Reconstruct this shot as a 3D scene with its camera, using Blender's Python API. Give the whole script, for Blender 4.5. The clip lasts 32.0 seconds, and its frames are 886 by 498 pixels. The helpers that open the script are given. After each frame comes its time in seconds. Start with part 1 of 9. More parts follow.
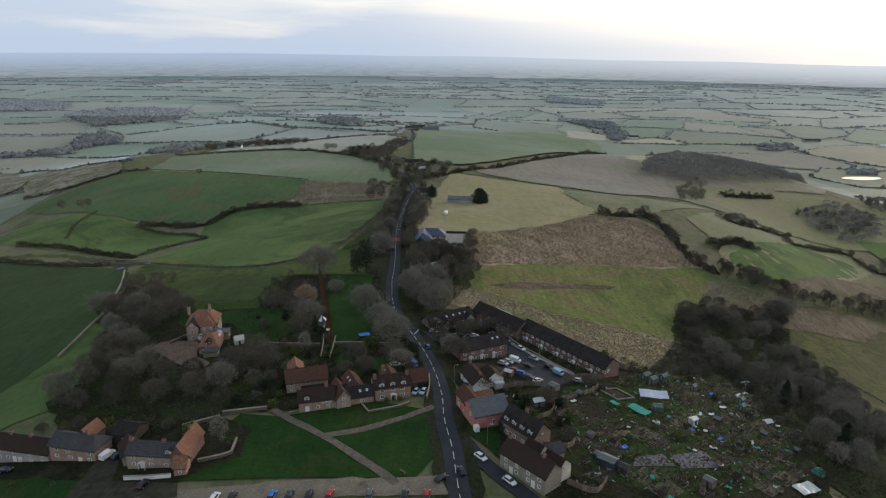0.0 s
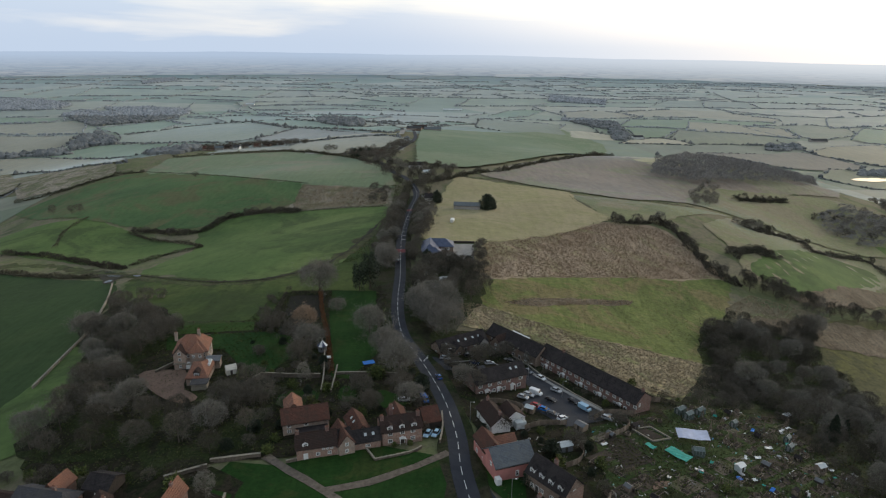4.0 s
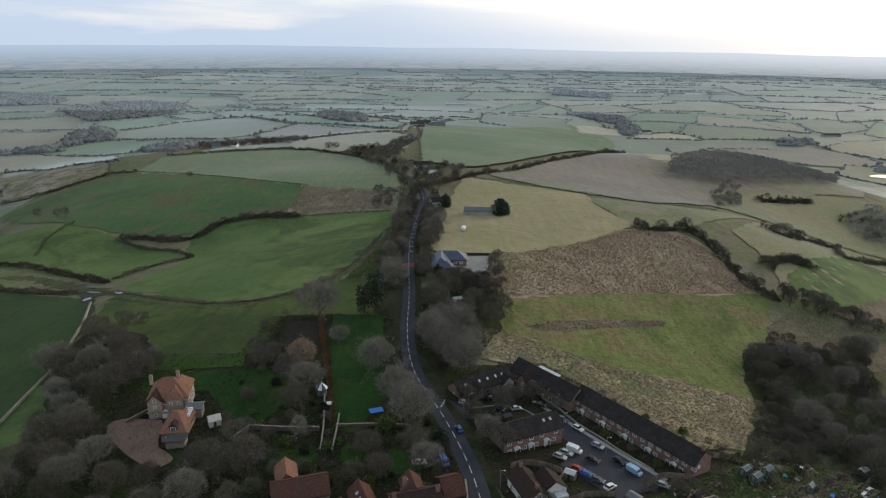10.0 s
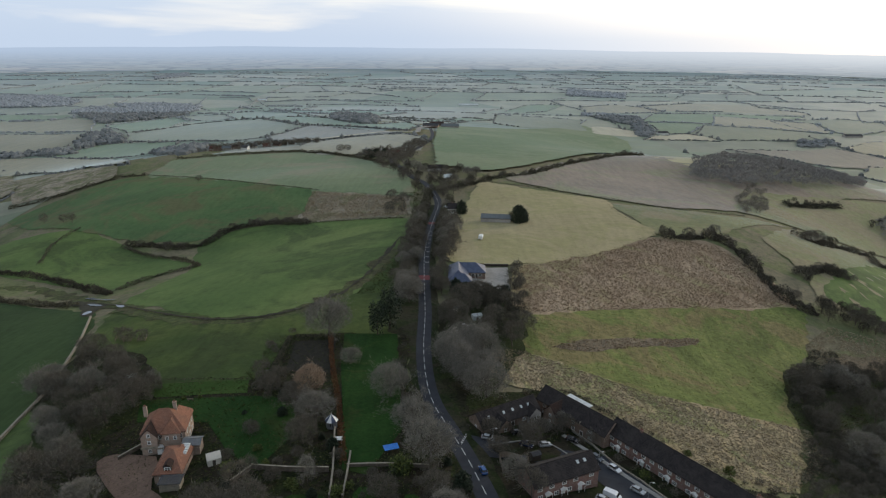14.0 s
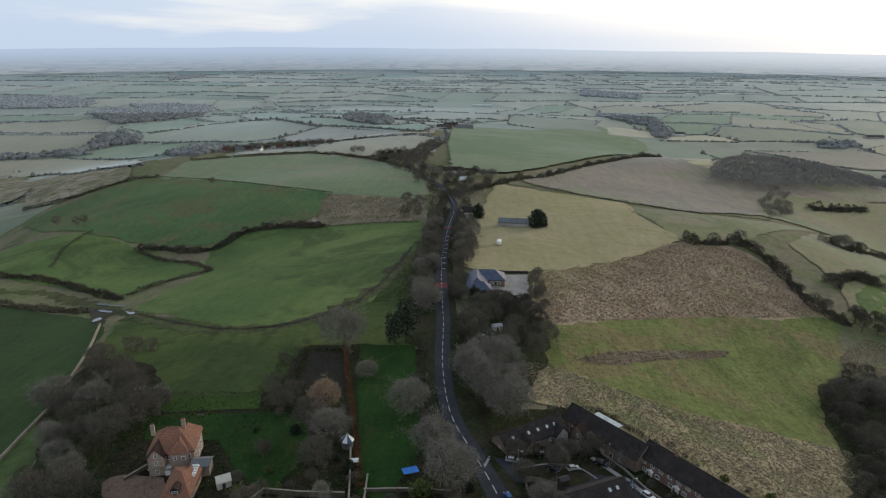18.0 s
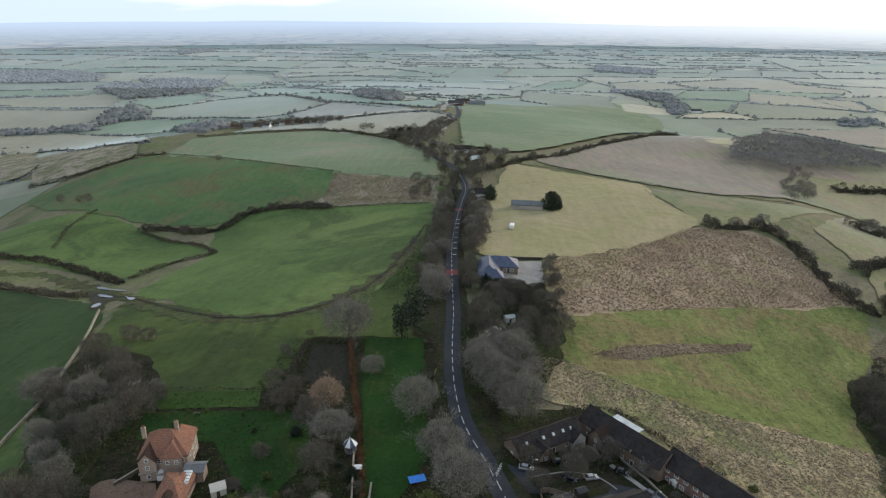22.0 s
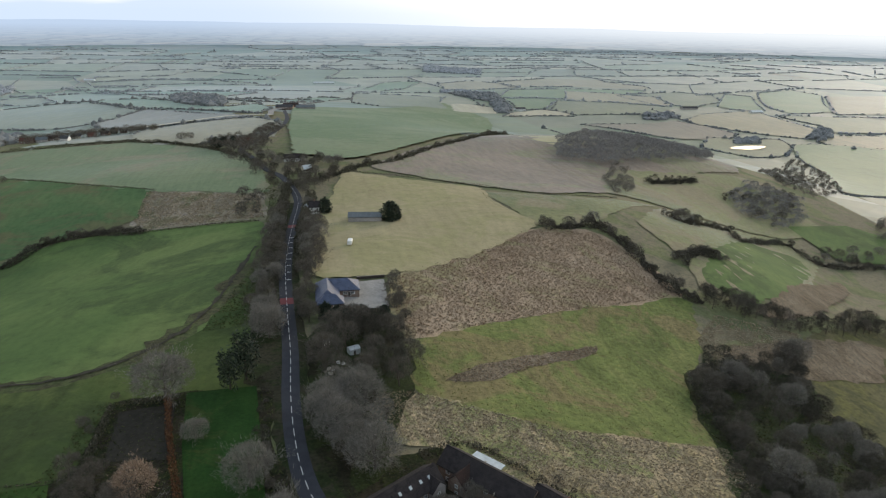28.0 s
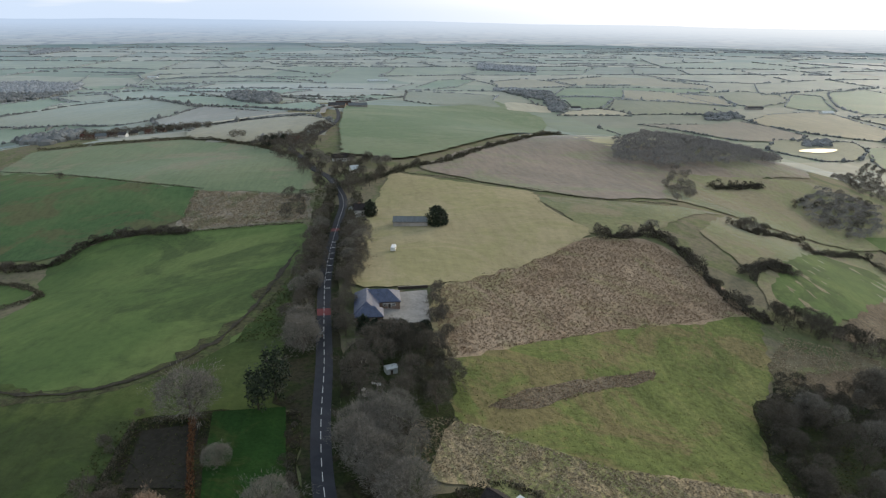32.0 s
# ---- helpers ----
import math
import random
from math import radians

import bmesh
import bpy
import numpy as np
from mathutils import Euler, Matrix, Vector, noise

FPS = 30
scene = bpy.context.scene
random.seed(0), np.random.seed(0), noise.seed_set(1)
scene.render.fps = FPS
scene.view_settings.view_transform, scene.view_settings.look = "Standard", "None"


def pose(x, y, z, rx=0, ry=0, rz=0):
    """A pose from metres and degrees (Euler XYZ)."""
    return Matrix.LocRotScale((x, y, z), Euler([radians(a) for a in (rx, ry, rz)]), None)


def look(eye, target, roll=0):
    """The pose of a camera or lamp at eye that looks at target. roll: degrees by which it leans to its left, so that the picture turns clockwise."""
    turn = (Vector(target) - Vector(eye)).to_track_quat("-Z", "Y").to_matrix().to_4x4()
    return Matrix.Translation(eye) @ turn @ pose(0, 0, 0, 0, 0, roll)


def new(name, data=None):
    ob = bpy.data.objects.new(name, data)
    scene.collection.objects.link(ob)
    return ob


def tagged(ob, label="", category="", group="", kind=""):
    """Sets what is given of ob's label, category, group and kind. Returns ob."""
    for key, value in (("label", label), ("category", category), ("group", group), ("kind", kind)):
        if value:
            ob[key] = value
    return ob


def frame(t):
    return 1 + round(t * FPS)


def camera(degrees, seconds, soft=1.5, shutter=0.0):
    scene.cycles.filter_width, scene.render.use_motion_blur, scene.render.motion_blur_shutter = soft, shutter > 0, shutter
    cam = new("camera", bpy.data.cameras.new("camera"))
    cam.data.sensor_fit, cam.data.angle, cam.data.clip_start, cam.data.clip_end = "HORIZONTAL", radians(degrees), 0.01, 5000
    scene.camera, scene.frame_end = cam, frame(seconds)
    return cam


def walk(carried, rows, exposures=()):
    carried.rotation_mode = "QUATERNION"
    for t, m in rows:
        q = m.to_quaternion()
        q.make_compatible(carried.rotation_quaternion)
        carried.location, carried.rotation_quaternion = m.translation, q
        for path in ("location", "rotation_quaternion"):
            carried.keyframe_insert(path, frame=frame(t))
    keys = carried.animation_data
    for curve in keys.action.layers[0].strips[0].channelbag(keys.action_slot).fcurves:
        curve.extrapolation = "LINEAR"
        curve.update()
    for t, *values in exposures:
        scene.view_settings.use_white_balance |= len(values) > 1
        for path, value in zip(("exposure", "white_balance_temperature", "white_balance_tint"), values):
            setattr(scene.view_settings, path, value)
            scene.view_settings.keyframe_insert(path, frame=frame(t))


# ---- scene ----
cam = camera(68.40, 32.0, soft=1.2)
PATH = [
    (0.0, (0.00, -0.00, 100.00), (0.00, 95.51, 70.37), 0.66),
    (0.5, (-0.58, 2.68, 100.02), (-0.58, 98.19, 70.38), 0.70),
    (1.0, (-1.14, 5.48, 100.05), (-1.15, 100.99, 70.40), 0.71),
    (1.5, (-1.67, 8.33, 100.07), (-1.68, 103.83, 70.41), 0.69),
    (2.0, (-2.17, 11.21, 100.08), (-2.19, 106.70, 70.40), 0.70),
    (2.5, (-2.75, 14.08, 100.06), (-2.76, 109.57, 70.38), 0.72),
    (3.0, (-3.25, 16.87, 100.10), (-3.26, 112.36, 70.40), 0.69),
    (3.5, (-3.68, 19.54, 100.17), (-3.69, 115.01, 70.42), 0.67),
    (5.5, (-5.49, 30.81, 100.49), (-5.48, 126.07, 70.07), 0.68),
    (6.0, (-6.07, 33.86, 100.41), (-6.02, 129.05, 69.74), 0.68),
    (6.5, (-6.67, 37.15, 100.09), (-6.59, 132.35, 69.47), 0.74),
    (7.0, (-7.17, 40.46, 99.86), (-7.08, 135.66, 69.26), 0.73),
    (7.5, (-7.52, 43.43, 99.77), (-7.45, 138.63, 69.16), 0.70),
    (8.0, (-7.74, 46.29, 99.96), (-7.70, 141.48, 69.30), 0.70),
    (8.5, (-8.06, 48.89, 100.10), (-7.96, 144.14, 69.65), 0.70),
    (9.0, (-8.50, 51.16, 100.13), (-8.38, 146.39, 69.61), 0.67),
    (9.5, (-9.01, 53.16, 100.09), (-8.98, 148.33, 69.37), 0.64),
    (10.0, (-9.34, 55.35, 100.09), (-9.58, 150.49, 69.31), 0.56),
    (10.5, (-9.61, 57.66, 100.03), (-10.12, 152.80, 69.26), 0.52),
    (11.0, (-9.88, 60.08, 99.88), (-10.66, 155.22, 69.11), 0.46),
    (11.5, (-10.13, 62.51, 99.81), (-11.16, 157.65, 69.05), 0.41),
    (12.0, (-10.49, 64.99, 99.82), (-11.73, 160.13, 69.06), 0.39),
    (12.5, (-10.78, 67.31, 99.85), (-12.15, 162.55, 69.38), 0.40),
    (13.0, (-11.20, 69.35, 99.87), (-12.75, 164.56, 69.35), 0.36),
    (13.5, (-11.66, 71.23, 99.69), (-13.44, 166.38, 68.97), 0.34),
    (14.0, (-12.07, 73.14, 99.63), (-14.09, 168.28, 68.91), 0.31),
    (14.5, (-12.45, 75.10, 99.66), (-14.73, 170.23, 68.94), 0.31),
    (16.5, (-13.92, 81.47, 99.55), (-16.78, 176.73, 69.27), 0.29),
    (17.0, (-14.37, 81.97, 99.44), (-17.50, 177.17, 68.99), 0.21),
    (17.5, (-14.72, 82.28, 99.36), (-18.21, 177.40, 68.70), 0.19),
    (18.0, (-14.89, 82.81, 99.36), (-18.79, 177.91, 68.68), 0.17),
    (18.5, (-14.94, 83.60, 99.28), (-19.24, 178.68, 68.62), 0.10),
    (19.0, (-15.05, 84.64, 99.15), (-19.71, 179.72, 68.53), 0.12),
    (19.5, (-15.11, 86.03, 99.06), (-20.23, 180.99, 68.16), 0.07),
    (20.0, (-15.13, 87.62, 98.99), (-20.73, 182.31, 67.33), 0.04),
    (20.5, (-15.27, 89.47, 98.98), (-21.28, 183.53, 65.55), 0.10),
    (21.0, (-15.43, 91.56, 99.05), (-21.78, 185.26, 64.71), 0.11),
    (21.5, (-15.53, 93.66, 99.13), (-22.22, 187.33, 64.76), 0.15),
    (22.0, (-15.40, 95.56, 99.23), (-20.85, 189.41, 65.13), 0.21),
    (22.5, (-15.23, 97.09, 99.29), (-18.34, 190.97, 64.97), 0.22),
    (23.0, (-15.04, 98.50, 99.35), (-16.27, 192.53, 65.33), 0.28),
    (23.5, (-14.96, 99.68, 99.39), (-13.43, 193.57, 65.01), 0.31),
    (24.0, (-14.90, 101.03, 99.43), (-10.37, 194.84, 65.07), 0.43),
    (24.5, (-14.74, 102.65, 99.43), (-7.33, 196.29, 65.11), 0.51),
    (25.0, (-14.48, 104.59, 99.21), (-4.30, 197.99, 64.98), 0.59),
    (25.5, (-14.14, 106.50, 99.07), (-1.23, 199.59, 64.91), 0.69),
    (27.5, (-12.84, 114.34, 99.63), (3.41, 206.90, 65.43), 0.74),
    (28.0, (-12.51, 116.36, 99.86), (5.85, 208.66, 66.03), 0.83),
    (28.5, (-12.13, 118.17, 99.92), (6.10, 210.44, 65.94), 0.78),
    (29.0, (-11.71, 119.86, 99.90), (6.36, 212.05, 65.65), 0.79),
    (29.5, (-11.26, 121.69, 99.83), (6.67, 213.93, 65.60), 0.84),
    (30.0, (-10.78, 123.65, 99.61), (5.67, 216.16, 65.38), 0.78),
    (30.5, (-10.23, 125.86, 99.42), (2.93, 218.89, 65.16), 0.64),
    (31.0, (-9.71, 128.03, 99.19), (-2.26, 221.69, 64.94), 0.47),
    (31.5, (-8.83, 130.02, 99.15), (-1.19, 223.67, 64.92), 0.50),
    (32.0, (-8.15, 132.10, 99.26), (2.56, 225.45, 65.03), 0.54),
]
walk(cam, [(t, look(eye, target, roll)) for t, eye, target, roll in PATH],
     exposures=[(0, 0.0), (3.0, 0.05), (6.0, 0.10), (19.6, 0.10), (20.4, 0.32), (21.0, 0.48), (22.0, 0.55), (25.5, 0.46), (32.0, 0.34)])

# ---------------------------------------------------------------- light
SUN_AZ, SUN_EL = radians(48), radians(13)      # azimuth from +y towards +x
world = bpy.data.worlds.new("sky")
scene.world = world
world.use_nodes = True
wn, wl = world.node_tree.nodes, world.node_tree.links
wn.clear()
sky = wn.new("ShaderNodeTexSky")
sky.sky_type, sky.sun_disc = "NISHITA", False
sky.sun_elevation, sky.sun_rotation = SUN_EL, SUN_AZ
sky.air_density, sky.dust_density, sky.ozone_density = 1.0, 4.0, 1.0
coord = wn.new("ShaderNodeTexCoord")
squash = wn.new("ShaderNodeMapping")
squash.inputs["Scale"].default_value = (1.6, 1.6, 16.0)
clouds = wn.new("ShaderNodeTexNoise")
clouds.inputs["Scale"].default_value, clouds.inputs["Detail"].default_value = 1.7, 6
clouds.inputs["Distortion"].default_value = 0.4
band = wn.new("ShaderNodeValToRGB")
band.color_ramp.elements[0].position, band.color_ramp.elements[1].position = 0.38, 0.62
band.color_ramp.elements[0].color = (0.60, 0.72, 0.90, 1)
band.color_ramp.elements[1].color = (0.98, 0.98, 0.97, 1)
# the glow of the hidden sun behind the cloud sheet
sunward = wn.new("ShaderNodeVectorMath")
sunward.operation = "DOT_PRODUCT"
sunward.inputs[1].default_value = (math.sin(SUN_AZ) * math.cos(SUN_EL), math.cos(SUN_AZ) * math.cos(SUN_EL), math.sin(SUN_EL))
glow = wn.new("ShaderNodeMapRange")
glow.interpolation_type = "SMOOTHSTEP"
glow.inputs["From Min"].default_value, glow.inputs["From Max"].default_value = 0.55, 1.0
glow.inputs["To Min"].default_value, glow.inputs["To Max"].default_value = 0.0, 1.0
veil = wn.new("ShaderNodeMix")
veil.data_type, veil.blend_type = "RGBA", "MIX"
veil.inputs[7].default_value = (1.26, 1.23, 1.15, 1)
bg_cloud, bg_sky, both = wn.new("ShaderNodeBackground"), wn.new("ShaderNodeBackground"), wn.new("ShaderNodeAddShader")
bg_cloud.inputs["Strength"].default_value, bg_sky.inputs["Strength"].default_value = 0.86, 0.05
wout = wn.new("ShaderNodeOutputWorld")
wl.new(coord.outputs["Generated"], squash.inputs["Vector"])
wl.new(squash.outputs["Vector"], clouds.inputs["Vector"])
# blue-grey low bank, whiter ragged sheet above it
bank, lift_, rag = wn.new("ShaderNodeSeparateXYZ"), wn.new("ShaderNodeMapRange"), wn.new("ShaderNodeMath")
lift_.inputs["From Min"].default_value, lift_.inputs["From Max"].default_value = -0.01, 0.125
lift_.inputs["To Min"].default_value, lift_.inputs["To Max"].default_value = -0.30, 0.30
rag.operation = "ADD"
wl.new(coord.outputs["Generated"], bank.inputs[0])
wl.new(bank.outputs[2], lift_.inputs["Value"])
wl.new(lift_.outputs["Result"], rag.inputs[0])
wl.new(clouds.outputs["Fac"], rag.inputs[1])
wl.new(rag.outputs[0], band.inputs["Fac"])
wl.new(coord.outputs["Generated"], sunward.inputs[0])
wl.new(sunward.outputs["Value"], glow.inputs["Value"])
low_haze, thin = wn.new("ShaderNodeMapRange"), wn.new("ShaderNodeMath")
low_haze.interpolation_type = "SMOOTHSTEP"
low_haze.inputs["From Min"].default_value, low_haze.inputs["From Max"].default_value = -0.02, 0.07
low_haze.inputs["To Min"].default_value, low_haze.inputs["To Max"].default_value = 0.35, 1.0
thin.operation = "MULTIPLY"
wl.new(bank.outputs[2], low_haze.inputs["Value"])
wl.new(glow.outputs["Result"], thin.inputs[0])
wl.new(low_haze.outputs["Result"], thin.inputs[1])
wl.new(thin.outputs[0], veil.inputs[0])
wl.new(band.outputs["Color"], veil.inputs[6])
# overhead, out of view, the sheet is greyed to lower the light on the ground
split, deep, grey = wn.new("ShaderNodeSeparateXYZ"), wn.new("ShaderNodeMapRange"), wn.new("ShaderNodeMix")
deep.interpolation_type = "SMOOTHSTEP"
deep.inputs["From Min"].default_value, deep.inputs["From Max"].default_value = 0.10, 0.50
grey.data_type, grey.blend_type = "RGBA", "MIX"
grey.inputs[7].default_value = (0.40, 0.47, 0.56, 1)
wl.new(coord.outputs["Generated"], split.inputs[0])
wl.new(split.outputs[2], deep.inputs["Value"])
wl.new(deep.outputs["Result"], grey.inputs[0])
wl.new(veil.outputs[2], grey.inputs[6])
wl.new(grey.outputs[2], bg_cloud.inputs["Color"])
wl.new(sky.outputs["Color"], bg_sky.inputs["Color"])
wl.new(bg_cloud.outputs[0], both.inputs[0])
wl.new(bg_sky.outputs[0], both.inputs[1])
wl.new(both.outputs[0], wout.inputs["Surface"])
sun = new("sun", bpy.data.lights.new("sun", "SUN"))
sun.data.energy, sun.data.angle, sun.data.color = 0.95, radians(14), (1.0, 0.93, 0.82)
sun.matrix_world = look((0, 0, 300), Vector((0, 0, 300)) - Vector(sunward.inputs[1].default_value))
scene.view_settings.exposure = 0.0

# ---------------------------------------------------------------- the lie of the land
SWELLS = [(-330, 150, 75, 8), (-330, 260, 75, 23), (-330, 370, 75, 19), (-330, 480, 75, 21), (-330, 600, 75, 12), (-220, 260, 75, 9), (-220, 370, 75, 3), (-220, 480, 75, -7), (-220, 600, 75, 10), (-110, 150, 75, 6), (-110, 260, 75, 2), (-110, 370, 75, 3), (-110, 480, 75, -5), (-110, 600, 75, 5), (0, 260, 75, -2), (0, 370, 75, 2), (0, 480, 75, -3), (0, 600, 75, -3), (110, 150, 75, 13), (110, 260, 75, -6), (110, 370, 75, -3), (110, 480, 75, 8), (220, 150, 75, 4), (220, 370, 75, 6)]
FAR_SWELLS = [(220, 480, 75, 18), (220, 600, 75, 10), (-400, 800, 150, 45), (-150, 800, 150, -4), (100, 800, 150, -5), (350, 800, 150, 57), (750, 1150, 250, -4), (-350, 1200, 250, 20), (-50, 1150, 250, 27), (-350, 1600, 300, 21), (0, 1700, 300, 13)]
HILLS = SWELLS + FAR_SWELLS


def heights(x, y):
    """Ground height: a ridge that falls to the vale, with swells and hollows."""
    z = -110 + 108 * np.exp(-((x + 20) / 290) ** 2) / (1 + np.exp((y - 950) / 170))
    for hx, hy, s, h in HILLS:
        z = z + h * np.exp(-((x - hx) ** 2 + (y - hy) ** 2) / (2.0 * s * s))
    return z


def height(x, y):
    return float(heights(np.array(float(x)), np.array(float(y))))


# ---------------------------------------------------------------- materials
def material(name, rough=0.9, spec=0.3, metal=0.0, haze_sheen=0.0):
    m = bpy.data.materials.new(name)
    m.use_nodes = True
    b = m.node_tree.nodes["Principled BSDF"]
    b.inputs["Roughness"].default_value, b.inputs["Metallic"].default_value = rough, metal
    b.inputs["Specular IOR Level"].default_value = spec
    # blue sheen at grazing angles, put in to stand for distance haze
    b.inputs["Sheen Weight"].default_value, b.inputs["Sheen Roughness"].default_value = haze_sheen, 0.16
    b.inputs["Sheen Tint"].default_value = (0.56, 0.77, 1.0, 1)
    return m, m.node_tree.nodes, m.node_tree.links, b


def noise_node(n, l, vec, scale, detail=4, rough=0.6, distortion=0.0):
    t = n.new("ShaderNodeTexNoise")
    t.inputs["Scale"].default_value, t.inputs["Detail"].default_value = scale, detail
    t.inputs["Roughness"].default_value, t.inputs["Distortion"].default_value = rough, distortion
    l.new(vec, t.inputs["Vector"])
    return t.outputs["Fac"]


def ramp(n, l, fac, stops):
    r = n.new("ShaderNodeValToRGB")
    e = r.color_ramp.elements
    while len(e) < len(stops):
        e.new(0.5)
    for k, (p, c) in enumerate(stops):
        e[k].position, e[k].color = p, (*c, 1)
    l.new(fac, r.inputs["Fac"])
    return r.outputs["Color"]


def blend(n, l, fac, a, b, mode="MIX"):
    m = n.new("ShaderNodeMix")
    m.data_type, m.blend_type = "RGBA", mode
    for sock, v in ((0, fac), (6, a), (7, b)):
        if isinstance(v, (int, float)):
            m.inputs[sock].default_value = v
        elif isinstance(v, tuple):
            m.inputs[sock].default_value = (*v, 1)
        else:
            l.new(v, m.inputs[sock])
    return m.outputs[2]


def mapped(n, l, scale=(1, 1, 1), turn=0.0):
    c, m = n.new("ShaderNodeTexCoord"), n.new("ShaderNodeMapping")
    m.inputs["Scale"].default_value, m.inputs["Rotation"].default_value = scale, (0, 0, radians(turn))
    l.new(c.outputs["Object"], m.inputs["Vector"])
    return m.outputs["Vector"]


def bump(n, l, b, fac, strength, distance):
    k = n.new("ShaderNodeBump")
    k.inputs["Strength"].default_value, k.inputs["Distance"].default_value = strength, distance
    l.new(fac, k.inputs["Height"])
    l.new(k.outputs["Normal"], b.inputs["Normal"])


def earthy(c, gain):
    """Muted winter tint of a field colour."""
    g = sum(c) / 3
    r, gr, b = (gain * (k * 0.93 + g * 0.07) for k in c)
    return (r, gr, b * 1.04)


def field_material(name, dark, mid, light, broad=0.02, tuft=0.6, rough_bump=0.5, streak=None, spec=0.06, patch=0.55, gain=1.0, mix=None, depth=0.4, haze_sheen=0.0):
    """Grass, stubble or rough pasture: broad patches, tufts, and streaks along one direction."""
    dark, mid, light = (earthy(k, gain) for k in (dark, mid, light))
    m, n, l, b = material(name, 0.68 if spec > 0.1 else 0.9, spec, haze_sheen=haze_sheen)
    v = mapped(n, l)
    big = noise_node(n, l, v, broad, 5, 0.6, 0.6)
    col = ramp(n, l, big, [(0.3, dark), (0.5, mid), (0.72, light)])
    fine = noise_node(n, l, v, tuft, 6, 0.75)
    if mix:
        other, share, size = mix
        blot = noise_node(n, l, v, size, 9, 0.72, 0.8)
        col = blend(n, l, ramp(n, l, blot, [(0.60 - share * 0.35, (0, 0, 0)), (0.68 - share * 0.35, (0.85, 0.85, 0.85))]), col, earthy(other, gain))
    # shadows between tussocks imitated by darkening the colour with the tuft noise
    shade = ramp(n, l, fine, [(0.30, (depth, depth, depth * 0.95)), (0.5, (1, 1, 1)), (0.72, (1.9 - depth, 1.85 - depth, 1.7 - depth))])
    col = blend(n, l, patch, col, shade, "MULTIPLY")
    h = fine
    if streak:
        turn, width, amount = streak
        sv = mapped(n, l, (1 / width, 1 / (width * 14), 1), turn)
        s = noise_node(n, l, sv, 1.0, 4, 0.65, 0.3)
        col = blend(n, l, amount, col, ramp(n, l, s, [(0.33, (0.5, 0.5, 0.46)), (0.52, (1, 1, 1)), (0.7, (1.35, 1.3, 1.15))]), "MULTIPLY")
    l.new(col, b.inputs["Base Color"])
    bump(n, l, b, h, rough_bump, 0.6)
    return m


def plain_material(name, base, var=0.25, scale=1.5, rough=0.8, spec=0.3, metal=0.0, relief=0.2, stretch=(1, 1, 1), rnd=0.0):
    """A solid surface with grain at two scales and, where wanted, a shade of its own for each object."""
    m, n, l, b = material(name, rough, spec, metal)
    v = mapped(n, l, stretch)
    f1, f2 = noise_node(n, l, v, scale, 5, 0.65), noise_node(n, l, v, scale * 0.17, 3, 0.6, 0.5)
    lo, hi = tuple(c * (1 - var) for c in base), tuple(min(1, c * (1 + var)) for c in base)
    col = ramp(n, l, f1, [(0.3, lo), (0.7, hi)])
    col = blend(n, l, 0.6, col, ramp(n, l, f2, [(0.3, (0.7, 0.7, 0.68)), (0.65, (1.15, 1.13, 1.1))]), "MULTIPLY")
    if rnd:
        o = n.new("ShaderNodeObjectInfo")
        col = blend(n, l, 1.0, col, ramp(n, l, o.outputs["Random"], [(0, (1 - rnd,) * 3), (1, (1 + rnd,) * 3)]), "MULTIPLY")
    l.new(col, b.inputs["Base Color"])
    if relief:
        bump(n, l, b, f1, relief, 0.05)
    return m


def island_material(name, stops, rough=0.9, spec=0.25, tuft=0.05, haze_sheen=0.0):
    """Many pieces in one mesh, each with a tint of its own."""
    m, n, l, b = material(name, rough, spec, haze_sheen=haze_sheen)
    g = n.new("ShaderNodeNewGeometry")
    col = ramp(n, l, g.outputs["Random Per Island"], stops)
    f = noise_node(n, l, mapped(n, l), tuft, 5, 0.7)
    col = blend(n, l, 0.6, col, ramp(n, l, f, [(0.3, (0.62, 0.62, 0.62)), (0.7, (1.3, 1.28, 1.22))]), "MULTIPLY")
    l.new(col, b.inputs["Base Color"])
    return m


def tile_material(name, base, course=0.3, patina=(0.1, 0.1, 0.08), rough=0.9, spec=0.12):
    """Roof tiles or slates: courses across the slope, lichen and stains."""
    m, n, l, b = material(name, rough, spec)
    v = mapped(n, l)
    w = n.new("ShaderNodeTexBrick")
    w.inputs["Scale"].default_value = 1.0
    w.inputs["Brick Width"].default_value, w.inputs["Row Height"].default_value, w.inputs["Mortar Size"].default_value = course * 0.9, course, 0.03
    w.inputs["Color1"].default_value = (*[c * 0.8 for c in base], 1)
    w.inputs["Color2"].default_value = (*[min(1, c * 1.25) for c in base], 1)
    w.inputs["Mortar"].default_value = (*[c * 0.35 for c in base], 1)
    l.new(v, w.inputs["Vector"])
    f = noise_node(n, l, v, 0.55, 6, 0.7, 0.4)
    col = blend(n, l, ramp(n, l, f, [(0.42, (0, 0, 0)), (0.72, (0.85, 0.85, 0.85))]), w.outputs["Color"], patina)
    l.new(col, b.inputs["Base Color"])
    bump(n, l, b, w.outputs["Fac"], 0.4, 0.04)
    return m


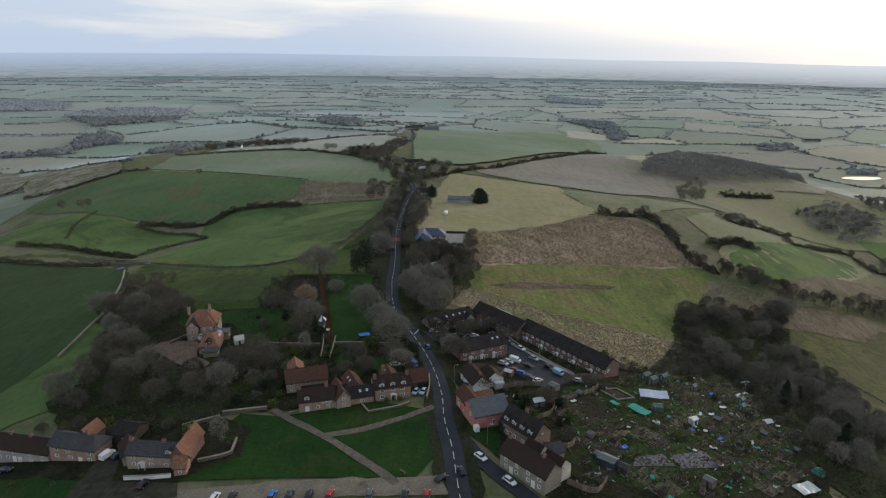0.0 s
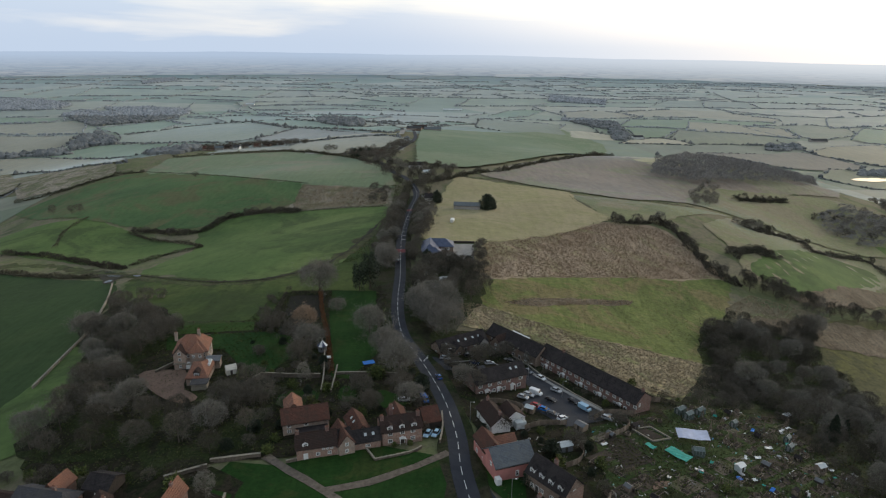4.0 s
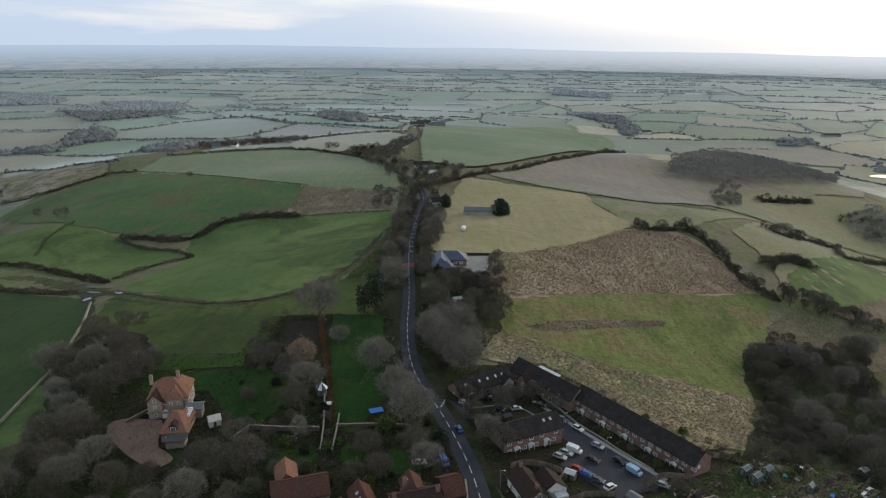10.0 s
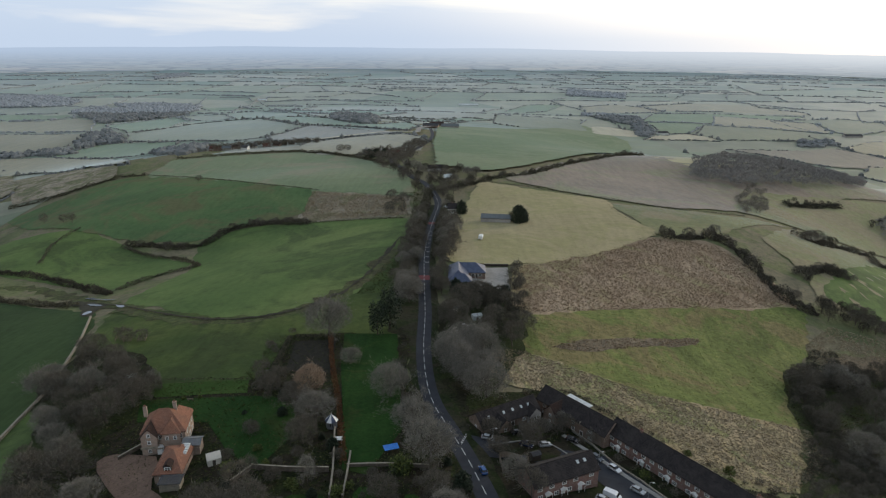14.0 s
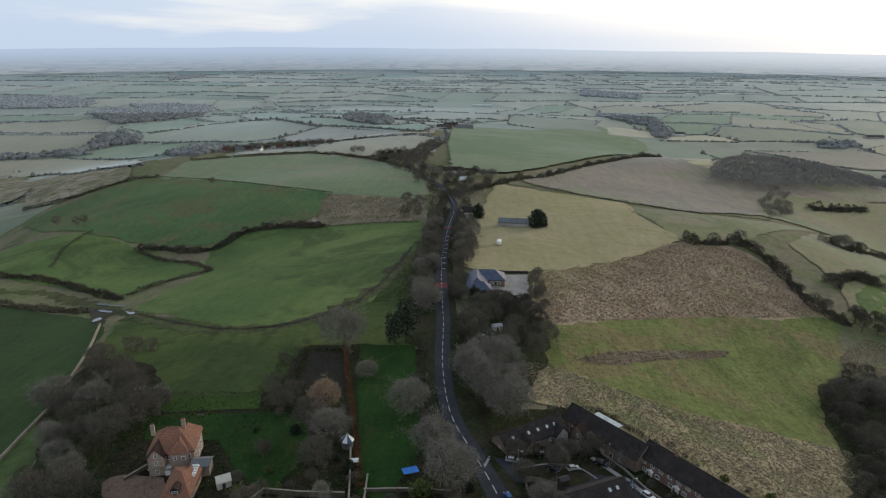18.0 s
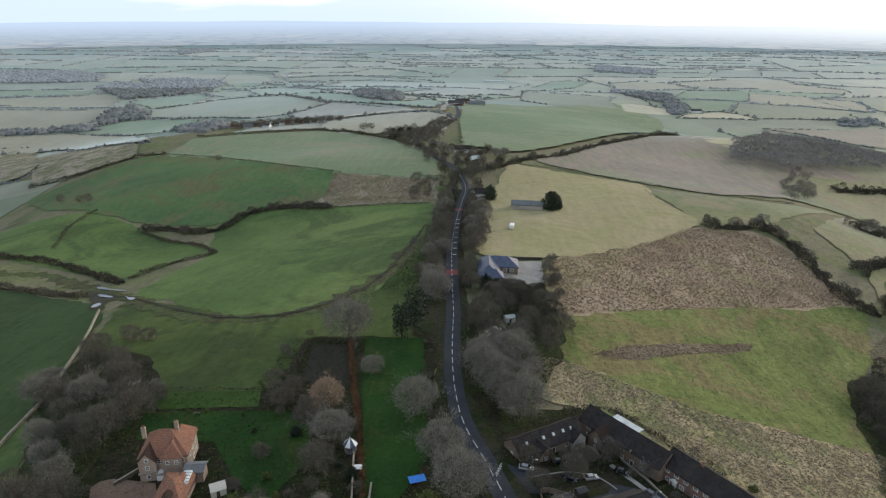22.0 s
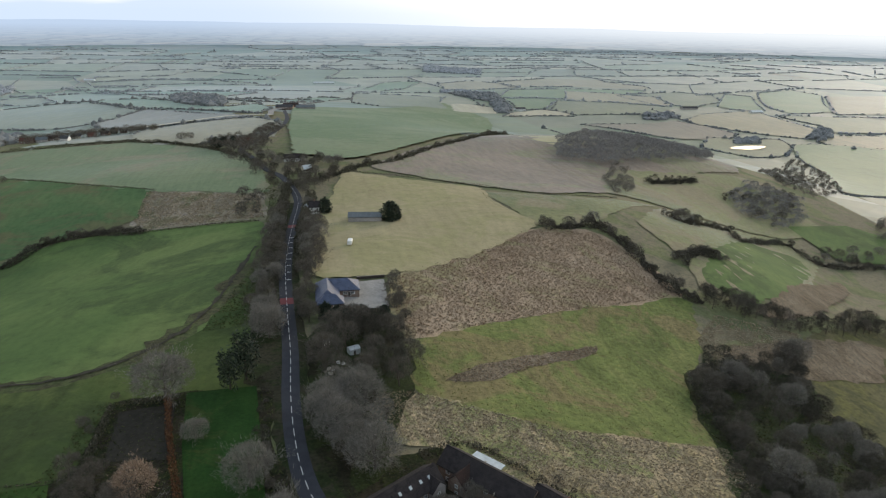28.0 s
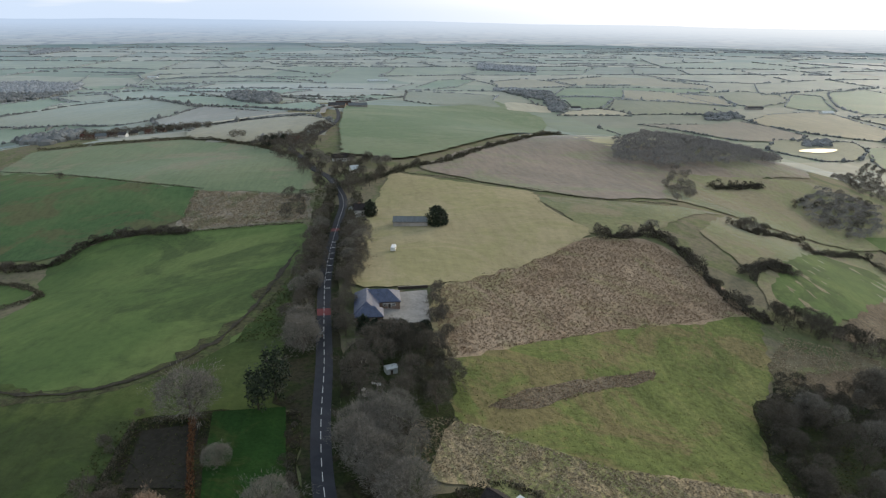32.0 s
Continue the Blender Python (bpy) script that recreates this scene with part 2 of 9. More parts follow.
def brick_material(name, c1, c2, mortar):
    m, n, l, b = material(name, 0.9, 0.25)
    v = mapped(n, l)
    sep, comb, add = n.new("ShaderNodeSeparateXYZ"), n.new("ShaderNodeCombineXYZ"), n.new("ShaderNodeMath")
    l.new(v, sep.inputs[0])
    l.new(sep.outputs[0], add.inputs[0])
    l.new(sep.outputs[1], add.inputs[1])
    l.new(add.outputs[0], comb.inputs[0])
    l.new(sep.outputs[2], comb.inputs[1])
    w = n.new("ShaderNodeTexBrick")
    w.inputs["Scale"].default_value = 1.0
    w.inputs["Brick Width"].default_value, w.inputs["Row Height"].default_value, w.inputs["Mortar Size"].default_value = 0.225, 0.075, 0.01
    for k, c in (("Color1", c1), ("Color2", c2), ("Mortar", mortar)):
        w.inputs[k].default_value = (*c, 1)
    l.new(comb.outputs[0], w.inputs["Vector"])
    f = noise_node(n, l, v, 0.7, 5, 0.65)
    col = blend(n, l, 0.7, w.outputs["Color"], ramp(n, l, f, [(0.3, (0.6, 0.58, 0.56)), (0.7, (1.25, 1.22, 1.18))]), "MULTIPLY")
    l.new(col, b.inputs["Base Color"])
    bump(n, l, b, w.outputs["Fac"], 0.3, 0.01)
    return m


def asphalt_material(name, base, worn):
    m, n, l, b = material(name, 0.8, 0.15)
    v = mapped(n, l)
    f1, f2 = noise_node(n, l, v, 6.0, 6, 0.7), noise_node(n, l, v, 0.25, 4, 0.6, 0.8)
    col = ramp(n, l, f2, [(0.3, base), (0.7, worn)])
    col = blend(n, l, 0.5, col, ramp(n, l, f1, [(0.3, (0.6, 0.6, 0.6)), (0.7, (1.4, 1.4, 1.4))]), "MULTIPLY")
    l.new(col, b.inputs["Base Color"])
    bump(n, l, b, f1, 0.2, 0.02)
    return m


M = {}
M["ground"] = field_material("rough_grass", (0.05, 0.06, 0.028), (0.085, 0.095, 0.04), (0.13, 0.12, 0.06), 0.015, 0.35, mix=((0.11, 0.095, 0.06), 0.40, 0.03), depth=0.35, gain=1.55)
M["dark_green"] = field_material("winter_pasture", (0.048, 0.084, 0.034), (0.066, 0.116, 0.042), (0.095, 0.132, 0.05), 0.012, 0.3, 0.3, (35, 3, 0.25), patch=0.35, mix=((0.10, 0.10, 0.045), 0.30, 0.022), depth=0.5, gain=1.2)
M["upper_green"] = field_material("sown_field", (0.105, 0.138, 0.070), (0.120, 0.150, 0.080), (0.15, 0.165, 0.09), 0.008, 0.25, 0.2, (-42, 2.5, 0.2), patch=0.25, mix=((0.16, 0.15, 0.09), 0.30, 0.012), depth=0.5, gain=1.42, haze_sheen=0.12)
M["bright_green"] = field_material("sunlit_pasture", (0.062, 0.106, 0.032), (0.096, 0.146, 0.042), (0.135, 0.172, 0.055), 0.012, 0.3, 0.3, (20, 6, 0.18), patch=0.4, mix=((0.06, 0.09, 0.03), 0.30, 0.014), depth=0.5, gain=1.06)
M["low_green"] = field_material("damp_pasture", (0.045, 0.075, 0.022), (0.075, 0.105, 0.028), (0.11, 0.13, 0.04), 0.02, 0.35, 0.3, (10, 4, 0.25), patch=0.4, mix=((0.05, 0.07, 0.024), 0.35, 0.025), depth=0.45, gain=0.95)
M["deep_green"] = field_material("short_green_crop", (0.035, 0.06, 0.022), (0.045, 0.078, 0.026), (0.06, 0.09, 0.03), 0.012, 0.3, 0.25, (62, 2.5, 0.3), patch=0.35, gain=0.95)
M["yellow"] = field_material("pale_winter_pasture", (0.215, 0.19, 0.095), (0.25, 0.215, 0.115), (0.28, 0.24, 0.13), 0.010, 0.22, 0.3, (70, 5, 0.2), patch=0.3, mix=((0.21, 0.195, 0.09), 0.30, 0.02), depth=0.5, gain=1.3)
M["brown_rough"] = field_material("tussocky_brown_grass", (0.165, 0.120, 0.076), (0.225, 0.168, 0.108), (0.27, 0.21, 0.14), 0.03, 0.9, 0.8, (-65, 2.2, 0.35), patch=0.6, mix=((0.18, 0.165, 0.078), 0.28, 0.022), depth=0.4, gain=1.5)
M["east_green"] = field_material("patchy_green_pasture", (0.084, 0.106, 0.030), (0.119, 0.144, 0.040), (0.166, 0.168, 0.058), 0.03, 0.45, 0.6, (-68, 4, 0.4), patch=0.6, mix=((0.165, 0.135, 0.06), 0.30, 0.035), depth=0.3, gain=1.12)
M["tussock"] = field_material("pale_tussock_grass", (0.13, 0.115, 0.05), (0.215, 0.175, 0.10), (0.28, 0.225, 0.14), 0.03, 0.9, 1.0, (-40, 1.6, 0.6), patch=0.9, mix=((0.12, 0.135, 0.05), 0.30, 0.04), depth=0.35, gain=1.5)
M["scrub"] = field_material("pale_scrub", (0.13, 0.12, 0.08), (0.21, 0.18, 0.13), (0.28, 0.24, 0.18), 0.03, 0.7, 1.0, (20, 3, 0.5), patch=0.9, mix=((0.10, 0.11, 0.05), 0.35, 0.05), depth=0.22, gain=1.35)
M["brown_field"] = field_material("brown_stubble", (0.135, 0.112, 0.08), (0.17, 0.137, 0.10), (0.20, 0.16, 0.115), 0.008, 0.2, 0.3, (-30, 4, 0.3), patch=0.3, mix=((0.15, 0.15, 0.08), 0.30, 0.01), depth=0.5, gain=1.40, haze_sheen=0.3)
M["pale_field"] = field_material("pale_stubble", (0.24, 0.22, 0.11), (0.29, 0.26, 0.14), (0.31, 0.28, 0.15), 0.01, 0.2, 0.2, patch=0.2, gain=1.30, haze_sheen=0.3)
M["far_green"] = field_material("far_pasture", (0.112, 0.145, 0.074), (0.130, 0.158, 0.084), (0.155, 0.172, 0.096), 0.006, 0.15, 0.2, patch=0.25, mix=((0.10, 0.138, 0.066), 0.35, 0.008), gain=1.36, haze_sheen=0.12)
M["olive"] = field_material("olive_pasture", (0.10, 0.11, 0.05), (0.14, 0.145, 0.065), (0.18, 0.175, 0.085), 0.012, 0.3, 0.4, patch=0.4, mix=((0.17, 0.145, 0.085), 0.40, 0.02), depth=0.35, gain=1.35, haze_sheen=0.3)
M["lawn"] = field_material("mown_lawn", (0.012, 0.038, 0.007), (0.018, 0.052, 0.010), (0.030, 0.066, 0.013), 0.05, 0.9, 0.25, (30, 1.2, 0.2), patch=0.5, mix=((0.036, 0.054, 0.013), 0.22, 0.06), depth=0.4)
M["bright_lawn"] = field_material("green_garden_lawn", (0.032, 0.066, 0.012), (0.045, 0.085, 0.017), (0.065, 0.10, 0.024), 0.05, 0.8, 0.25, (60, 1.5, 0.2), patch=0.4, depth=0.5)
# own field tints; the grey-blue cast is haze imitated by the sheen
M["vale"] = island_material("vale_fields", [(0.0, (0.10, 0.14, 0.08)), (0.15, (0.17, 0.19, 0.11)), (0.3, (0.25, 0.235, 0.165)), (0.45, (0.12, 0.155, 0.09)), (0.6, (0.28, 0.26, 0.19)), (0.75, (0.13, 0.15, 0.10)), (0.9, (0.22, 0.22, 0.15)), (1.0, (0.15, 0.165, 0.11))], 0.68, 0.14, tuft=0.012, haze_sheen=0.46)
# garden soil and grass, darkened: deep shade is put into the colour
M["garden"] = field_material("shade_toned_garden", (0.012, 0.013, 0.008), (0.021, 0.027, 0.010), (0.036, 0.046, 0.015), 0.09, 0.9, 0.6, patch=0.9, mix=((0.036, 0.029, 0.019), 0.40, 0.12), depth=0.3)
# brown litter with the shade of the trees painted into its tone
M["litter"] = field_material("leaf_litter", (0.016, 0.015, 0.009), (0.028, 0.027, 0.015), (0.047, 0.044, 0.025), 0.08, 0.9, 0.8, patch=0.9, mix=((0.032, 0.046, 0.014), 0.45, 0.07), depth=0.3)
M["dry_tuft"] = island_material("dry_grass_tufts", [(0.0, (0.21, 0.17, 0.115)), (0.4, (0.30, 0.245, 0.165)), (0.75, (0.40, 0.335, 0.235)), (1.0, (0.52, 0.45, 0.335))], 0.95, 0.05, 0.3)
M["rush_tuft"] = island_material("brown_rush_tufts", [(0.0, (0.22, 0.158, 0.105)), (0.45, (0.30, 0.225, 0.152)), (0.8, (0.385, 0.30, 0.21)), (1.0, (0.47, 0.385, 0.28))], 0.95, 0.05, 0.3)
M["margin"] = island_material("field_margin_grass", [(0.0, (0.045, 0.05, 0.022)), (0.4, (0.10, 0.105, 0.045)), (0.75, (0.16, 0.14, 0.08)), (1.0, (0.22, 0.19, 0.12))], 0.95, 0.05, 0.3)
M["earth"] = field_material("bare_earth", (0.09, 0.072, 0.052), (0.14, 0.115, 0.085), (0.18, 0.15, 0.11), 0.1, 0.8, 0.5, patch=0.8, mix=((0.10, 0.11, 0.05), 0.35, 0.08), depth=0.3)
M["slope_olive"] = field_material("dark_olive_slope", (0.06, 0.062, 0.026), (0.085, 0.085, 0.036), (0.12, 0.112, 0.05), 0.02, 0.5, 0.6, (60, 4, 0.3), patch=0.7, mix=((0.115, 0.115, 0.035), 0.35, 0.03), depth=0.3)
M["damp"] = field_material("damp_trampled_grass", (0.045, 0.045, 0.024), (0.07, 0.068, 0.034), (0.095, 0.095, 0.045), 0.06, 0.6, 0.6, patch=0.8, mix=((0.08, 0.10, 0.035), 0.38, 0.05), depth=0.3)
M["brown_strip"] = field_material("dead_brown_growth", (0.085, 0.068, 0.042), (0.125, 0.10, 0.065), (0.17, 0.14, 0.095), 0.05, 0.9, 1.0, (20, 1.5, 0.5), patch=0.9, depth=0.25, gain=1.25)
M["green_tuft"] = island_material("coarse_grass_tufts", [(0.0, (0.10, 0.11, 0.035)), (0.5, (0.15, 0.165, 0.05)), (1.0, (0.21, 0.21, 0.08))], 0.9, 0.05, 0.3)
M["hedge_brown"] = island_material("overgrown_hedge_twigs", [(0.0, (0.045, 0.041, 0.031)), (0.5, (0.10, 0.092, 0.072)), (1.0, (0.175, 0.16, 0.128))], 0.95, 0.02, 0.4)
M["muddy_path"] = plain_material("muddy_gravel_path", (0.135, 0.112, 0.090), 0.35, 0.8, 0.95, 0.1, relief=0.4)
M["old_wall"] = plain_material("weathered_old_brick", (0.15, 0.125, 0.10), 0.4, 1.6, 0.95, 0.1, relief=0.6)
M["dark_sheet"] = plain_material("grey_violet_sheeting", (0.10, 0.095, 0.115), 0.5, 0.9, 0.7, 0.3, relief=0.4)
# hedges farthest out: twig colours paled and blued with painted haze
M["haze_hedge"] = island_material("hazed_hedges", [(0.0, (0.24, 0.26, 0.275)), (0.5, (0.29, 0.31, 0.325)), (1.0, (0.34, 0.36, 0.37))], 0.95, 0.03, 0.05, haze_sheen=0.46)
M["allotment_path"] = field_material("worn_grass_path", (0.026, 0.046, 0.014), (0.042, 0.066, 0.019), (0.068, 0.082, 0.03), 0.1, 0.8, 0.4, patch=0.7)
# vale pastures: a strong blue sheen paints haze over their own colours
M["vale_tan"] = field_material("far_tan_pasture", (0.185, 0.165, 0.085), (0.215, 0.19, 0.1), (0.24, 0.21, 0.115), 0.006, 0.1, 0.15, (25, 9, 0.25), patch=0.25, spec=0.14, haze_sheen=0.46)
M["vale_brown"] = field_material("far_brown_arable", (0.125, 0.11, 0.07), (0.15, 0.13, 0.085), (0.175, 0.15, 0.1), 0.006, 0.1, 0.15, (25, 9, 0.25), patch=0.25, spec=0.14, haze_sheen=0.46)
M["vale_green"] = field_material("far_grey_green_pasture", (0.085, 0.135, 0.05), (0.11, 0.16, 0.06), (0.14, 0.175, 0.075), 0.006, 0.1, 0.15, (25, 9, 0.25), patch=0.25, spec=0.14, haze_sheen=0.46)
M["vale_olive"] = field_material("far_olive_pasture", (0.12, 0.135, 0.065), (0.145, 0.155, 0.075), (0.17, 0.17, 0.085), 0.006, 0.1, 0.15, (25, 9, 0.25), patch=0.25, spec=0.14, haze_sheen=0.46)
M["vale_pale"] = field_material("far_straw_field", (0.31, 0.275, 0.16), (0.35, 0.31, 0.185), (0.38, 0.335, 0.205), 0.006, 0.1, 0.15, (25, 9, 0.25), patch=0.25, spec=0.14, haze_sheen=0.46)
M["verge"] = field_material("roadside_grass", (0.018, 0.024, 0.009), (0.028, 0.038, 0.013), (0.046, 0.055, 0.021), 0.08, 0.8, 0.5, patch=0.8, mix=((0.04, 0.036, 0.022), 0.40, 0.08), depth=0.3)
M["greenhouse"] = plain_material("greenhouse_glass", (0.11, 0.14, 0.13), 0.35, 1.5, 0.2, 0.5, relief=0)
M["red_road"] = asphalt_material("red_road_surface", (0.16, 0.045, 0.045), (0.20, 0.06, 0.06))
M["asphalt"] = asphalt_material("asphalt", (0.028, 0.030, 0.036), (0.042, 0.045, 0.052))
M["gravel"] = plain_material("gravel_track", (0.19, 0.16, 0.125), 0.3, 2.0, 0.95, 0.2, relief=0.4)
M["red_gravel"] = plain_material("reddish_gravel", (0.17, 0.115, 0.085), 0.25, 2.0, 0.95, 0.2, relief=0.4)
M["concrete"] = plain_material("pale_concrete", (0.27, 0.26, 0.24), 0.2, 1.0, 0.9, 0.25)
M["soil"] = plain_material("dark_soil", (0.05, 0.04, 0.032), 0.35, 1.5, 0.95, 0.15, relief=0.6, rnd=0.35)
M["mud"] = plain_material("wet_mud", (0.048, 0.045, 0.032), 0.4, 0.6, 0.9, 0.1, relief=0.5)
M["court"] = plain_material("dark_court_surface", (0.030, 0.028, 0.022), 0.35, 0.7, 0.95, 0.1)
M["white_line"] = plain_material("worn_white_line", (0.62, 0.62, 0.60), 0.2, 3.0, 0.8, 0.3)
M["bark"] = plain_material("grey_bark", (0.10, 0.085, 0.068), 0.3, 2.0, 0.95, 0.15, relief=0.5, stretch=(1, 1, 0.3))
M["twig"] = island_material("bare_twigs", [(0.0, (0.070, 0.062, 0.049)), (0.5, (0.125, 0.112, 0.091)), (1.0, (0.185, 0.170, 0.142))], 0.95, 0.02, 0.5)
M["pale_twig"] = island_material("lichened_twigs", [(0.0, (0.125, 0.115, 0.097)), (0.5, (0.20, 0.186, 0.160)), (1.0, (0.285, 0.267, 0.235))], 0.95, 0.02, 0.5)
M["dark_twig"] = island_material("dark_twigs", [(0.0, (0.042, 0.039, 0.030)), (0.5, (0.072, 0.066, 0.051)), (1.0, (0.105, 0.097, 0.077))], 0.95, 0.02, 0.5)
# lighter version of the bare twigs, distance haze included in the colour
M["far_twig"] = island_material("hazed_wood_twigs", [(0.0, (0.21, 0.20, 0.19)), (0.5, (0.27, 0.258, 0.245)), (1.0, (0.33, 0.318, 0.30))], 0.95, 0.02, 0.02)
M["rust_leaf"] = island_material("rust_brown_leaves", [(0.0, (0.17, 0.115, 0.075)), (0.5, (0.29, 0.21, 0.15)), (1.0, (0.38, 0.30, 0.225))], 0.9, 0.1, 0.5)
M["evergreen"] = island_material("dark_evergreen_leaves", [(0.0, (0.008, 0.014, 0.008)), (0.5, (0.020, 0.032, 0.016)), (1.0, (0.036, 0.05, 0.024))], 0.7, 0.35, 0.5)
M["shrub_green"] = island_material("green_shrub_leaves", [(0.0, (0.035, 0.05, 0.015)), (0.5, (0.07, 0.095, 0.025)), (1.0, (0.15, 0.17, 0.04))], 0.8, 0.3, 0.5)
M["hedge"] = island_material("hedge_twigs", [(0.0, (0.045, 0.045, 0.030)), (0.4, (0.09, 0.086, 0.060)), (0.8, (0.14, 0.13, 0.095)), (1.0, (0.18, 0.165, 0.12))], 0.95, 0.03, 0.4)
M["red_hedge"] = island_material("russet_beech_hedge", [(0.0, (0.10, 0.045, 0.025)), (0.5, (0.15, 0.075, 0.04)), (1.0, (0.20, 0.11, 0.06))], 0.95, 0.03, 0.4)
# nearer vale trees and hedges, with less haze mixed into the colour
M["far_tree"] = island_material("hazed_winter_trees", [(0.0, (0.14, 0.148, 0.148)), (0.5, (0.18, 0.188, 0.186)), (1.0, (0.225, 0.23, 0.222))], 0.95, 0.03, 0.05, haze_sheen=0.46)
M["tile_red"] = tile_material("red_clay_tiles", (0.13, 0.060, 0.043), patina=(0.060, 0.046, 0.036))
M["tile_orange"] = tile_material("orange_clay_tiles", (0.30, 0.145, 0.095), patina=(0.17, 0.105, 0.078))
M["tile_brown"] = tile_material("brown_tiles", (0.060, 0.037, 0.030), patina=(0.036, 0.032, 0.027))
M["tile_dark"] = tile_material("dark_concrete_tiles", (0.036, 0.031, 0.031), patina=(0.056, 0.049, 0.044))
M["slate"] = tile_material("grey_slates", (0.075, 0.075, 0.08), patina=(0.085, 0.08, 0.07))
M["slate_pale"] = tile_material("blue_grey_slates", (0.095, 0.11, 0.125), patina=(0.12, 0.125, 0.12), rough=0.5, spec=0.4)
M["slate_blue"] = tile_material("dark_blue_slates", (0.05, 0.068, 0.125), patina=(0.075, 0.095, 0.15), rough=0.45, spec=0.5)
M["brick_red"] = brick_material("red_brick", (0.23, 0.12, 0.10), (0.17, 0.092, 0.077), (0.24, 0.21, 0.185))
M["brick_brown"] = brick_material("brown_brick", (0.24, 0.16, 0.125), (0.18, 0.12, 0.096), (0.28, 0.25, 0.2))
M["brick_orange"] = brick_material("orange_brick", (0.37, 0.22, 0.17), (0.28, 0.165, 0.13), (0.35, 0.3, 0.25))
M["brick_pale"] = brick_material("weathered_pale_brick", (0.40, 0.30, 0.24), (0.31, 0.22, 0.17), (0.34, 0.31, 0.27))
M["stone"] = plain_material("rubble_limestone", (0.27, 0.24, 0.19), 0.35, 2.2, 0.95, 0.2, relief=0.6)
M["pink"] = plain_material("pink_render", (0.46, 0.20, 0.175), 0.1, 0.8, 0.9, 0.25)
M["cream"] = plain_material("cream_render", (0.62, 0.58, 0.50), 0.1, 0.8, 0.9, 0.25)
M["white"] = plain_material("white_paint", (0.74, 0.74, 0.72), 0.06, 1.0, 0.6, 0.4)
M["grey_render"] = plain_material("grey_render", (0.33, 0.31, 0.29), 0.15, 0.9, 0.9, 0.25)
M["lead"] = plain_material("grey_lead", (0.14, 0.145, 0.15), 0.2, 1.0, 0.6, 0.3)
M["wood"] = plain_material("weathered_timber", (0.20, 0.16, 0.125), 0.3, 2.0, 0.9, 0.2, stretch=(1, 1, 0.2), rnd=0.3)
M["dark_wood"] = plain_material("dark_stained_timber", (0.06, 0.05, 0.042), 0.3, 2.0, 0.85, 0.25, rnd=0.3)
M["metal"] = plain_material("galvanised_metal", (0.36, 0.37, 0.38), 0.15, 1.5, 0.5, 0.5, 0.7)
M["roof_sheet"] = plain_material("grey_roof_sheet", (0.10, 0.115, 0.12), 0.2, 1.0, 0.6, 0.4, stretch=(4, 0.2, 1))
M["tyre"] = plain_material("black_rubber", (0.02, 0.02, 0.02), 0.1, 5.0, 0.8, 0.3)
M["rim"] = plain_material("alloy_wheel", (0.45, 0.45, 0.46), 0.1, 5.0, 0.35, 0.5, 0.8)
M["lamp_glass"] = plain_material("clear_lamp_glass", (0.7, 0.7, 0.7), 0.05, 5.0, 0.15, 0.5)
M["tail_red"] = plain_material("red_lamp_glass", (0.35, 0.02, 0.02), 0.05, 5.0, 0.2, 0.5)
M["green_net"] = plain_material("turquoise_netting", (0.05, 0.33, 0.26), 0.25, 2.0, 0.8, 0.3)
M["blue_tarp"] = plain_material("pale_blue_sheet", (0.42, 0.47, 0.62), 0.12, 0.8, 0.5, 0.4)
M["bright_blue"] = plain_material("bright_blue_plastic", (0.03, 0.20, 0.65), 0.15, 1.0, 0.5, 0.4)
M["pale_sheet"] = plain_material("pale_plastic_sheet", (0.50, 0.54, 0.54), 0.15, 1.0, 0.45, 0.5)
M["water"] = material("pond_water", 0.08, 0.5)[0]
M["water"].node_tree.nodes["Principled BSDF"].inputs["Base Color"].default_value = (0.03, 0.035, 0.035, 1)
M["glass"] = material("window_glass", 0.08, 0.6)[0]
M["glass"].node_tree.nodes["Principled BSDF"].inputs["Base Color"].default_value = (0.012, 0.014, 0.017, 1)
PAINTS = {"white": (0.72, 0.73, 0.74), "black": (0.012, 0.013, 0.015), "silver": (0.38, 0.40, 0.42), "blue": (0.02, 0.08, 0.25), "navy": (0.015, 0.025, 0.06),
          "red": (0.38, 0.02, 0.02), "grey": (0.09, 0.10, 0.11), "light blue": (0.30, 0.48, 0.62), "bright blue": (0.01, 0.16, 0.52)}
for key, col in PAINTS.items():
    M["paint " + key] = plain_material("car_paint_" + key.replace(" ", "_"), col, 0.04, 1.0, 0.25, 0.5, relief=0)


# ---------------------------------------------------------------- builders
def mesh_of(name, verts, faces, mat):
    me = bpy.data.meshes.new(name)
    me.from_pydata([tuple(v) for v in verts], [], [tuple(f) for f in faces])
    me.materials.append(mat)
    me.update()
    return me


def part(name, bm, mat, parent, label="", at=None):
    """Links a bmesh or a mesh as one object under a thing or a part."""
    if isinstance(bm, bmesh.types.BMesh):
        bmesh.ops.recalc_face_normals(bm, faces=bm.faces)
        me = bpy.data.meshes.new(name)
        bm.to_mesh(me)
        bm.free()
        me.materials.append(mat)
    else:
        me = bm
    ob = new(name, me)
    ob.parent = parent
    if at is not None:
        ob.matrix_basis = at
    return tagged(ob, label)


def root(name, x, y, z, turn, label, category, group="", kind=""):
    ob = new(name)
    ob.empty_display_size = 0.5
    ob.matrix_basis = pose(x, y, z, 0, 0, turn)
    return tagged(ob, label, category, group, kind)


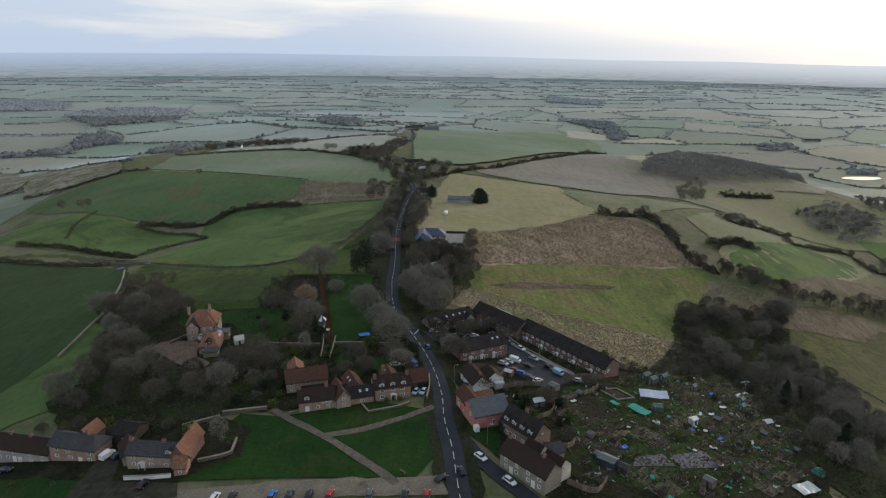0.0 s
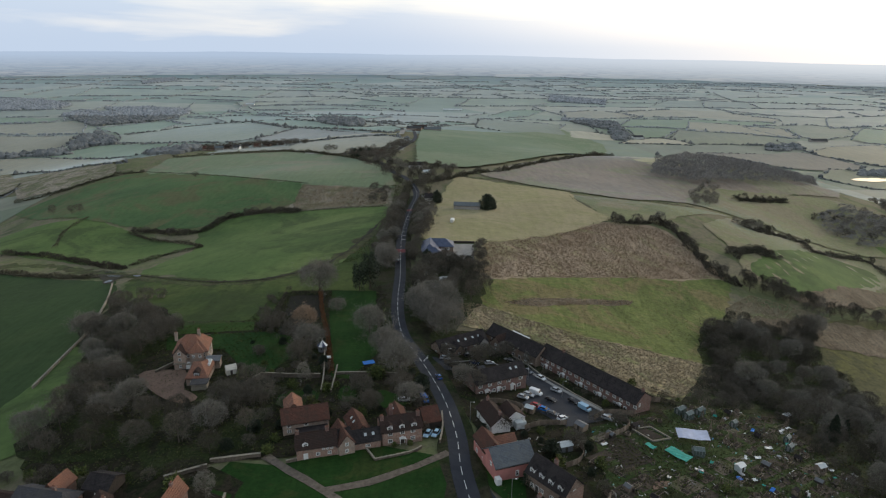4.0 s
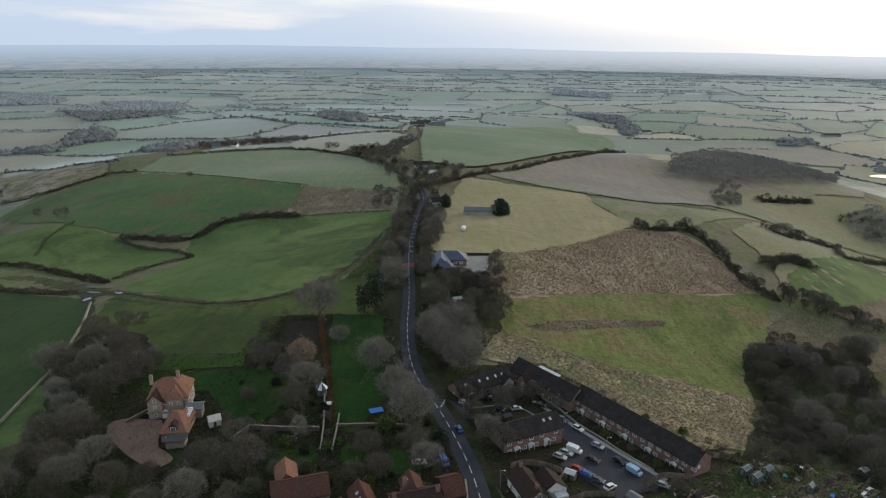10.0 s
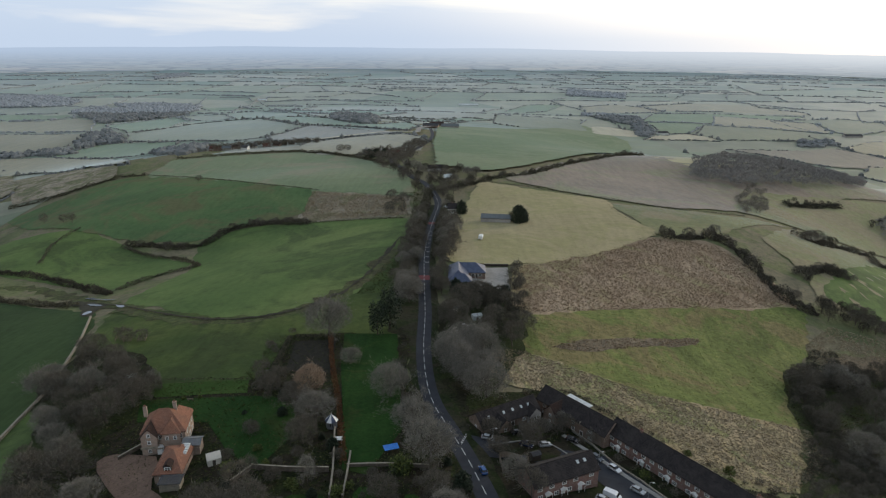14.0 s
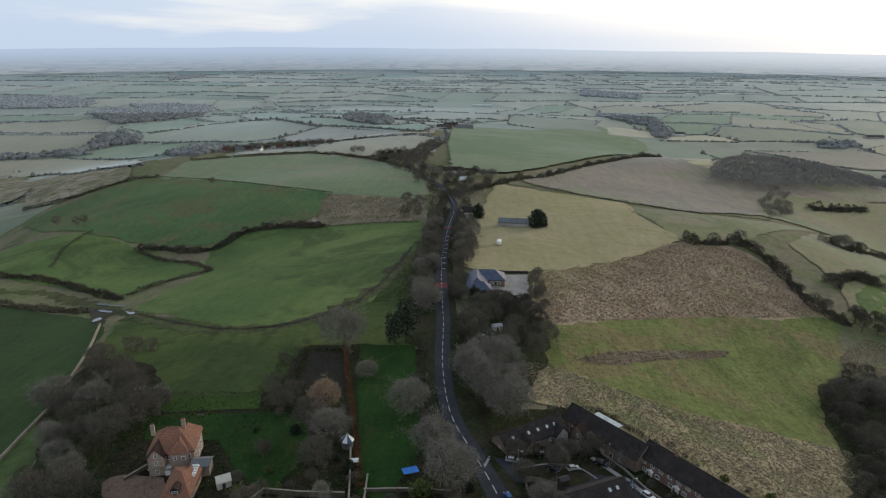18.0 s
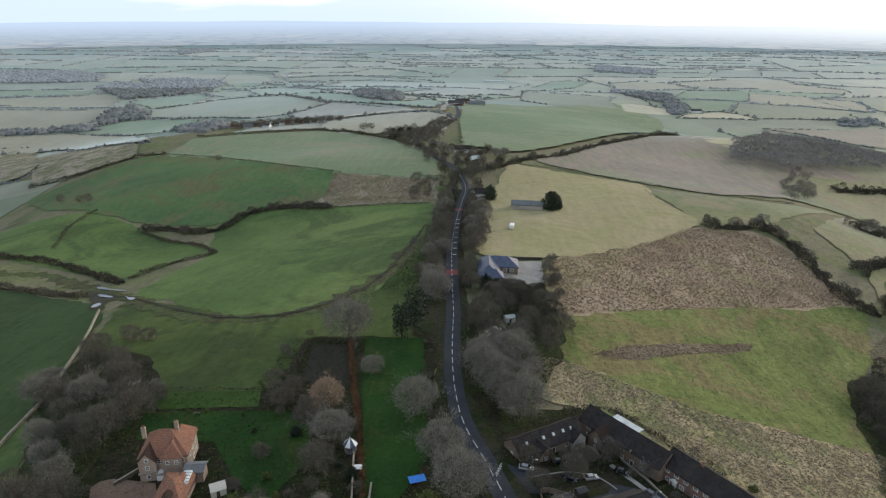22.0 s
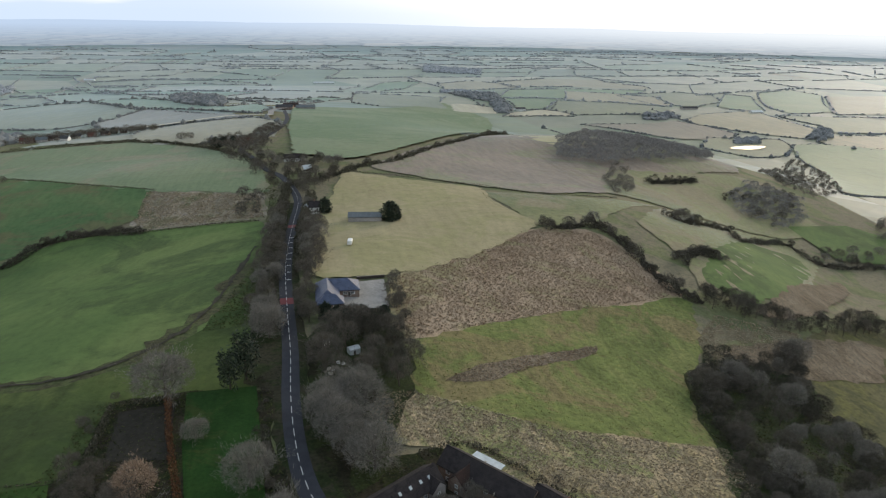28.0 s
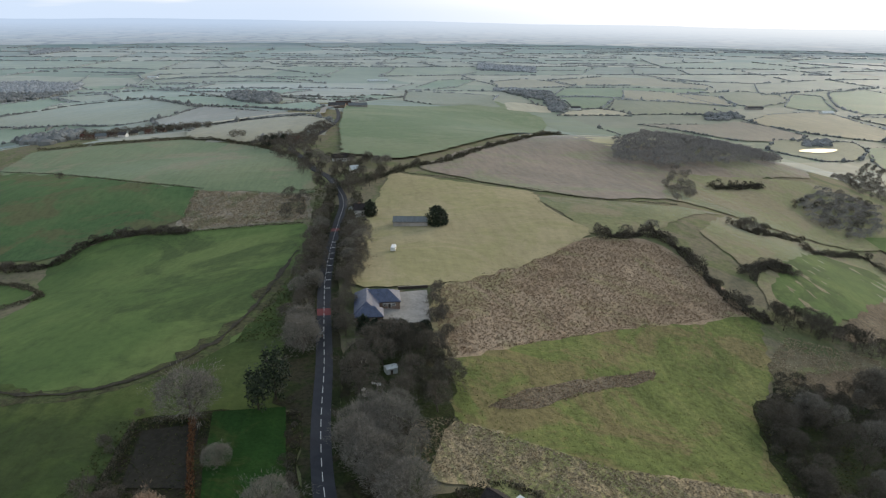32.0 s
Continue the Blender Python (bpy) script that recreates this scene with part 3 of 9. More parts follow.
def box(bm, x0, x1, y0, y1, z0, z1, bevel=0.0):
    r = bmesh.ops.create_cube(bm, size=1.0, matrix=Matrix.Translation(((x0 + x1) / 2, (y0 + y1) / 2, (z0 + z1) / 2)) @ Matrix.Diagonal((x1 - x0, y1 - y0, z1 - z0, 1)))
    if bevel:
        edges = list({e for v in r["verts"] for e in v.link_edges})
        bmesh.ops.bevel(bm, geom=edges, offset=bevel, segments=1, affect="EDGES")
    return bm


def boxes(*dims, bevel=0.0):
    bm = bmesh.new()
    for d in dims:
        box(bm, *d, bevel=bevel)
    return bm


def smooth_line(pts, step=4.0):
    """A gliding line through the points, with a point about every step metres."""
    p = [np.array(q, float) for q in pts]
    p = [2 * p[0] - p[1]] + p + [2 * p[-1] - p[-2]]
    out = []
    for a, b, c, d in zip(p, p[1:], p[2:], p[3:]):
        n = max(2, int(np.linalg.norm(c - b) / step))
        for k in range(n):
            t = k / n
            out.append(0.5 * (2 * b + (c - a) * t + (2 * a - 5 * b + 4 * c - d) * t * t + (3 * b - a - 3 * c + d) * t ** 3))
    out.append(p[-2])
    return np.array(out)


def ribbon(name, pts, width, lift, mat, label, category, parent=None, offset=0.0, step=4.0, thick=0.0, ragged=0.0):
    """A strip laid on the ground along a line: roads, tracks, kerbs, verges."""
    line = smooth_line(pts, step)
    d = np.gradient(line, axis=0)
    d /= np.linalg.norm(d, axis=1)[:, None]
    nrm = np.stack([-d[:, 1], d[:, 0]], 1)
    across = np.linspace(-0.5, 0.5, 5) * width + offset
    rng = np.random.default_rng(len(line))
    verts, faces = [], []
    for k, (c, n) in enumerate(zip(line, nrm)):
        for j, a in enumerate(across):
            w = a + (rng.normal(0, ragged) if j in (0, 4) else 0)
            x, y = c + n * w
            verts.append((x, y, height(*(c + n * offset)) * 0.5 + height(x, y) * 0.5 + lift))
    for k in range(len(line) - 1):
        for j in range(4):
            a = k * 5 + j
            faces.append((a, a + 5, a + 6, a + 1))
    if thick:
        n0 = len(verts)
        verts += [(x, y, z - thick) for x, y, z in verts]
        for k in range(len(line) - 1):
            for a, b in ((k * 5, k * 5 + 5), (k * 5 + 9, k * 5 + 4)):
                faces.append((b, a, a + n0, b + n0))
    ob = new(name, mesh_of(name, verts, faces, mat))
    ob.parent = parent
    return tagged(ob, label, category, kind="" if parent else "structure") if label else ob


def ragged(poly, amp, step=4.0):
    """An uneven outline: the sides broken up and pushed in and out."""
    out = []
    for a, b in zip(poly, list(poly[1:]) + [poly[0]]):
        a, b = np.array(a, float), np.array(b, float)
        n = max(1, int(np.linalg.norm(b - a) / step))
        d = (b - a) / (np.linalg.norm(b - a) + 1e-9)
        for k in range(n):
            p = a + (b - a) * k / n
            w = amp * (noise.noise((p[0] * 0.11, p[1] * 0.11, 2)) + 0.8 * noise.noise((p[0] * 0.4, p[1] * 0.4, 5)))
            out.append((p[0] - d[1] * w, p[1] + d[0] * w))
    return out


def drape(name, poly, lift, mat, label, category, cell=13.0, parent=None, kind="structure", rough=0.0):
    """A patch of ground cover: a polygon cut into cells that follow the land."""
    if rough:
        poly = ragged(poly, rough)
    bm = bmesh.new()
    f = bm.faces.new([bm.verts.new((x, y, 0)) for x, y in poly])
    bmesh.ops.triangulate(bm, faces=[f])
    xs, ys = [p[0] for p in poly], [p[1] for p in poly]
    for lo, hi, no in ((min(xs), max(xs), (1, 0, 0)), (min(ys), max(ys), (0, 1, 0))):
        n = int((hi - lo) / cell)
        for k in range(1, n + 1):
            v = lo + (hi - lo) * k / (n + 1)
            bmesh.ops.bisect_plane(bm, geom=bm.verts[:] + bm.edges[:] + bm.faces[:], plane_co=(no[0] * v, no[1] * v, 0), plane_no=no)
    for v in bm.verts:
        v.co.z = height(v.co.x, v.co.y) + lift
    for f in bm.faces:
        if f.normal.z < 0:
            f.normal_flip()
    me = bpy.data.meshes.new(name)
    bm.normal_update()
    for f in bm.faces:
        if f.normal.z < 0:
            f.normal_flip()
    bm.to_mesh(me)
    bm.free()
    me.materials.append(mat)
    ob = new(name, me)
    ob.parent = parent
    return tagged(ob, label, category, kind=kind)


def rounded(poly, times=2, cut=6.0):
    """Corners cut off, for patches with soft outlines."""
    p = [np.array(q, float) for q in poly]
    for k in range(times):
        q = []
        for a, b in zip(p, p[1:] + p[:1]):
            t = min(0.25, cut / (k + 1) / (np.linalg.norm(b - a) + 1e-6))
            q += [a * (1 - t) + b * t, a * t + b * (1 - t)]
        p = q
    return [tuple(q) for q in p]


def widened(poly, by):
    """The outline moved outwards, so that neighbours overlap."""
    p = [np.array(q, float) for q in poly]
    area = sum(a[0] * b[1] - b[0] * a[1] for a, b in zip(p, p[1:] + p[:1]))
    out = []
    for a, b, c in zip(p[-1:] + p[:-1], p, p[1:] + p[:1]):
        u, v = (b - a) / (np.linalg.norm(b - a) + 1e-9), (c - b) / (np.linalg.norm(c - b) + 1e-9)
        n = np.array([u[1] + v[1], -u[0] - v[0]])
        n = n / (np.linalg.norm(n) + 1e-9) * (1 if area > 0 else -1)
        out.append(tuple(b + n * by))
    return out


def inside(x, y, poly):
    hit = False
    for (x0, y0), (x1, y1) in zip(poly, poly[1:] + poly[:1]):
        if (y0 > y) != (y1 > y) and x < (x1 - x0) * (y - y0) / (y1 - y0) + x0:
            hit = not hit
    return hit


def within(pts, poly):
    """Which of many places lie in a polygon."""
    hit = np.zeros(len(pts), bool)
    x, y = pts[:, 0], pts[:, 1]
    for (x0, y0), (x1, y1) in zip(poly, poly[1:] + poly[:1]):
        if y0 != y1:
            hit ^= ((y0 > y) != (y1 > y)) & (x < (x1 - x0) * (y - y0) / (y1 - y0) + x0)
    return hit


def scatter(poly, gap, seed):
    """Places in a polygon that keep some distance from one another."""
    rng = random.Random(seed)
    xs, ys = [p[0] for p in poly], [p[1] for p in poly]
    out, tries = [], 0
    while tries < 9000:
        tries += 1
        x, y = rng.uniform(min(xs), max(xs)), rng.uniform(min(ys), max(ys))
        if inside(x, y, poly) and all((x - a) ** 2 + (y - b) ** 2 > gap * gap for a, b in out):
            out.append((x, y))
            tries = max(0, tries - 60)
    return out


# ---------------------------------------------------------------- trees
def tube(verts, faces, chain, sides=4):
    """A tapered limb through points with radii."""
    first = len(verts)
    for k, (p, r) in enumerate(chain):
        a = chain[max(k - 1, 0)][0]
        b = chain[min(k + 1, len(chain) - 1)][0]
        d = (b - a) / (np.linalg.norm(b - a) + 1e-9)
        u = np.cross(d, (0.31, 0.87, 0.38))
        u /= np.linalg.norm(u) + 1e-9
        w = np.cross(d, u)
        for s in range(sides):
            t = 2 * math.pi * s / sides
            verts.append(p + r * (math.cos(t) * u + math.sin(t) * w))
    for k in range(len(chain) - 1):
        for s in range(sides):
            a, b = first + k * sides + s, first + k * sides + (s + 1) % sides
            faces.append((a, b, b + sides, a + sides))


def slivers(origins, dirs, lengths, widths, rng):
    """Twigs or leaves: one thin triangle each."""
    n = len(origins)
    side = np.cross(dirs, rng.normal(size=(n, 3)))
    side /= np.linalg.norm(side, axis=1)[:, None] + 1e-9
    v = np.empty((n, 3, 3))
    v[:, 0] = origins - side * widths[:, None] / 2
    v[:, 1] = origins + side * widths[:, None] / 2
    v[:, 2] = origins + dirs * lengths[:, None]
    return v.reshape(-1, 3), np.arange(3 * n).reshape(-1, 3)


def bare_tree_meshes(seed, h=14.0, spread=5.5, trunk=0.3, low=0.25, limbs=9, twigs=2600, thick=0.10, length=1.5, mat="twig"):
    """Trunk with limbs and branches, and a crown of fine twigs, one unit tall set in metres."""
    rng = np.random.default_rng(seed)
    verts, faces, tips = [], [], []
    lean = rng.normal(0, 0.03, 2)
    top = np.array([lean[0] * h, lean[1] * h, h * 0.72])
    stem = [(np.array([0, 0, -0.5]), trunk * 1.35), (np.array([0, 0, 0.6]), trunk), (top * 0.45, trunk * 0.75), (top, trunk * 0.22)]
    tube(verts, faces, stem, 6)
    centre = np.array([0, 0, h * (0.5 + low * 0.45)])
    half = h - centre[2]
    for k in range(limbs):
        a = 2 * math.pi * (k + rng.uniform(-0.3, 0.3)) / limbs * 2.4
        up = rng.uniform(-0.45, 0.95)
        ring = math.sqrt(max(0.05, 1 - up * up)) * rng.uniform(0.6, 0.85)
        end = centre + np.array([math.cos(a) * ring * spread, math.sin(a) * ring * spread, up * half * 0.85])
        start = top * (low + 0.12 + (0.75 - low) * k / limbs)
        mid = start * 0.45 + end * 0.55 + np.array([0, 0, -0.06 * h]) + rng.normal(0, 0.25, 3)
        tube(verts, faces, [(start, trunk * 0.45), (mid, trunk * 0.28), (end, trunk * 0.08)], 4)
        for j in range(5):
            s = (start, mid, end)[0] * 0 + (mid if j < 3 else end) * rng.uniform(0.8, 1.0) + start * 0.0
            s = mid + (end - mid) * rng.uniform(0.0, 0.9) if j else start + (mid - start) * 0.7
            e = s + (s - centre) * 0.25 + rng.normal(0, spread * 0.27, 3) + np.array([0, 0, h * 0.05])
            tube(verts, faces, [(s, trunk * 0.15), ((s + e) / 2 + rng.normal(0, 0.15, 3), trunk * 0.1), (e, trunk * 0.04)], 3)
            for q in range(4):
                tips.append((s + (e - s) * (0.3 + 0.23 * q), e - s))
        tips.append((end, end - mid))
    tips.append((top, top))
    twigs, length, thick = int(twigs * 1.25), length * 0.72, thick * 0.78
    at = rng.integers(0, len(tips), twigs)
    org = np.array([tips[i][0] for i in at]) + rng.normal(0, spread * 0.10, (twigs, 3))
    # the outer shell: fine twigs end along an uneven dome
    shell = rng.uniform(0, 1, twigs) < 0.5
    ball = rng.normal(0, 1, (twigs, 3))
    ball /= np.linalg.norm(ball, axis=1)[:, None]
    ball[:, 2] = np.where(ball[:, 2] < -0.35, -ball[:, 2], ball[:, 2])
    lumps = rng.normal(0, 1, (26, 3))
    lumps /= np.linalg.norm(lumps, axis=1)[:, None]
    near_lump = (ball @ lumps.T).max(axis=1)
    reach_ = (0.62 + 0.40 * np.clip((near_lump - 0.72) / 0.28, 0, 1)) * rng.uniform(0.80, 1.0, twigs)
    org = np.where(shell[:, None], centre + ball * reach_[:, None] * np.array([spread, spread, half]) * 0.97, org)
    out = (org - centre) / np.array([spread, spread, half])
    dirs = np.array([tips[i][1] for i in at])
    dirs = dirs / (np.linalg.norm(dirs, axis=1)[:, None] + 1e-9) * np.where(shell, 0.1, 0.5)[:, None] + out * 0.75 + rng.normal(0, 0.55, (twigs, 3)) + np.array([0, 0, 0.3])
    dirs /= np.linalg.norm(dirs, axis=1)[:, None] + 1e-9
    tv, tf = slivers(org, dirs, rng.uniform(0.5, 1.2, twigs) * length, rng.uniform(0.6, 1.3, twigs) * thick, rng)
    return mesh_of("trunk", verts, faces, M["bark"]), mesh_of("crown", tv, tf, M[mat])


def leafy_meshes(seed, h, spread, leaves, size, mat, cone=0.0, low=0.1, clumps=22):
    """A trunk and a crown of leaf clumps, from round bush (cone 0) to fir (cone 1)."""
    rng = np.random.default_rng(seed)
    verts, faces = [], []
    r = max(0.05, h * 0.018)
    tube(verts, faces, [(np.array([0, 0, -0.4]), r * 1.3), (np.array([0, 0, h * 0.4]), r), (np.array([0.1, 0, h * 0.93]), r * 0.25)], 5)
    org, out = [], []
    for k in range(clumps):
        t = low + (1 - low) * (k + rng.uniform(0, 0.8)) / clumps
        wide = spread * ((1 - cone) * math.sqrt(max(0.03, 1 - ((t - low) / (1 - low) * 2 - 0.85) ** 2 / 1.4)) + cone * (1.02 - t))
        a = k * 2.4 + rng.uniform(-0.4, 0.4)
        c = np.array([math.cos(a) * wide * 0.6, math.sin(a) * wide * 0.6, t * h * 0.95])
        tube(verts, faces, [(np.array([0, 0, t * h * 0.8]), r * 0.35), (c, r * 0.12)], 3)
        n = leaves // clumps
        p = rng.normal(0, 1, (n, 3))
        p /= np.linalg.norm(p, axis=1)[:, None]
        p *= rng.uniform(0.35, 1.0, (n, 1)) * np.array([wide * 0.55, wide * 0.55, h / clumps * (1.6 + 2.0 * (1 - cone))])
        org.append(c + p)
        out.append(p)
    org, out = np.concatenate(org), np.concatenate(out)
    org[:, 2] = np.maximum(org[:, 2], 0.02)
    n = len(org)
    dirs = out / (np.linalg.norm(out, axis=1)[:, None] + 1e-9) * 0.6 + rng.normal(0, 0.6, (n, 3))
    dirs /= np.linalg.norm(dirs, axis=1)[:, None] + 1e-9
    tv, tf = slivers(org, dirs, rng.uniform(0.6, 1.3, n) * size, rng.uniform(0.5, 1.0, n) * size, rng)
    return mesh_of("trunk", verts, faces, M["bark"]), mesh_of("crown", tv, tf, M[mat])


TREES = {
    "oak": [(bare_tree_meshes(s, 14, 6.0, 0.32, 0.22, 10, 2800, 0.11, 1.7), 14) for s in (1, 2, 3)],
    "ash": [(bare_tree_meshes(s, 16, 5.4, 0.26, 0.25, 10, 3000, 0.09, 1.6, "pale_twig"), 16) for s in (11, 12, 13)],
    "dark": [(bare_tree_meshes(s, 12, 5.4, 0.25, 0.15, 9, 2600, 0.12, 1.7, "dark_twig"), 12) for s in (21, 22, 23)],
    "thorn": [(bare_tree_meshes(s, 5, 3.0, 0.12, 0.05, 7, 1100, 0.10, 1.0, "dark_twig"), 5) for s in (31, 32)],
    "scrub": [(bare_tree_meshes(s, 5, 2.8, 0.10, 0.05, 7, 1100, 0.09, 1.0), 5) for s in (35, 36)],
    "dome": [(bare_tree_meshes(s, 11, 6.4, 0.26, 0.08, 13, 6200, 0.10, 1.4, "pale_twig"), 11) for s in (81, 82, 83)],
    "dusk": [(bare_tree_meshes(s, 9, 5.6, 0.22, 0.06, 11, 4200, 0.10, 1.4), 9) for s in (85, 86)],
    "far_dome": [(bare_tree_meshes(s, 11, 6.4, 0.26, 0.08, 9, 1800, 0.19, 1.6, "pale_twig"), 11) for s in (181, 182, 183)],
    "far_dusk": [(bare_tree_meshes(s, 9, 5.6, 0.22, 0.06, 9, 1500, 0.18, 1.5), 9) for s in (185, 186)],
    "rust": [(bare_tree_meshes(s, 11, 4.0, 0.22, 0.12, 9, 3000, 0.16, 1.0, "rust_leaf"), 11) for s in (41,)],
    "fir": [(leafy_meshes(s, 14, 3.6, 3600, 0.55, "evergreen", 0.75, 0.12, 30), 14) for s in (51, 52)],
    "pine": [(leafy_meshes(s, 15, 4.6, 1500, 0.75, "evergreen", 0.1, 0.35, 10), 15) for s in (55, 56)],
    "yew": [(leafy_meshes(s, 6, 3.2, 2400, 0.5, "evergreen", 0.15, 0.05, 20), 6) for s in (61, 62)],
    "bush": [(leafy_meshes(s, 2.4, 1.5, 700, 0.35, "shrub_green", 0.0, 0.05, 12), 2.4) for s in (71, 72)],
}
KINDS = {"dome": ("bare_tree", "broad bare tree with a dome of pale grey twigs", "tree"), "dusk": ("bare_tree", "low spreading bare grey-brown tree", "tree"),
         "oak": ("bare_tree", "bare grey-brown broadleaf tree in winter", "tree"), "ash": ("bare_tree", "bare tree with pale lichened twigs", "tree"),
         "dark": ("bare_tree", "dark bare tree with a dense twiggy crown", "tree"), "thorn": ("thorn_bush", "dark bare thorn bush", "bush"),
         "scrub": ("shrub", "low grey-brown bare shrub", "bush"), "rust": ("leafy_tree", "tree that has kept its rust-brown leaves", "tree"),
         "fir": ("fir_tree", "dark green conifer with a tapering crown", "tree"), "pine": ("pine_tree", "tall dark pine with a high crown", "tree"),
         "yew": ("evergreen_bush", "dense dark evergreen bush", "bush"), "bush": ("garden_shrub", "round green garden shrub", "bush")}
tree_rng = random.Random(5)


FAR_TREES = []


def join_far_trees():
    """The bare trees that stay far off, joined by material."""
    heaps = {}
    for trunk, crown, m in FAR_TREES:
        for me in (trunk, crown):
            co = np.empty(len(me.vertices) * 3)
            me.vertices.foreach_get("co", co)
            a = np.array(m)
            v = co.reshape(-1, 3) @ a[:3, :3].T + a[:3, 3]
            heap = heaps.setdefault(me.materials[0].name, ([], [], me.materials[0]))
            base = len(heap[0])
            heap[0].extend(v.tolist())
            heap[1].extend([[base + k for k in p.vertices] for p in me.polygons])
    for verts, faces, mat in heaps.values():
        tagged(new("far_bare_trees", mesh_of("far_bare_trees", verts, faces, mat)), "bare winter trees of far hedges and woods", "trees", kind="stuff")


def plant(kind, x, y, h, group="", sink=0.1):
    name, label, cat = KINDS[kind]
    (trunk, crown), own = tree_rng.choice(TREES["far_" + kind if kind in ("dome", "dusk") and (y > 420 or x > 200) else kind])
    if name == "bare_tree" and (y > 420 or x > 165):
        s = h / own
        FAR_TREES.append((trunk, crown, pose(x, y, height(x, y) - sink, 0, 0, tree_rng.uniform(0, 360)) @ Matrix.Diagonal((s, s, s, 1))))
        return None
    ob = root(name, x, y, height(x, y) - sink, tree_rng.uniform(0, 360), label, cat, group)
    s = h / own
    ob.scale = (s * tree_rng.uniform(0.9, 1.12), s * tree_rng.uniform(0.9, 1.12), s)
    part("trunk", trunk, None, ob)
    part("crown", crown, None, ob)
    return ob


CLEAR = [(-95, 207, 9), (-88, 199, 8), (-80, 192, 6), (-6, 304, 5), (-11, 298, 4), (-72, 208, 4), (-15, 490, 9), (-15, 482, 7), (-9, 350, 15), (6, 356, 12), (-80, 206, 11), (-86, 220, 11), (-30, 655, 10)]


def wood(poly, gap, kinds, lo, hi, seed, group):
    for x, y in scatter(poly, gap, seed):
        if any(math.hypot(x - a, y - b) < r for a, b, r in CLEAR):
            continue
        plant(tree_rng.choice(kinds), x, y, tree_rng.uniform(lo, hi), group)


def hedge(name, pts, w, h, mat, label, density=16, size=0.7, seed=0, uneven=0.45):
    """A hedge as a mass of twigs round a line, with a ragged top."""
    rng = np.random.default_rng(int(abs(pts[0][0] * 7 + pts[0][1])) + seed)
    line = smooth_line(pts, 2.0)
    seg = np.linalg.norm(np.diff(line, axis=0), axis=1).sum()
    n = int(seg * density * (w * h / 3.0) ** 0.6)
    u = rng.uniform(0, len(line) - 1.001, n)
    k = u.astype(int)
    base = line[k] + (line[k + 1] - line[k]) * (u - k)[:, None]
    swell = 1 + uneven * (np.sin(u * 0.9 + seed) * 0.5 + np.sin(u * 0.37 + 1.3) * 0.6 + np.sin(u * 2.3) * 0.35)
    swell = np.clip(swell, 0.3, 2.0)
    a = rng.uniform(0, math.pi, n)
    r = np.sqrt(rng.uniform(0.15, 1, n))
    off = np.cos(a) * r * w / 2 * swell
    d = line[np.minimum(k + 1, len(line) - 1)] - line[k]
    d /= np.linalg.norm(d, axis=1)[:, None] + 1e-9
    x, y = base[:, 0] - d[:, 1] * off, base[:, 1] + d[:, 0] * off
    z = heights(x, y) + np.sin(a) * r * h * swell * 0.9
    org = np.stack([x, y, z], 1)
    dirs = np.stack([np.cos(a) * -d[:, 1], np.cos(a) * d[:, 0], np.sin(a) + 0.4], 1) + rng.normal(0, 0.7, (n, 3))
    dirs /= np.linalg.norm(dirs, axis=1)[:, None]
    v, f = slivers(org, dirs, rng.uniform(0.6, 1.3, n) * size, rng.uniform(0.35, 0.8, n) * size, rng)
    return tagged(new(name, mesh_of(name, v, f, mat)), label, "hedge", kind="stuff")


def stone_wall(pts, h, w, mat, label, name="boundary_wall"):
    """A wall along a line, with a coping, stepped with the land."""
    ob = root(name, pts[0][0], pts[0][1], height(*pts[0]), 0, label, "wall")
    base = Vector((pts[0][0], pts[0][1], height(*pts[0])))
    for nm, half, lo, hi in (("wall_body", w / 2, -0.6, h), ("coping", w / 2 + 0.06, h, h + 0.12)):
        verts, faces = [], []
        line = smooth_line(pts, 6.0) if len(pts) > 2 else np.array([np.array(pts[0]) + (np.array(pts[1]) - np.array(pts[0])) * k / 6 for k in range(7)], float)
        d = np.gradient(line, axis=0)
        d /= np.linalg.norm(d, axis=1)[:, None]
        for c, t in zip(line, d):
            g = height(*c) - base.z
            for s, zz in ((-half, lo), (half, lo), (half, hi), (-half, hi)):
                verts.append((c[0] - t[1] * s - base.x, c[1] + t[0] * s - base.y, g + zz))
        for k in range(len(line) - 1):
            for s in range(4):
                a, b = k * 4 + s, k * 4 + (s + 1) % 4
                faces.append((a, b, b + 4, a + 4))
        e = (len(line) - 1) * 4
        faces += [(3, 2, 1, 0), (e, e + 1, e + 2, e + 3)]
        part(nm, mesh_of(nm, verts, faces, mat if nm == "wall_body" else M["stone"]), None, ob)
    return ob


# ---------------------------------------------------------------- houses
CACHE = {}
FOOT = []


def cached(key, build):
    if key not in CACHE:
        CACHE[key] = build()
    return CACHE[key]


def bm_mesh(name, bm, mat):
    bmesh.ops.recalc_face_normals(bm, faces=bm.faces)
    me = bpy.data.meshes.new(name)
    bm.to_mesh(me)
    bm.free()
    me.materials.append(mat)
    return me


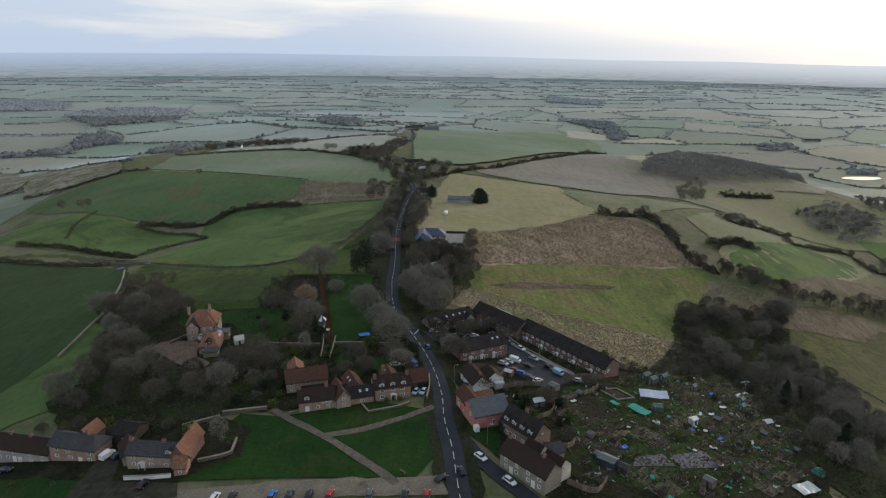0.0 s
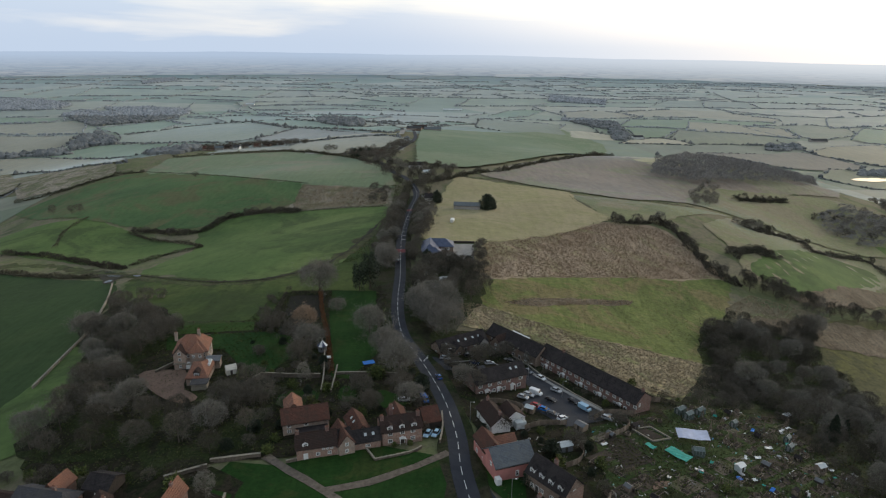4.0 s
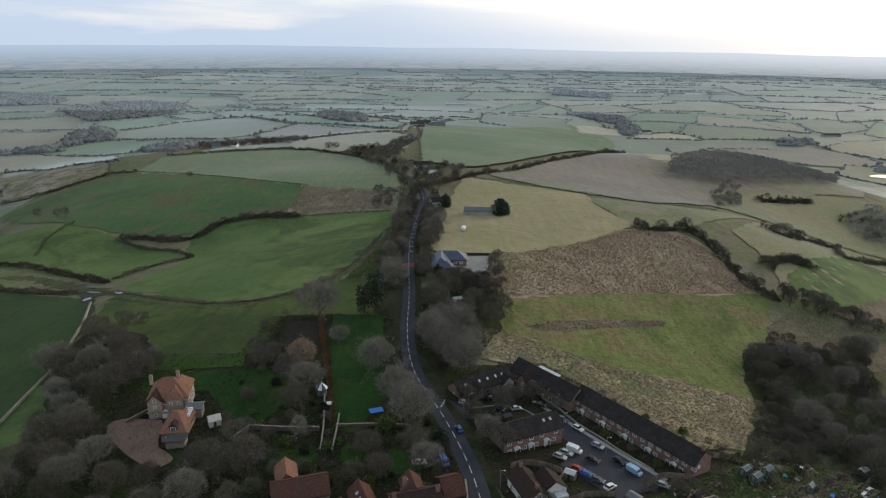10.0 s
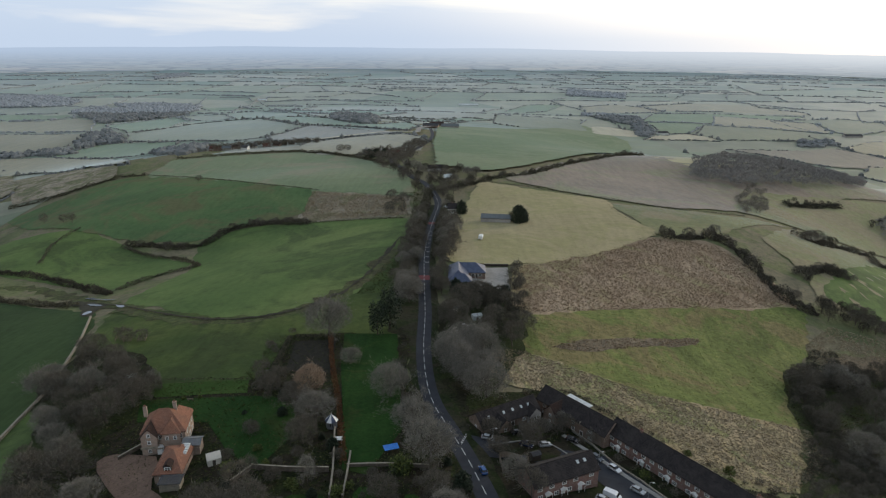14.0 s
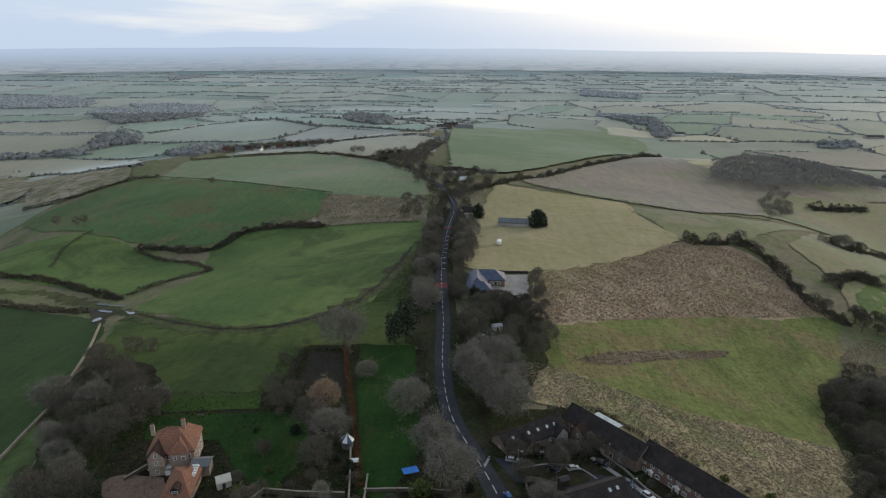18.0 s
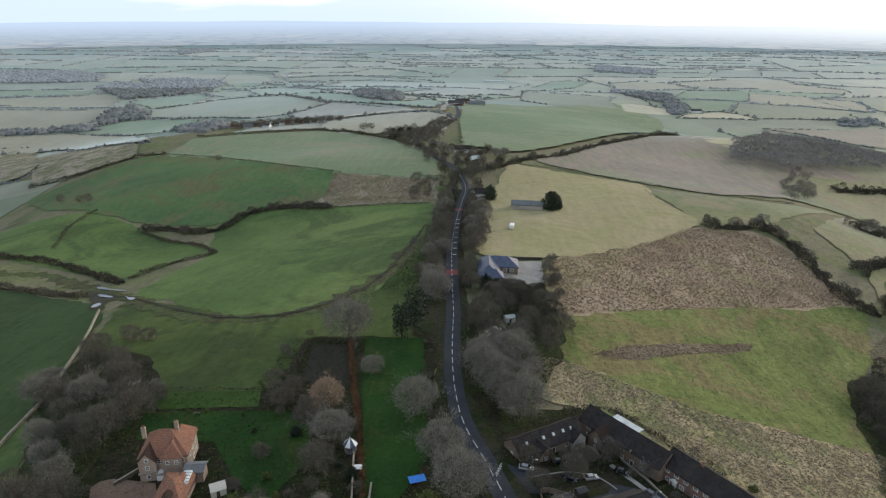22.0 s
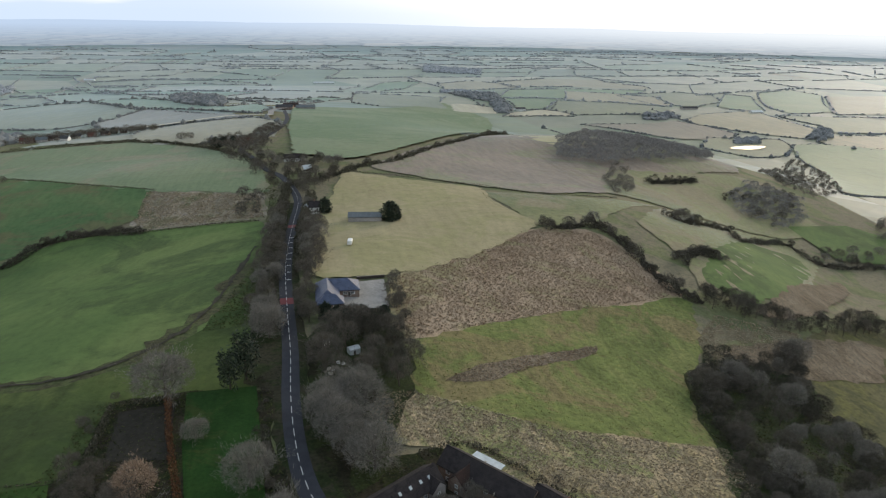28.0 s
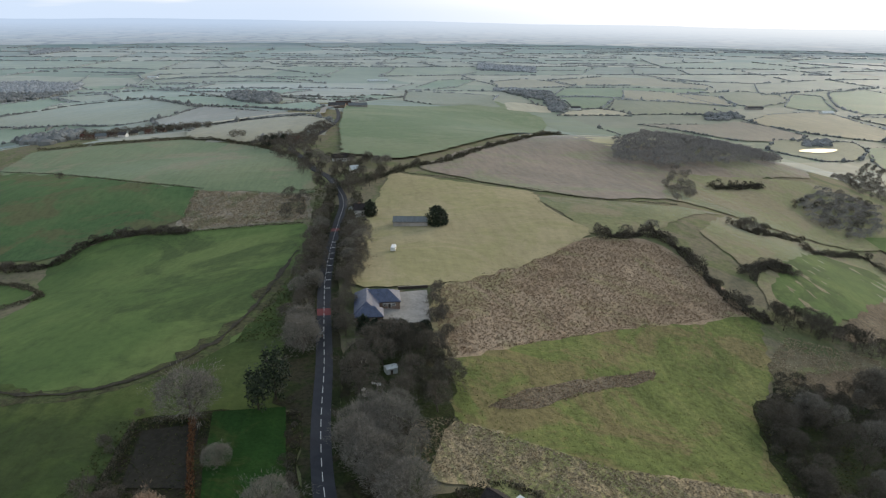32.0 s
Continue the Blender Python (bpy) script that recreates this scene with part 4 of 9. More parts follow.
def window_meshes(w, h):
    b = 0.15
    fr = boxes((-w / 2, -w / 2 + b, -0.05, 0.06, 0, h), (w / 2 - b, w / 2, -0.05, 0.06, 0, h), (-w / 2 + b, w / 2 - b, -0.05, 0.06, 0, b), (-w / 2 + b, w / 2 - b, -0.05, 0.06, h - b, h),
               (-0.035, 0.035, -0.03, 0.05, b, h - b), (-w / 2 + b, -0.035, -0.03, 0.05, h * 0.52 - 0.03, h * 0.52 + 0.03), (0.035, w / 2 - b, -0.03, 0.05, h * 0.52 - 0.03, h * 0.52 + 0.03))
    return (bm_mesh("window", fr, M["white"]), bm_mesh("pane", boxes((-w / 2 + b, w / 2 - b, -0.005, 0.03, b, h - b)), M["glass"]),
            bm_mesh("sill", boxes((-w / 2 - 0.08, w / 2 + 0.08, -0.14, 0.05, -0.1, 0)), M["stone"]))


def add_window(parent, x, y, z, turn, w=1.1, h=1.25, sill=True, m=Matrix()):
    fr, pane, sl = cached(("window", w, h), lambda: window_meshes(w, h))
    ob = part("window", fr, None, parent, at=m @ pose(x, y, z, 0, 0, turn))
    part("pane", pane, None, ob)
    if sill:
        part("sill", sl, None, ob)


def add_door(parent, x, y, z, turn, mat="dark_wood", w=0.95, h=2.05, hood=False, m=Matrix()):
    fr = cached(("doorframe", w, h), lambda: bm_mesh("door_frame", boxes((-w / 2 - 0.1, -w / 2, -0.06, 0.05, 0, h + 0.1), (w / 2, w / 2 + 0.1, -0.06, 0.05, 0, h + 0.1), (-w / 2, w / 2, -0.06, 0.05, h, h + 0.1)), M["white"]))
    lf = cached(("door", w, h, mat), lambda: bm_mesh("door", boxes((-w / 2, w / 2, -0.03, 0.03, 0, h), (-w / 2 + 0.12, w / 2 - 0.12, -0.045, -0.03, 0.25, h * 0.45), (-w / 2 + 0.12, w / 2 - 0.12, -0.045, -0.03, h * 0.55, h - 0.15)), M[mat]))
    ob = part("door", lf, None, parent, at=m @ pose(x, y, z, 0, 0, turn))
    part("door_frame", fr, None, ob)
    if hood:
        bm = bmesh.new()
        vs = [bm.verts.new(p) for p in ((-0.9, -0.9, 2.25), (0, -0.9, 2.85), (0.9, -0.9, 2.25), (-0.9, 0, 2.25), (0, 0, 2.85), (0.9, 0, 2.25))]
        for f in ((0, 1, 4, 3), (1, 2, 5, 4), (0, 2, 1), (3, 4, 5), (0, 3, 5, 2)):
            bm.faces.new([vs[i] for i in f])
        box(bm, -0.85, -0.75, -0.85, -0.75, 0, 2.25)
        box(bm, 0.75, 0.85, -0.85, -0.75, 0, 2.25)
        part("porch", bm, M["white"], ob)


def prism_walls(L, D, e, r, hip):
    """Outer walls with gables, ridge along x."""
    bm = bmesh.new()
    rows = []
    for x in (0, L):
        pts = [(x, 0, -1.5), (x, D, -1.5), (x, D, e), (x, 0, e)]
        if not hip:
            pts = [(x, 0, -1.5), (x, D, -1.5), (x, D, e), (x, D / 2, e + r), (x, 0, e)]
        rows.append([bm.verts.new(p) for p in pts])
    a, b = rows
    bm.faces.new(a)
    bm.faces.new(b[::-1])
    for k in range(len(a)):
        bm.faces.new((a[k], a[(k + 1) % len(a)], b[(k + 1) % len(a)], b[k]))
    return bm


def roof_slabs(L, D, e, r, hip, over=0.35, thick=0.2):
    """Roof slopes with overhang and thickness; gabled, or hipped by a length at each end."""
    k = over / (D / 2) * r
    h0, h1 = (hip if isinstance(hip, tuple) else (hip, hip))
    x0, x1, y0, y1, z0, z1 = -over, L + over, -over, D + over, e - k + 0.1, e + r + 0.1
    A, B, C, E = (x0, y0, z0), (x1, y0, z0), (x1, y1, z0), (x0, y1, z0)
    P, Q = (h0 if h0 else x0, D / 2, z1), (L - h1 if h1 else x1, D / 2, z1)
    faces = [(A, B, Q, P), (C, E, P, Q)]
    if h0:
        faces.append((E, A, P))
    if h1:
        faces.append((B, C, Q))
    bm = bmesh.new()
    for f in faces:
        top = [bm.verts.new((p[0], p[1], p[2] + thick)) for p in f]
        bot = [bm.verts.new(p) for p in f]
        bm.faces.new(top)
        bm.faces.new(bot[::-1])
        for i in range(len(f)):
            j = (i + 1) % len(f)
            bm.faces.new((top[i], bot[i], bot[j], top[j]))
    return bm, P, Q, thick


def add_chimney(parent, x, y, z, up, mat, pots=2, w=0.9, d=0.6, m=Matrix()):
    bm = boxes((-w / 2, w / 2, -d / 2, d / 2, -1.2, up), (-w / 2 - 0.06, w / 2 + 0.06, -d / 2 - 0.06, d / 2 + 0.06, up - 0.25, up - 0.1))
    ob = part("chimney", bm, M[mat], parent, at=m @ pose(x, y, z))
    pot = cached("pot", lambda: bm_mesh("chimney_pot", cone_bm(0.14, 0.11, 0.5), M["tile_orange"]))
    for k in range(pots):
        part("chimney_pot", pot, None, ob, at=pose((k - (pots - 1) / 2) * 0.32, 0, up))


def cone_bm(r0, r1, h, n=10, z=0.0):
    bm = bmesh.new()
    bmesh.ops.create_cone(bm, cap_ends=True, segments=n, radius1=r0, radius2=r1, depth=h, matrix=Matrix.Translation((0, 0, z + h / 2)))
    return bm


def add_dormer(parent, x, y, z, mat_wall, mat_roof, w=1.4, d=2.6, h=1.45, m=Matrix()):
    ob = part("dormer", boxes((-w / 2, w / 2, 0, d, 0, h)), M[mat_wall], parent, at=m @ pose(x, y, z))
    bm, *_ = roof_slabs(d, w, h, w * 0.42, 0, 0.15, 0.1)
    bmesh.ops.transform(bm, matrix=pose(w / 2, 0, 0, 0, 0, 90), verts=bm.verts)
    part("dormer_roof", bm, M[mat_roof], ob)
    fr, pane, _ = cached(("window", w * 0.8, h * 0.85), lambda: window_meshes(w * 0.8, h * 0.85))
    part("window_frame", fr, None, ob, at=pose(0, 0, 0.12))
    part("pane", pane, None, ob, at=pose(0, 0, 0.12))


def block(ob, m, L, depth, eaves, rise, wall, roof, hip=0, chimneys=(), rows=(), doors=(), dormers=(), gable=(), skylights=(), chimney_mat=None, door_mat="dark_wood", hood=False, back=(), wall_name="wall"):
    """One range of a house under its thing, with the front along the local x axis. rows: (z, width, height, x, x, ...) of front windows;
    gable: end-wall windows as (end, y, z); chimneys: (x, share of the depth, height)."""
    part(wall_name, prism_walls(L, depth, eaves, rise, hip), M[wall], ob, at=m)
    bm, P, Q, thick = roof_slabs(L, depth, eaves, rise, hip)
    rf = part("roof", bm, M[roof], ob, at=m)
    part("ridge", boxes((P[0] - 0.02, Q[0] + 0.02, depth / 2 - 0.14, depth / 2 + 0.14, P[2] + thick - 0.09, P[2] + thick + 0.07), bevel=0.05), M[roof], rf)
    for x, share, up in chimneys:
        top = eaves + rise * (1 - abs(share - 0.5) * 2)
        add_chimney(ob, x, depth * share, top, up + rise * abs(share - 0.5) * 2, chimney_mat or "brick_red", m=m)
    for z, w, h, *xs in rows:
        for x in xs:
            add_window(ob, x, 0, z, 0, w, h, m=m)
    for z, w, h, *xs in back:
        for x in xs:
            add_window(ob, x, depth, z, 180, w, h, m=m)
    for x in doors:
        add_door(ob, x, 0, 0, 0, door_mat, hood=hood, m=m)
    for end, y, z in gable:
        add_window(ob, 0 if end == 0 else L, y, z, -90 if end == 0 else 90, 0.9, 1.15, m=m)
    for x, mw in dormers:
        add_dormer(ob, x, 0.25, eaves + 0.1, mw, roof, m=m)
    for x, share in skylights:
        s = part("skylight", boxes((-0.4, 0.4, -0.5, 0.5, 0, 0.08)), M["lead"], rf, at=pose(x, depth * share, eaves + rise * share * 2 + 0.32, math.degrees(math.atan2(rise, depth / 2)), 0, 0))
        s.data.materials.append(M["glass"])
        part("skylight", boxes((-0.32, 0.32, -0.42, 0.42, 0.081, 0.1)), M["pale_sheet"], rf, at=s.matrix_basis)
    part("gutter", boxes((-0.3, L + 0.3, -0.45, -0.34, eaves - 0.32, eaves - 0.22)), M["dark_wood"], ob, at=m)


def house(a, b, depth, eaves, rise, wall, roof, label, name="house", group="", sink=0.0, category="house", base=None, squat=0.9, **more):
    """A house whose front runs from a to b, seen from outside left to right."""
    a, b = Vector(a), Vector(b)
    n = Vector((-(b - a).y, (b - a).x)).normalized()
    feet = [height(*p) for p in (a, b, a + n * depth, b + n * depth)]
    if base is None:
        base = max(feet) * 0.4 + min(feet) * 0.6
    FOOT.append([tuple(p) for p in (a - n * 2, b - n * 2, b + n * (depth + 1), a + n * (depth + 1))])
    ob = root(name, a.x, a.y, base - sink + 0.25, math.degrees(math.atan2(b.y - a.y, b.x - a.x)), label, category, group)
    ob.scale = (1, 1, squat)
    block(ob, Matrix(), (b - a).length, depth, eaves, rise, wall, roof, **more)
    return ob


def shed(x, y, turn, w, d, h, wall, roof, label, name="garden_shed", rise=0.5, group=""):
    ob = root(name, x, y, min(height(x, y), height(x + d * 0.5, y + d * 0.5)) - 0.02, turn, label, "shed", group)
    bm = prism_walls(w, d, h, rise, 0)
    part("wall", bm, M[wall], ob)
    bm, *_ = roof_slabs(w, d, h, rise, 0, 0.12, 0.07)
    part("roof", bm, M[roof], ob)
    part("door", boxes((w * 0.35, w * 0.35 + 0.75, -0.04, 0.03, 0, min(1.8, h - 0.1))), M["dark_wood"], ob)
    return ob


# ---------------------------------------------------------------- vehicles
def car_parts(paint, van=False):
    """Body with wheel arches, glasshouse, lamps, bumpers and wheels; nose towards +x."""
    L, W = (4.9, 1.9) if van else (4.25, 1.78)
    prof = ([(-2.45, 0.35), (-2.45, 1.9), (-2.3, 2.0), (0.9, 2.0), (1.35, 1.75), (1.75, 1.15), (2.35, 0.95), (2.45, 0.7), (2.45, 0.35)] if van else
            [(-2.1, 0.32), (-2.12, 0.72), (-2.02, 0.93), (-1.2, 0.98), (0.75, 0.95), (1.75, 0.80), (2.08, 0.66), (2.12, 0.32)])
    bm = bmesh.new()
    rows = []
    for y, inset in ((-W / 2, 0.05), (-W / 2 + 0.1, 0.0), (W / 2 - 0.1, 0.0), (W / 2, 0.05)):
        rows.append([bm.verts.new((x * (1 - inset * 0.3), y, z - (inset * 0.8 if z > 0.6 else -inset * 0.3))) for x, z in prof])
    n = len(prof)
    for r0, r1 in zip(rows, rows[1:]):
        for k in range(n):
            bm.faces.new((r0[k], r0[(k + 1) % n], r1[(k + 1) % n], r1[k]))
    bm.faces.new(rows[0])
    bm.faces.new(rows[-1][::-1])
    items = [("body", bm_mesh("body", bm, M["paint " + paint]), None)]
    bm = bmesh.new()
    cab = [(0.95, 1.45, -0.06)] if van else []
    if van:
        lo, hi = [(1.78, 1.18), (0.3, 1.18)], [(1.36, 1.74), (0.3, 1.85)]
    else:
        lo, hi = [(1.05, 0.93), (-1.85, 0.95)], [(0.35, 1.38), (-1.35, 1.40)]
    vs = []
    for (x, z), y in [(p, s * (W / 2 - 0.06)) for p in lo for s in (-1, 1)] + [(p, s * (W / 2 - 0.27 if not van else W / 2 - 0.05)) for p in hi for s in (-1, 1)]:
        vs.append(bm.verts.new((x + (0.02 if van else 0), y, z)))
    for f in ((0, 1, 5, 4), (2, 0, 4, 6), (3, 2, 6, 7), (1, 3, 7, 5), (4, 5, 7, 6), (1, 0, 2, 3)):
        bm.faces.new([vs[i] for i in f])
    items.append(("glasshouse", bm_mesh("glasshouse", bm, M["glass"]), None))
    if not van:
        items.append(("roof_panel", bm_mesh("roof_panel", boxes((-1.38, 0.36, -W / 2 + 0.28, W / 2 - 0.28, 1.37, 1.45), bevel=0.03), M["paint " + paint]), None))
    for s in (-1, 1):
        items.append(("headlight", bm_mesh("headlight", boxes((L / 2 - 0.18, L / 2 - 0.02, s * 0.66 - 0.17, s * 0.66 + 0.17, 0.58, 0.72), bevel=0.02), M["lamp_glass"]), None))
        items.append(("tail_light", bm_mesh("tail_light", boxes((-L / 2 - 0.02, -L / 2 + 0.1, s * 0.7 - 0.1, s * 0.7 + 0.1, 0.68, 0.88), bevel=0.02), M["tail_red"]), None))
        items.append(("mirror", bm_mesh("mirror", boxes((0.7, 0.85, s * (W / 2 + 0.08) - 0.08, s * (W / 2 + 0.08) + 0.08, 0.92, 1.05), bevel=0.02), M["paint " + paint]), None))
    tyre = cached("tyre", lambda: bm_mesh("tyre", cone_bm(0.32, 0.32, 0.2, 16, -0.1), M["tyre"]))
    rim = cached("rim", lambda: bm_mesh("rim", cone_bm(0.2, 0.2, 0.23, 12, -0.115), M["rim"]))
    for x in (-L / 2 + 0.82, L / 2 - 0.85):
        for s in (-1, 1):
            items.append(("wheel", tyre, (pose(x, s * (W / 2 - 0.08), 0.32, 90), rim)))
    return items


def car(x, y, turn, paint, van=False, label="", lift=0.04):
    items = cached(("car", paint, van), lambda: car_parts(paint, van))
    label = label or (f"{paint} van parked by the houses" if van else f"{paint} car parked by the kerb")
    g = [height(x + 1.5 * math.cos(radians(turn + k)), y + 1.5 * math.sin(radians(turn + k))) for k in (0, 180, 90, 270)]
    ob = root("van" if van else "car", x, y, 0, 0, label, "van" if van else "car", "parked vehicles")
    tilt = math.degrees(math.atan2(g[0] - g[1], 3.0))
    ob.matrix_basis = pose(x, y, max(height(x, y), sum(g) / 4) + lift, 0, -tilt, turn) @ Matrix.Diagonal((0.84, 0.84, 0.84, 1))
    for name, me, wheel in items:
        if wheel:
            w = part("wheel", me, None, ob, at=wheel[0])
            part("rim", wheel[1], None, w)
        else:
            part(name, me, None, ob)
    return ob


# ---------------------------------------------------------------- ground, distance
def spaced(*spans):
    out = []
    for a, b, step in spans:
        out += list(np.arange(a, b, step))
    return np.array(out + [spans[-1][1]], float)


gx = spaced((-4800, -1200, 150), (-1200, -480, 40), (-480, 480, 12), (480, 1200, 40), (1200, 4800, 150))
gy = spaced((-1500, -200, 100), (-200, 60, 30), (60, 760, 12), (760, 2000, 40), (2000, 4800, 140))
GX, GY = np.meshgrid(gx, gy)
GZ = heights(GX, GY)
nx = len(gx)
ids = np.arange(GX.size).reshape(GX.shape)
quads = np.stack([ids[:-1, :-1], ids[:-1, 1:], ids[1:, 1:], ids[1:, :-1]], -1).reshape(-1, 4)
ground = new("ground", mesh_of("ground", np.stack([GX, GY, GZ], -1).reshape(-1, 3).tolist(), quads.tolist(), M["ground"]))
for poly in ground.data.polygons:
    poly.use_smooth = True
tagged(ground, "rough winter grass on the ridge and the vale", "ground", kind="structure")

# distance behind the vale: hazy hills painted on a far band that glows
bm_, n_, l_, b_ = material("glowing_hazy_distance", 1.0, 0.0)
geo = n_.new("ShaderNodeNewGeometry")
sep = n_.new("ShaderNodeSeparateXYZ")
l_.new(geo.outputs["Position"], sep.inputs[0])
# the vale goes on as painted fields and hedges that draw together towards the horizon
def calc(op, a, b=None):
    node_ = n_.new("ShaderNodeMath")
    node_.operation = op
    for k, v in enumerate((a, b)):
        if v is None:
            continue
        if isinstance(v, (int, float)):
            node_.inputs[k].default_value = v
        else:
            l_.new(v, node_.inputs[k])
    return node_.outputs[0]


reach = calc("DIVIDE", 210.0, calc("MAXIMUM", calc("SUBTRACT", 100.0, sep.outputs[2]), 30.0))
plan = n_.new("ShaderNodeCombineXYZ")
l_.new(calc("MULTIPLY", calc("MULTIPLY", sep.outputs[0], reach), 1 / 260.0), plan.inputs[0])
l_.new(calc("MULTIPLY", calc("MULTIPLY", sep.outputs[1], reach), 1 / 210.0), plan.inputs[1])
wobble = noise_node(n_, l_, plan.outputs[0], 0.6, 3, 0.6)
bent = n_.new("ShaderNodeVectorMath")
bent.operation = "ADD"
l_.new(plan.outputs[0], bent.inputs[0])
l_.new(wobble, bent.inputs[1])
cells, hedges = n_.new("ShaderNodeTexVoronoi"), n_.new("ShaderNodeTexVoronoi")
hedges.feature = "DISTANCE_TO_EDGE"
for node_ in (cells, hedges):
    node_.inputs["Scale"].default_value = 1.0
    node_.inputs["Randomness"].default_value = 0.8
    l_.new(bent.outputs[0], node_.inputs["Vector"])
tone = n_.new("ShaderNodeSeparateColor")
l_.new(cells.outputs["Color"], tone.inputs[0])
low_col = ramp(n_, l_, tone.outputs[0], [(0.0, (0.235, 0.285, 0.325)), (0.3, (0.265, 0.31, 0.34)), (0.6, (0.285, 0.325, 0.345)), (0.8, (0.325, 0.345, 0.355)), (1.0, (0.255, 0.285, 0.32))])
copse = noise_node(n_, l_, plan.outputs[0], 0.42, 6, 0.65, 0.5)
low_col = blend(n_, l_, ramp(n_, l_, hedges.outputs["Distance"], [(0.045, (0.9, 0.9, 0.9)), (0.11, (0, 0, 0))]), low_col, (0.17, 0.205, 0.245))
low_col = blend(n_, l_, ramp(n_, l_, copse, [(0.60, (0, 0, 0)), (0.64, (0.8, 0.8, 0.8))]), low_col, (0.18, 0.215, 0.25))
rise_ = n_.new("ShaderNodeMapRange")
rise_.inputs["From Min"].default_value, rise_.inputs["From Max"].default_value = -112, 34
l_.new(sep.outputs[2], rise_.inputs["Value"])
# painted haze: the colour fades to pale blue with height
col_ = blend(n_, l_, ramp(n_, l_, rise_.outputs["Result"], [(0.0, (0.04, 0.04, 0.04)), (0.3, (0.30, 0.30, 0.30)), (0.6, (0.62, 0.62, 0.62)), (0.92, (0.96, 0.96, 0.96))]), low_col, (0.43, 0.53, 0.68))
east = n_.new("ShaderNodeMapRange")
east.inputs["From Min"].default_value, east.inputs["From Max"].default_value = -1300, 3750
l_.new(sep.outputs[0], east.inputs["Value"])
# sun glare painted into the eastern side, strongest near the top
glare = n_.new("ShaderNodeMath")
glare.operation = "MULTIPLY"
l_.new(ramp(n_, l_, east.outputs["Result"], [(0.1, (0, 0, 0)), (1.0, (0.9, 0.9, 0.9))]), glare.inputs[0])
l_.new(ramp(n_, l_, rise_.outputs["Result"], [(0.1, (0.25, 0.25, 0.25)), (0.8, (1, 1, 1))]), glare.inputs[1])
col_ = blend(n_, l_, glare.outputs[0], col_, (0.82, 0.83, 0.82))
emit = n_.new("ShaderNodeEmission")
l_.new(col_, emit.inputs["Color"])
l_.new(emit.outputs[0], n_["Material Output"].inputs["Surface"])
FAR = 4760.0
verts, faces = [], []
for k in range(181):
    a = radians(-75 + 150 * k / 180)
    x, y = FAR * math.sin(a), 60 + FAR * math.cos(a)
    deg = -75 + 150 * k / 180
    top = 34 + 3 * math.sin(deg * 0.35) + 3.0 * noise.noise((deg * 0.2, 3, 0)) + 1.8 * noise.noise((deg * 0.9, 7, 0))
    top += 10 * math.exp(-((deg + 21) / 7) ** 2) + 4 * math.exp(-((deg + 6) / 9) ** 2) - 14 * (1 / (1 + math.exp(-(deg - 14) / 5)))
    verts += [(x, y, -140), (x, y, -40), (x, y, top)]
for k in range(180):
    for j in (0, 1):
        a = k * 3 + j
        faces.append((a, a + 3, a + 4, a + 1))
tagged(new("backdrop", mesh_of("backdrop", verts, faces, bm_)), "glowing backdrop band with painted hazy blue hills", "distance", kind="structure")

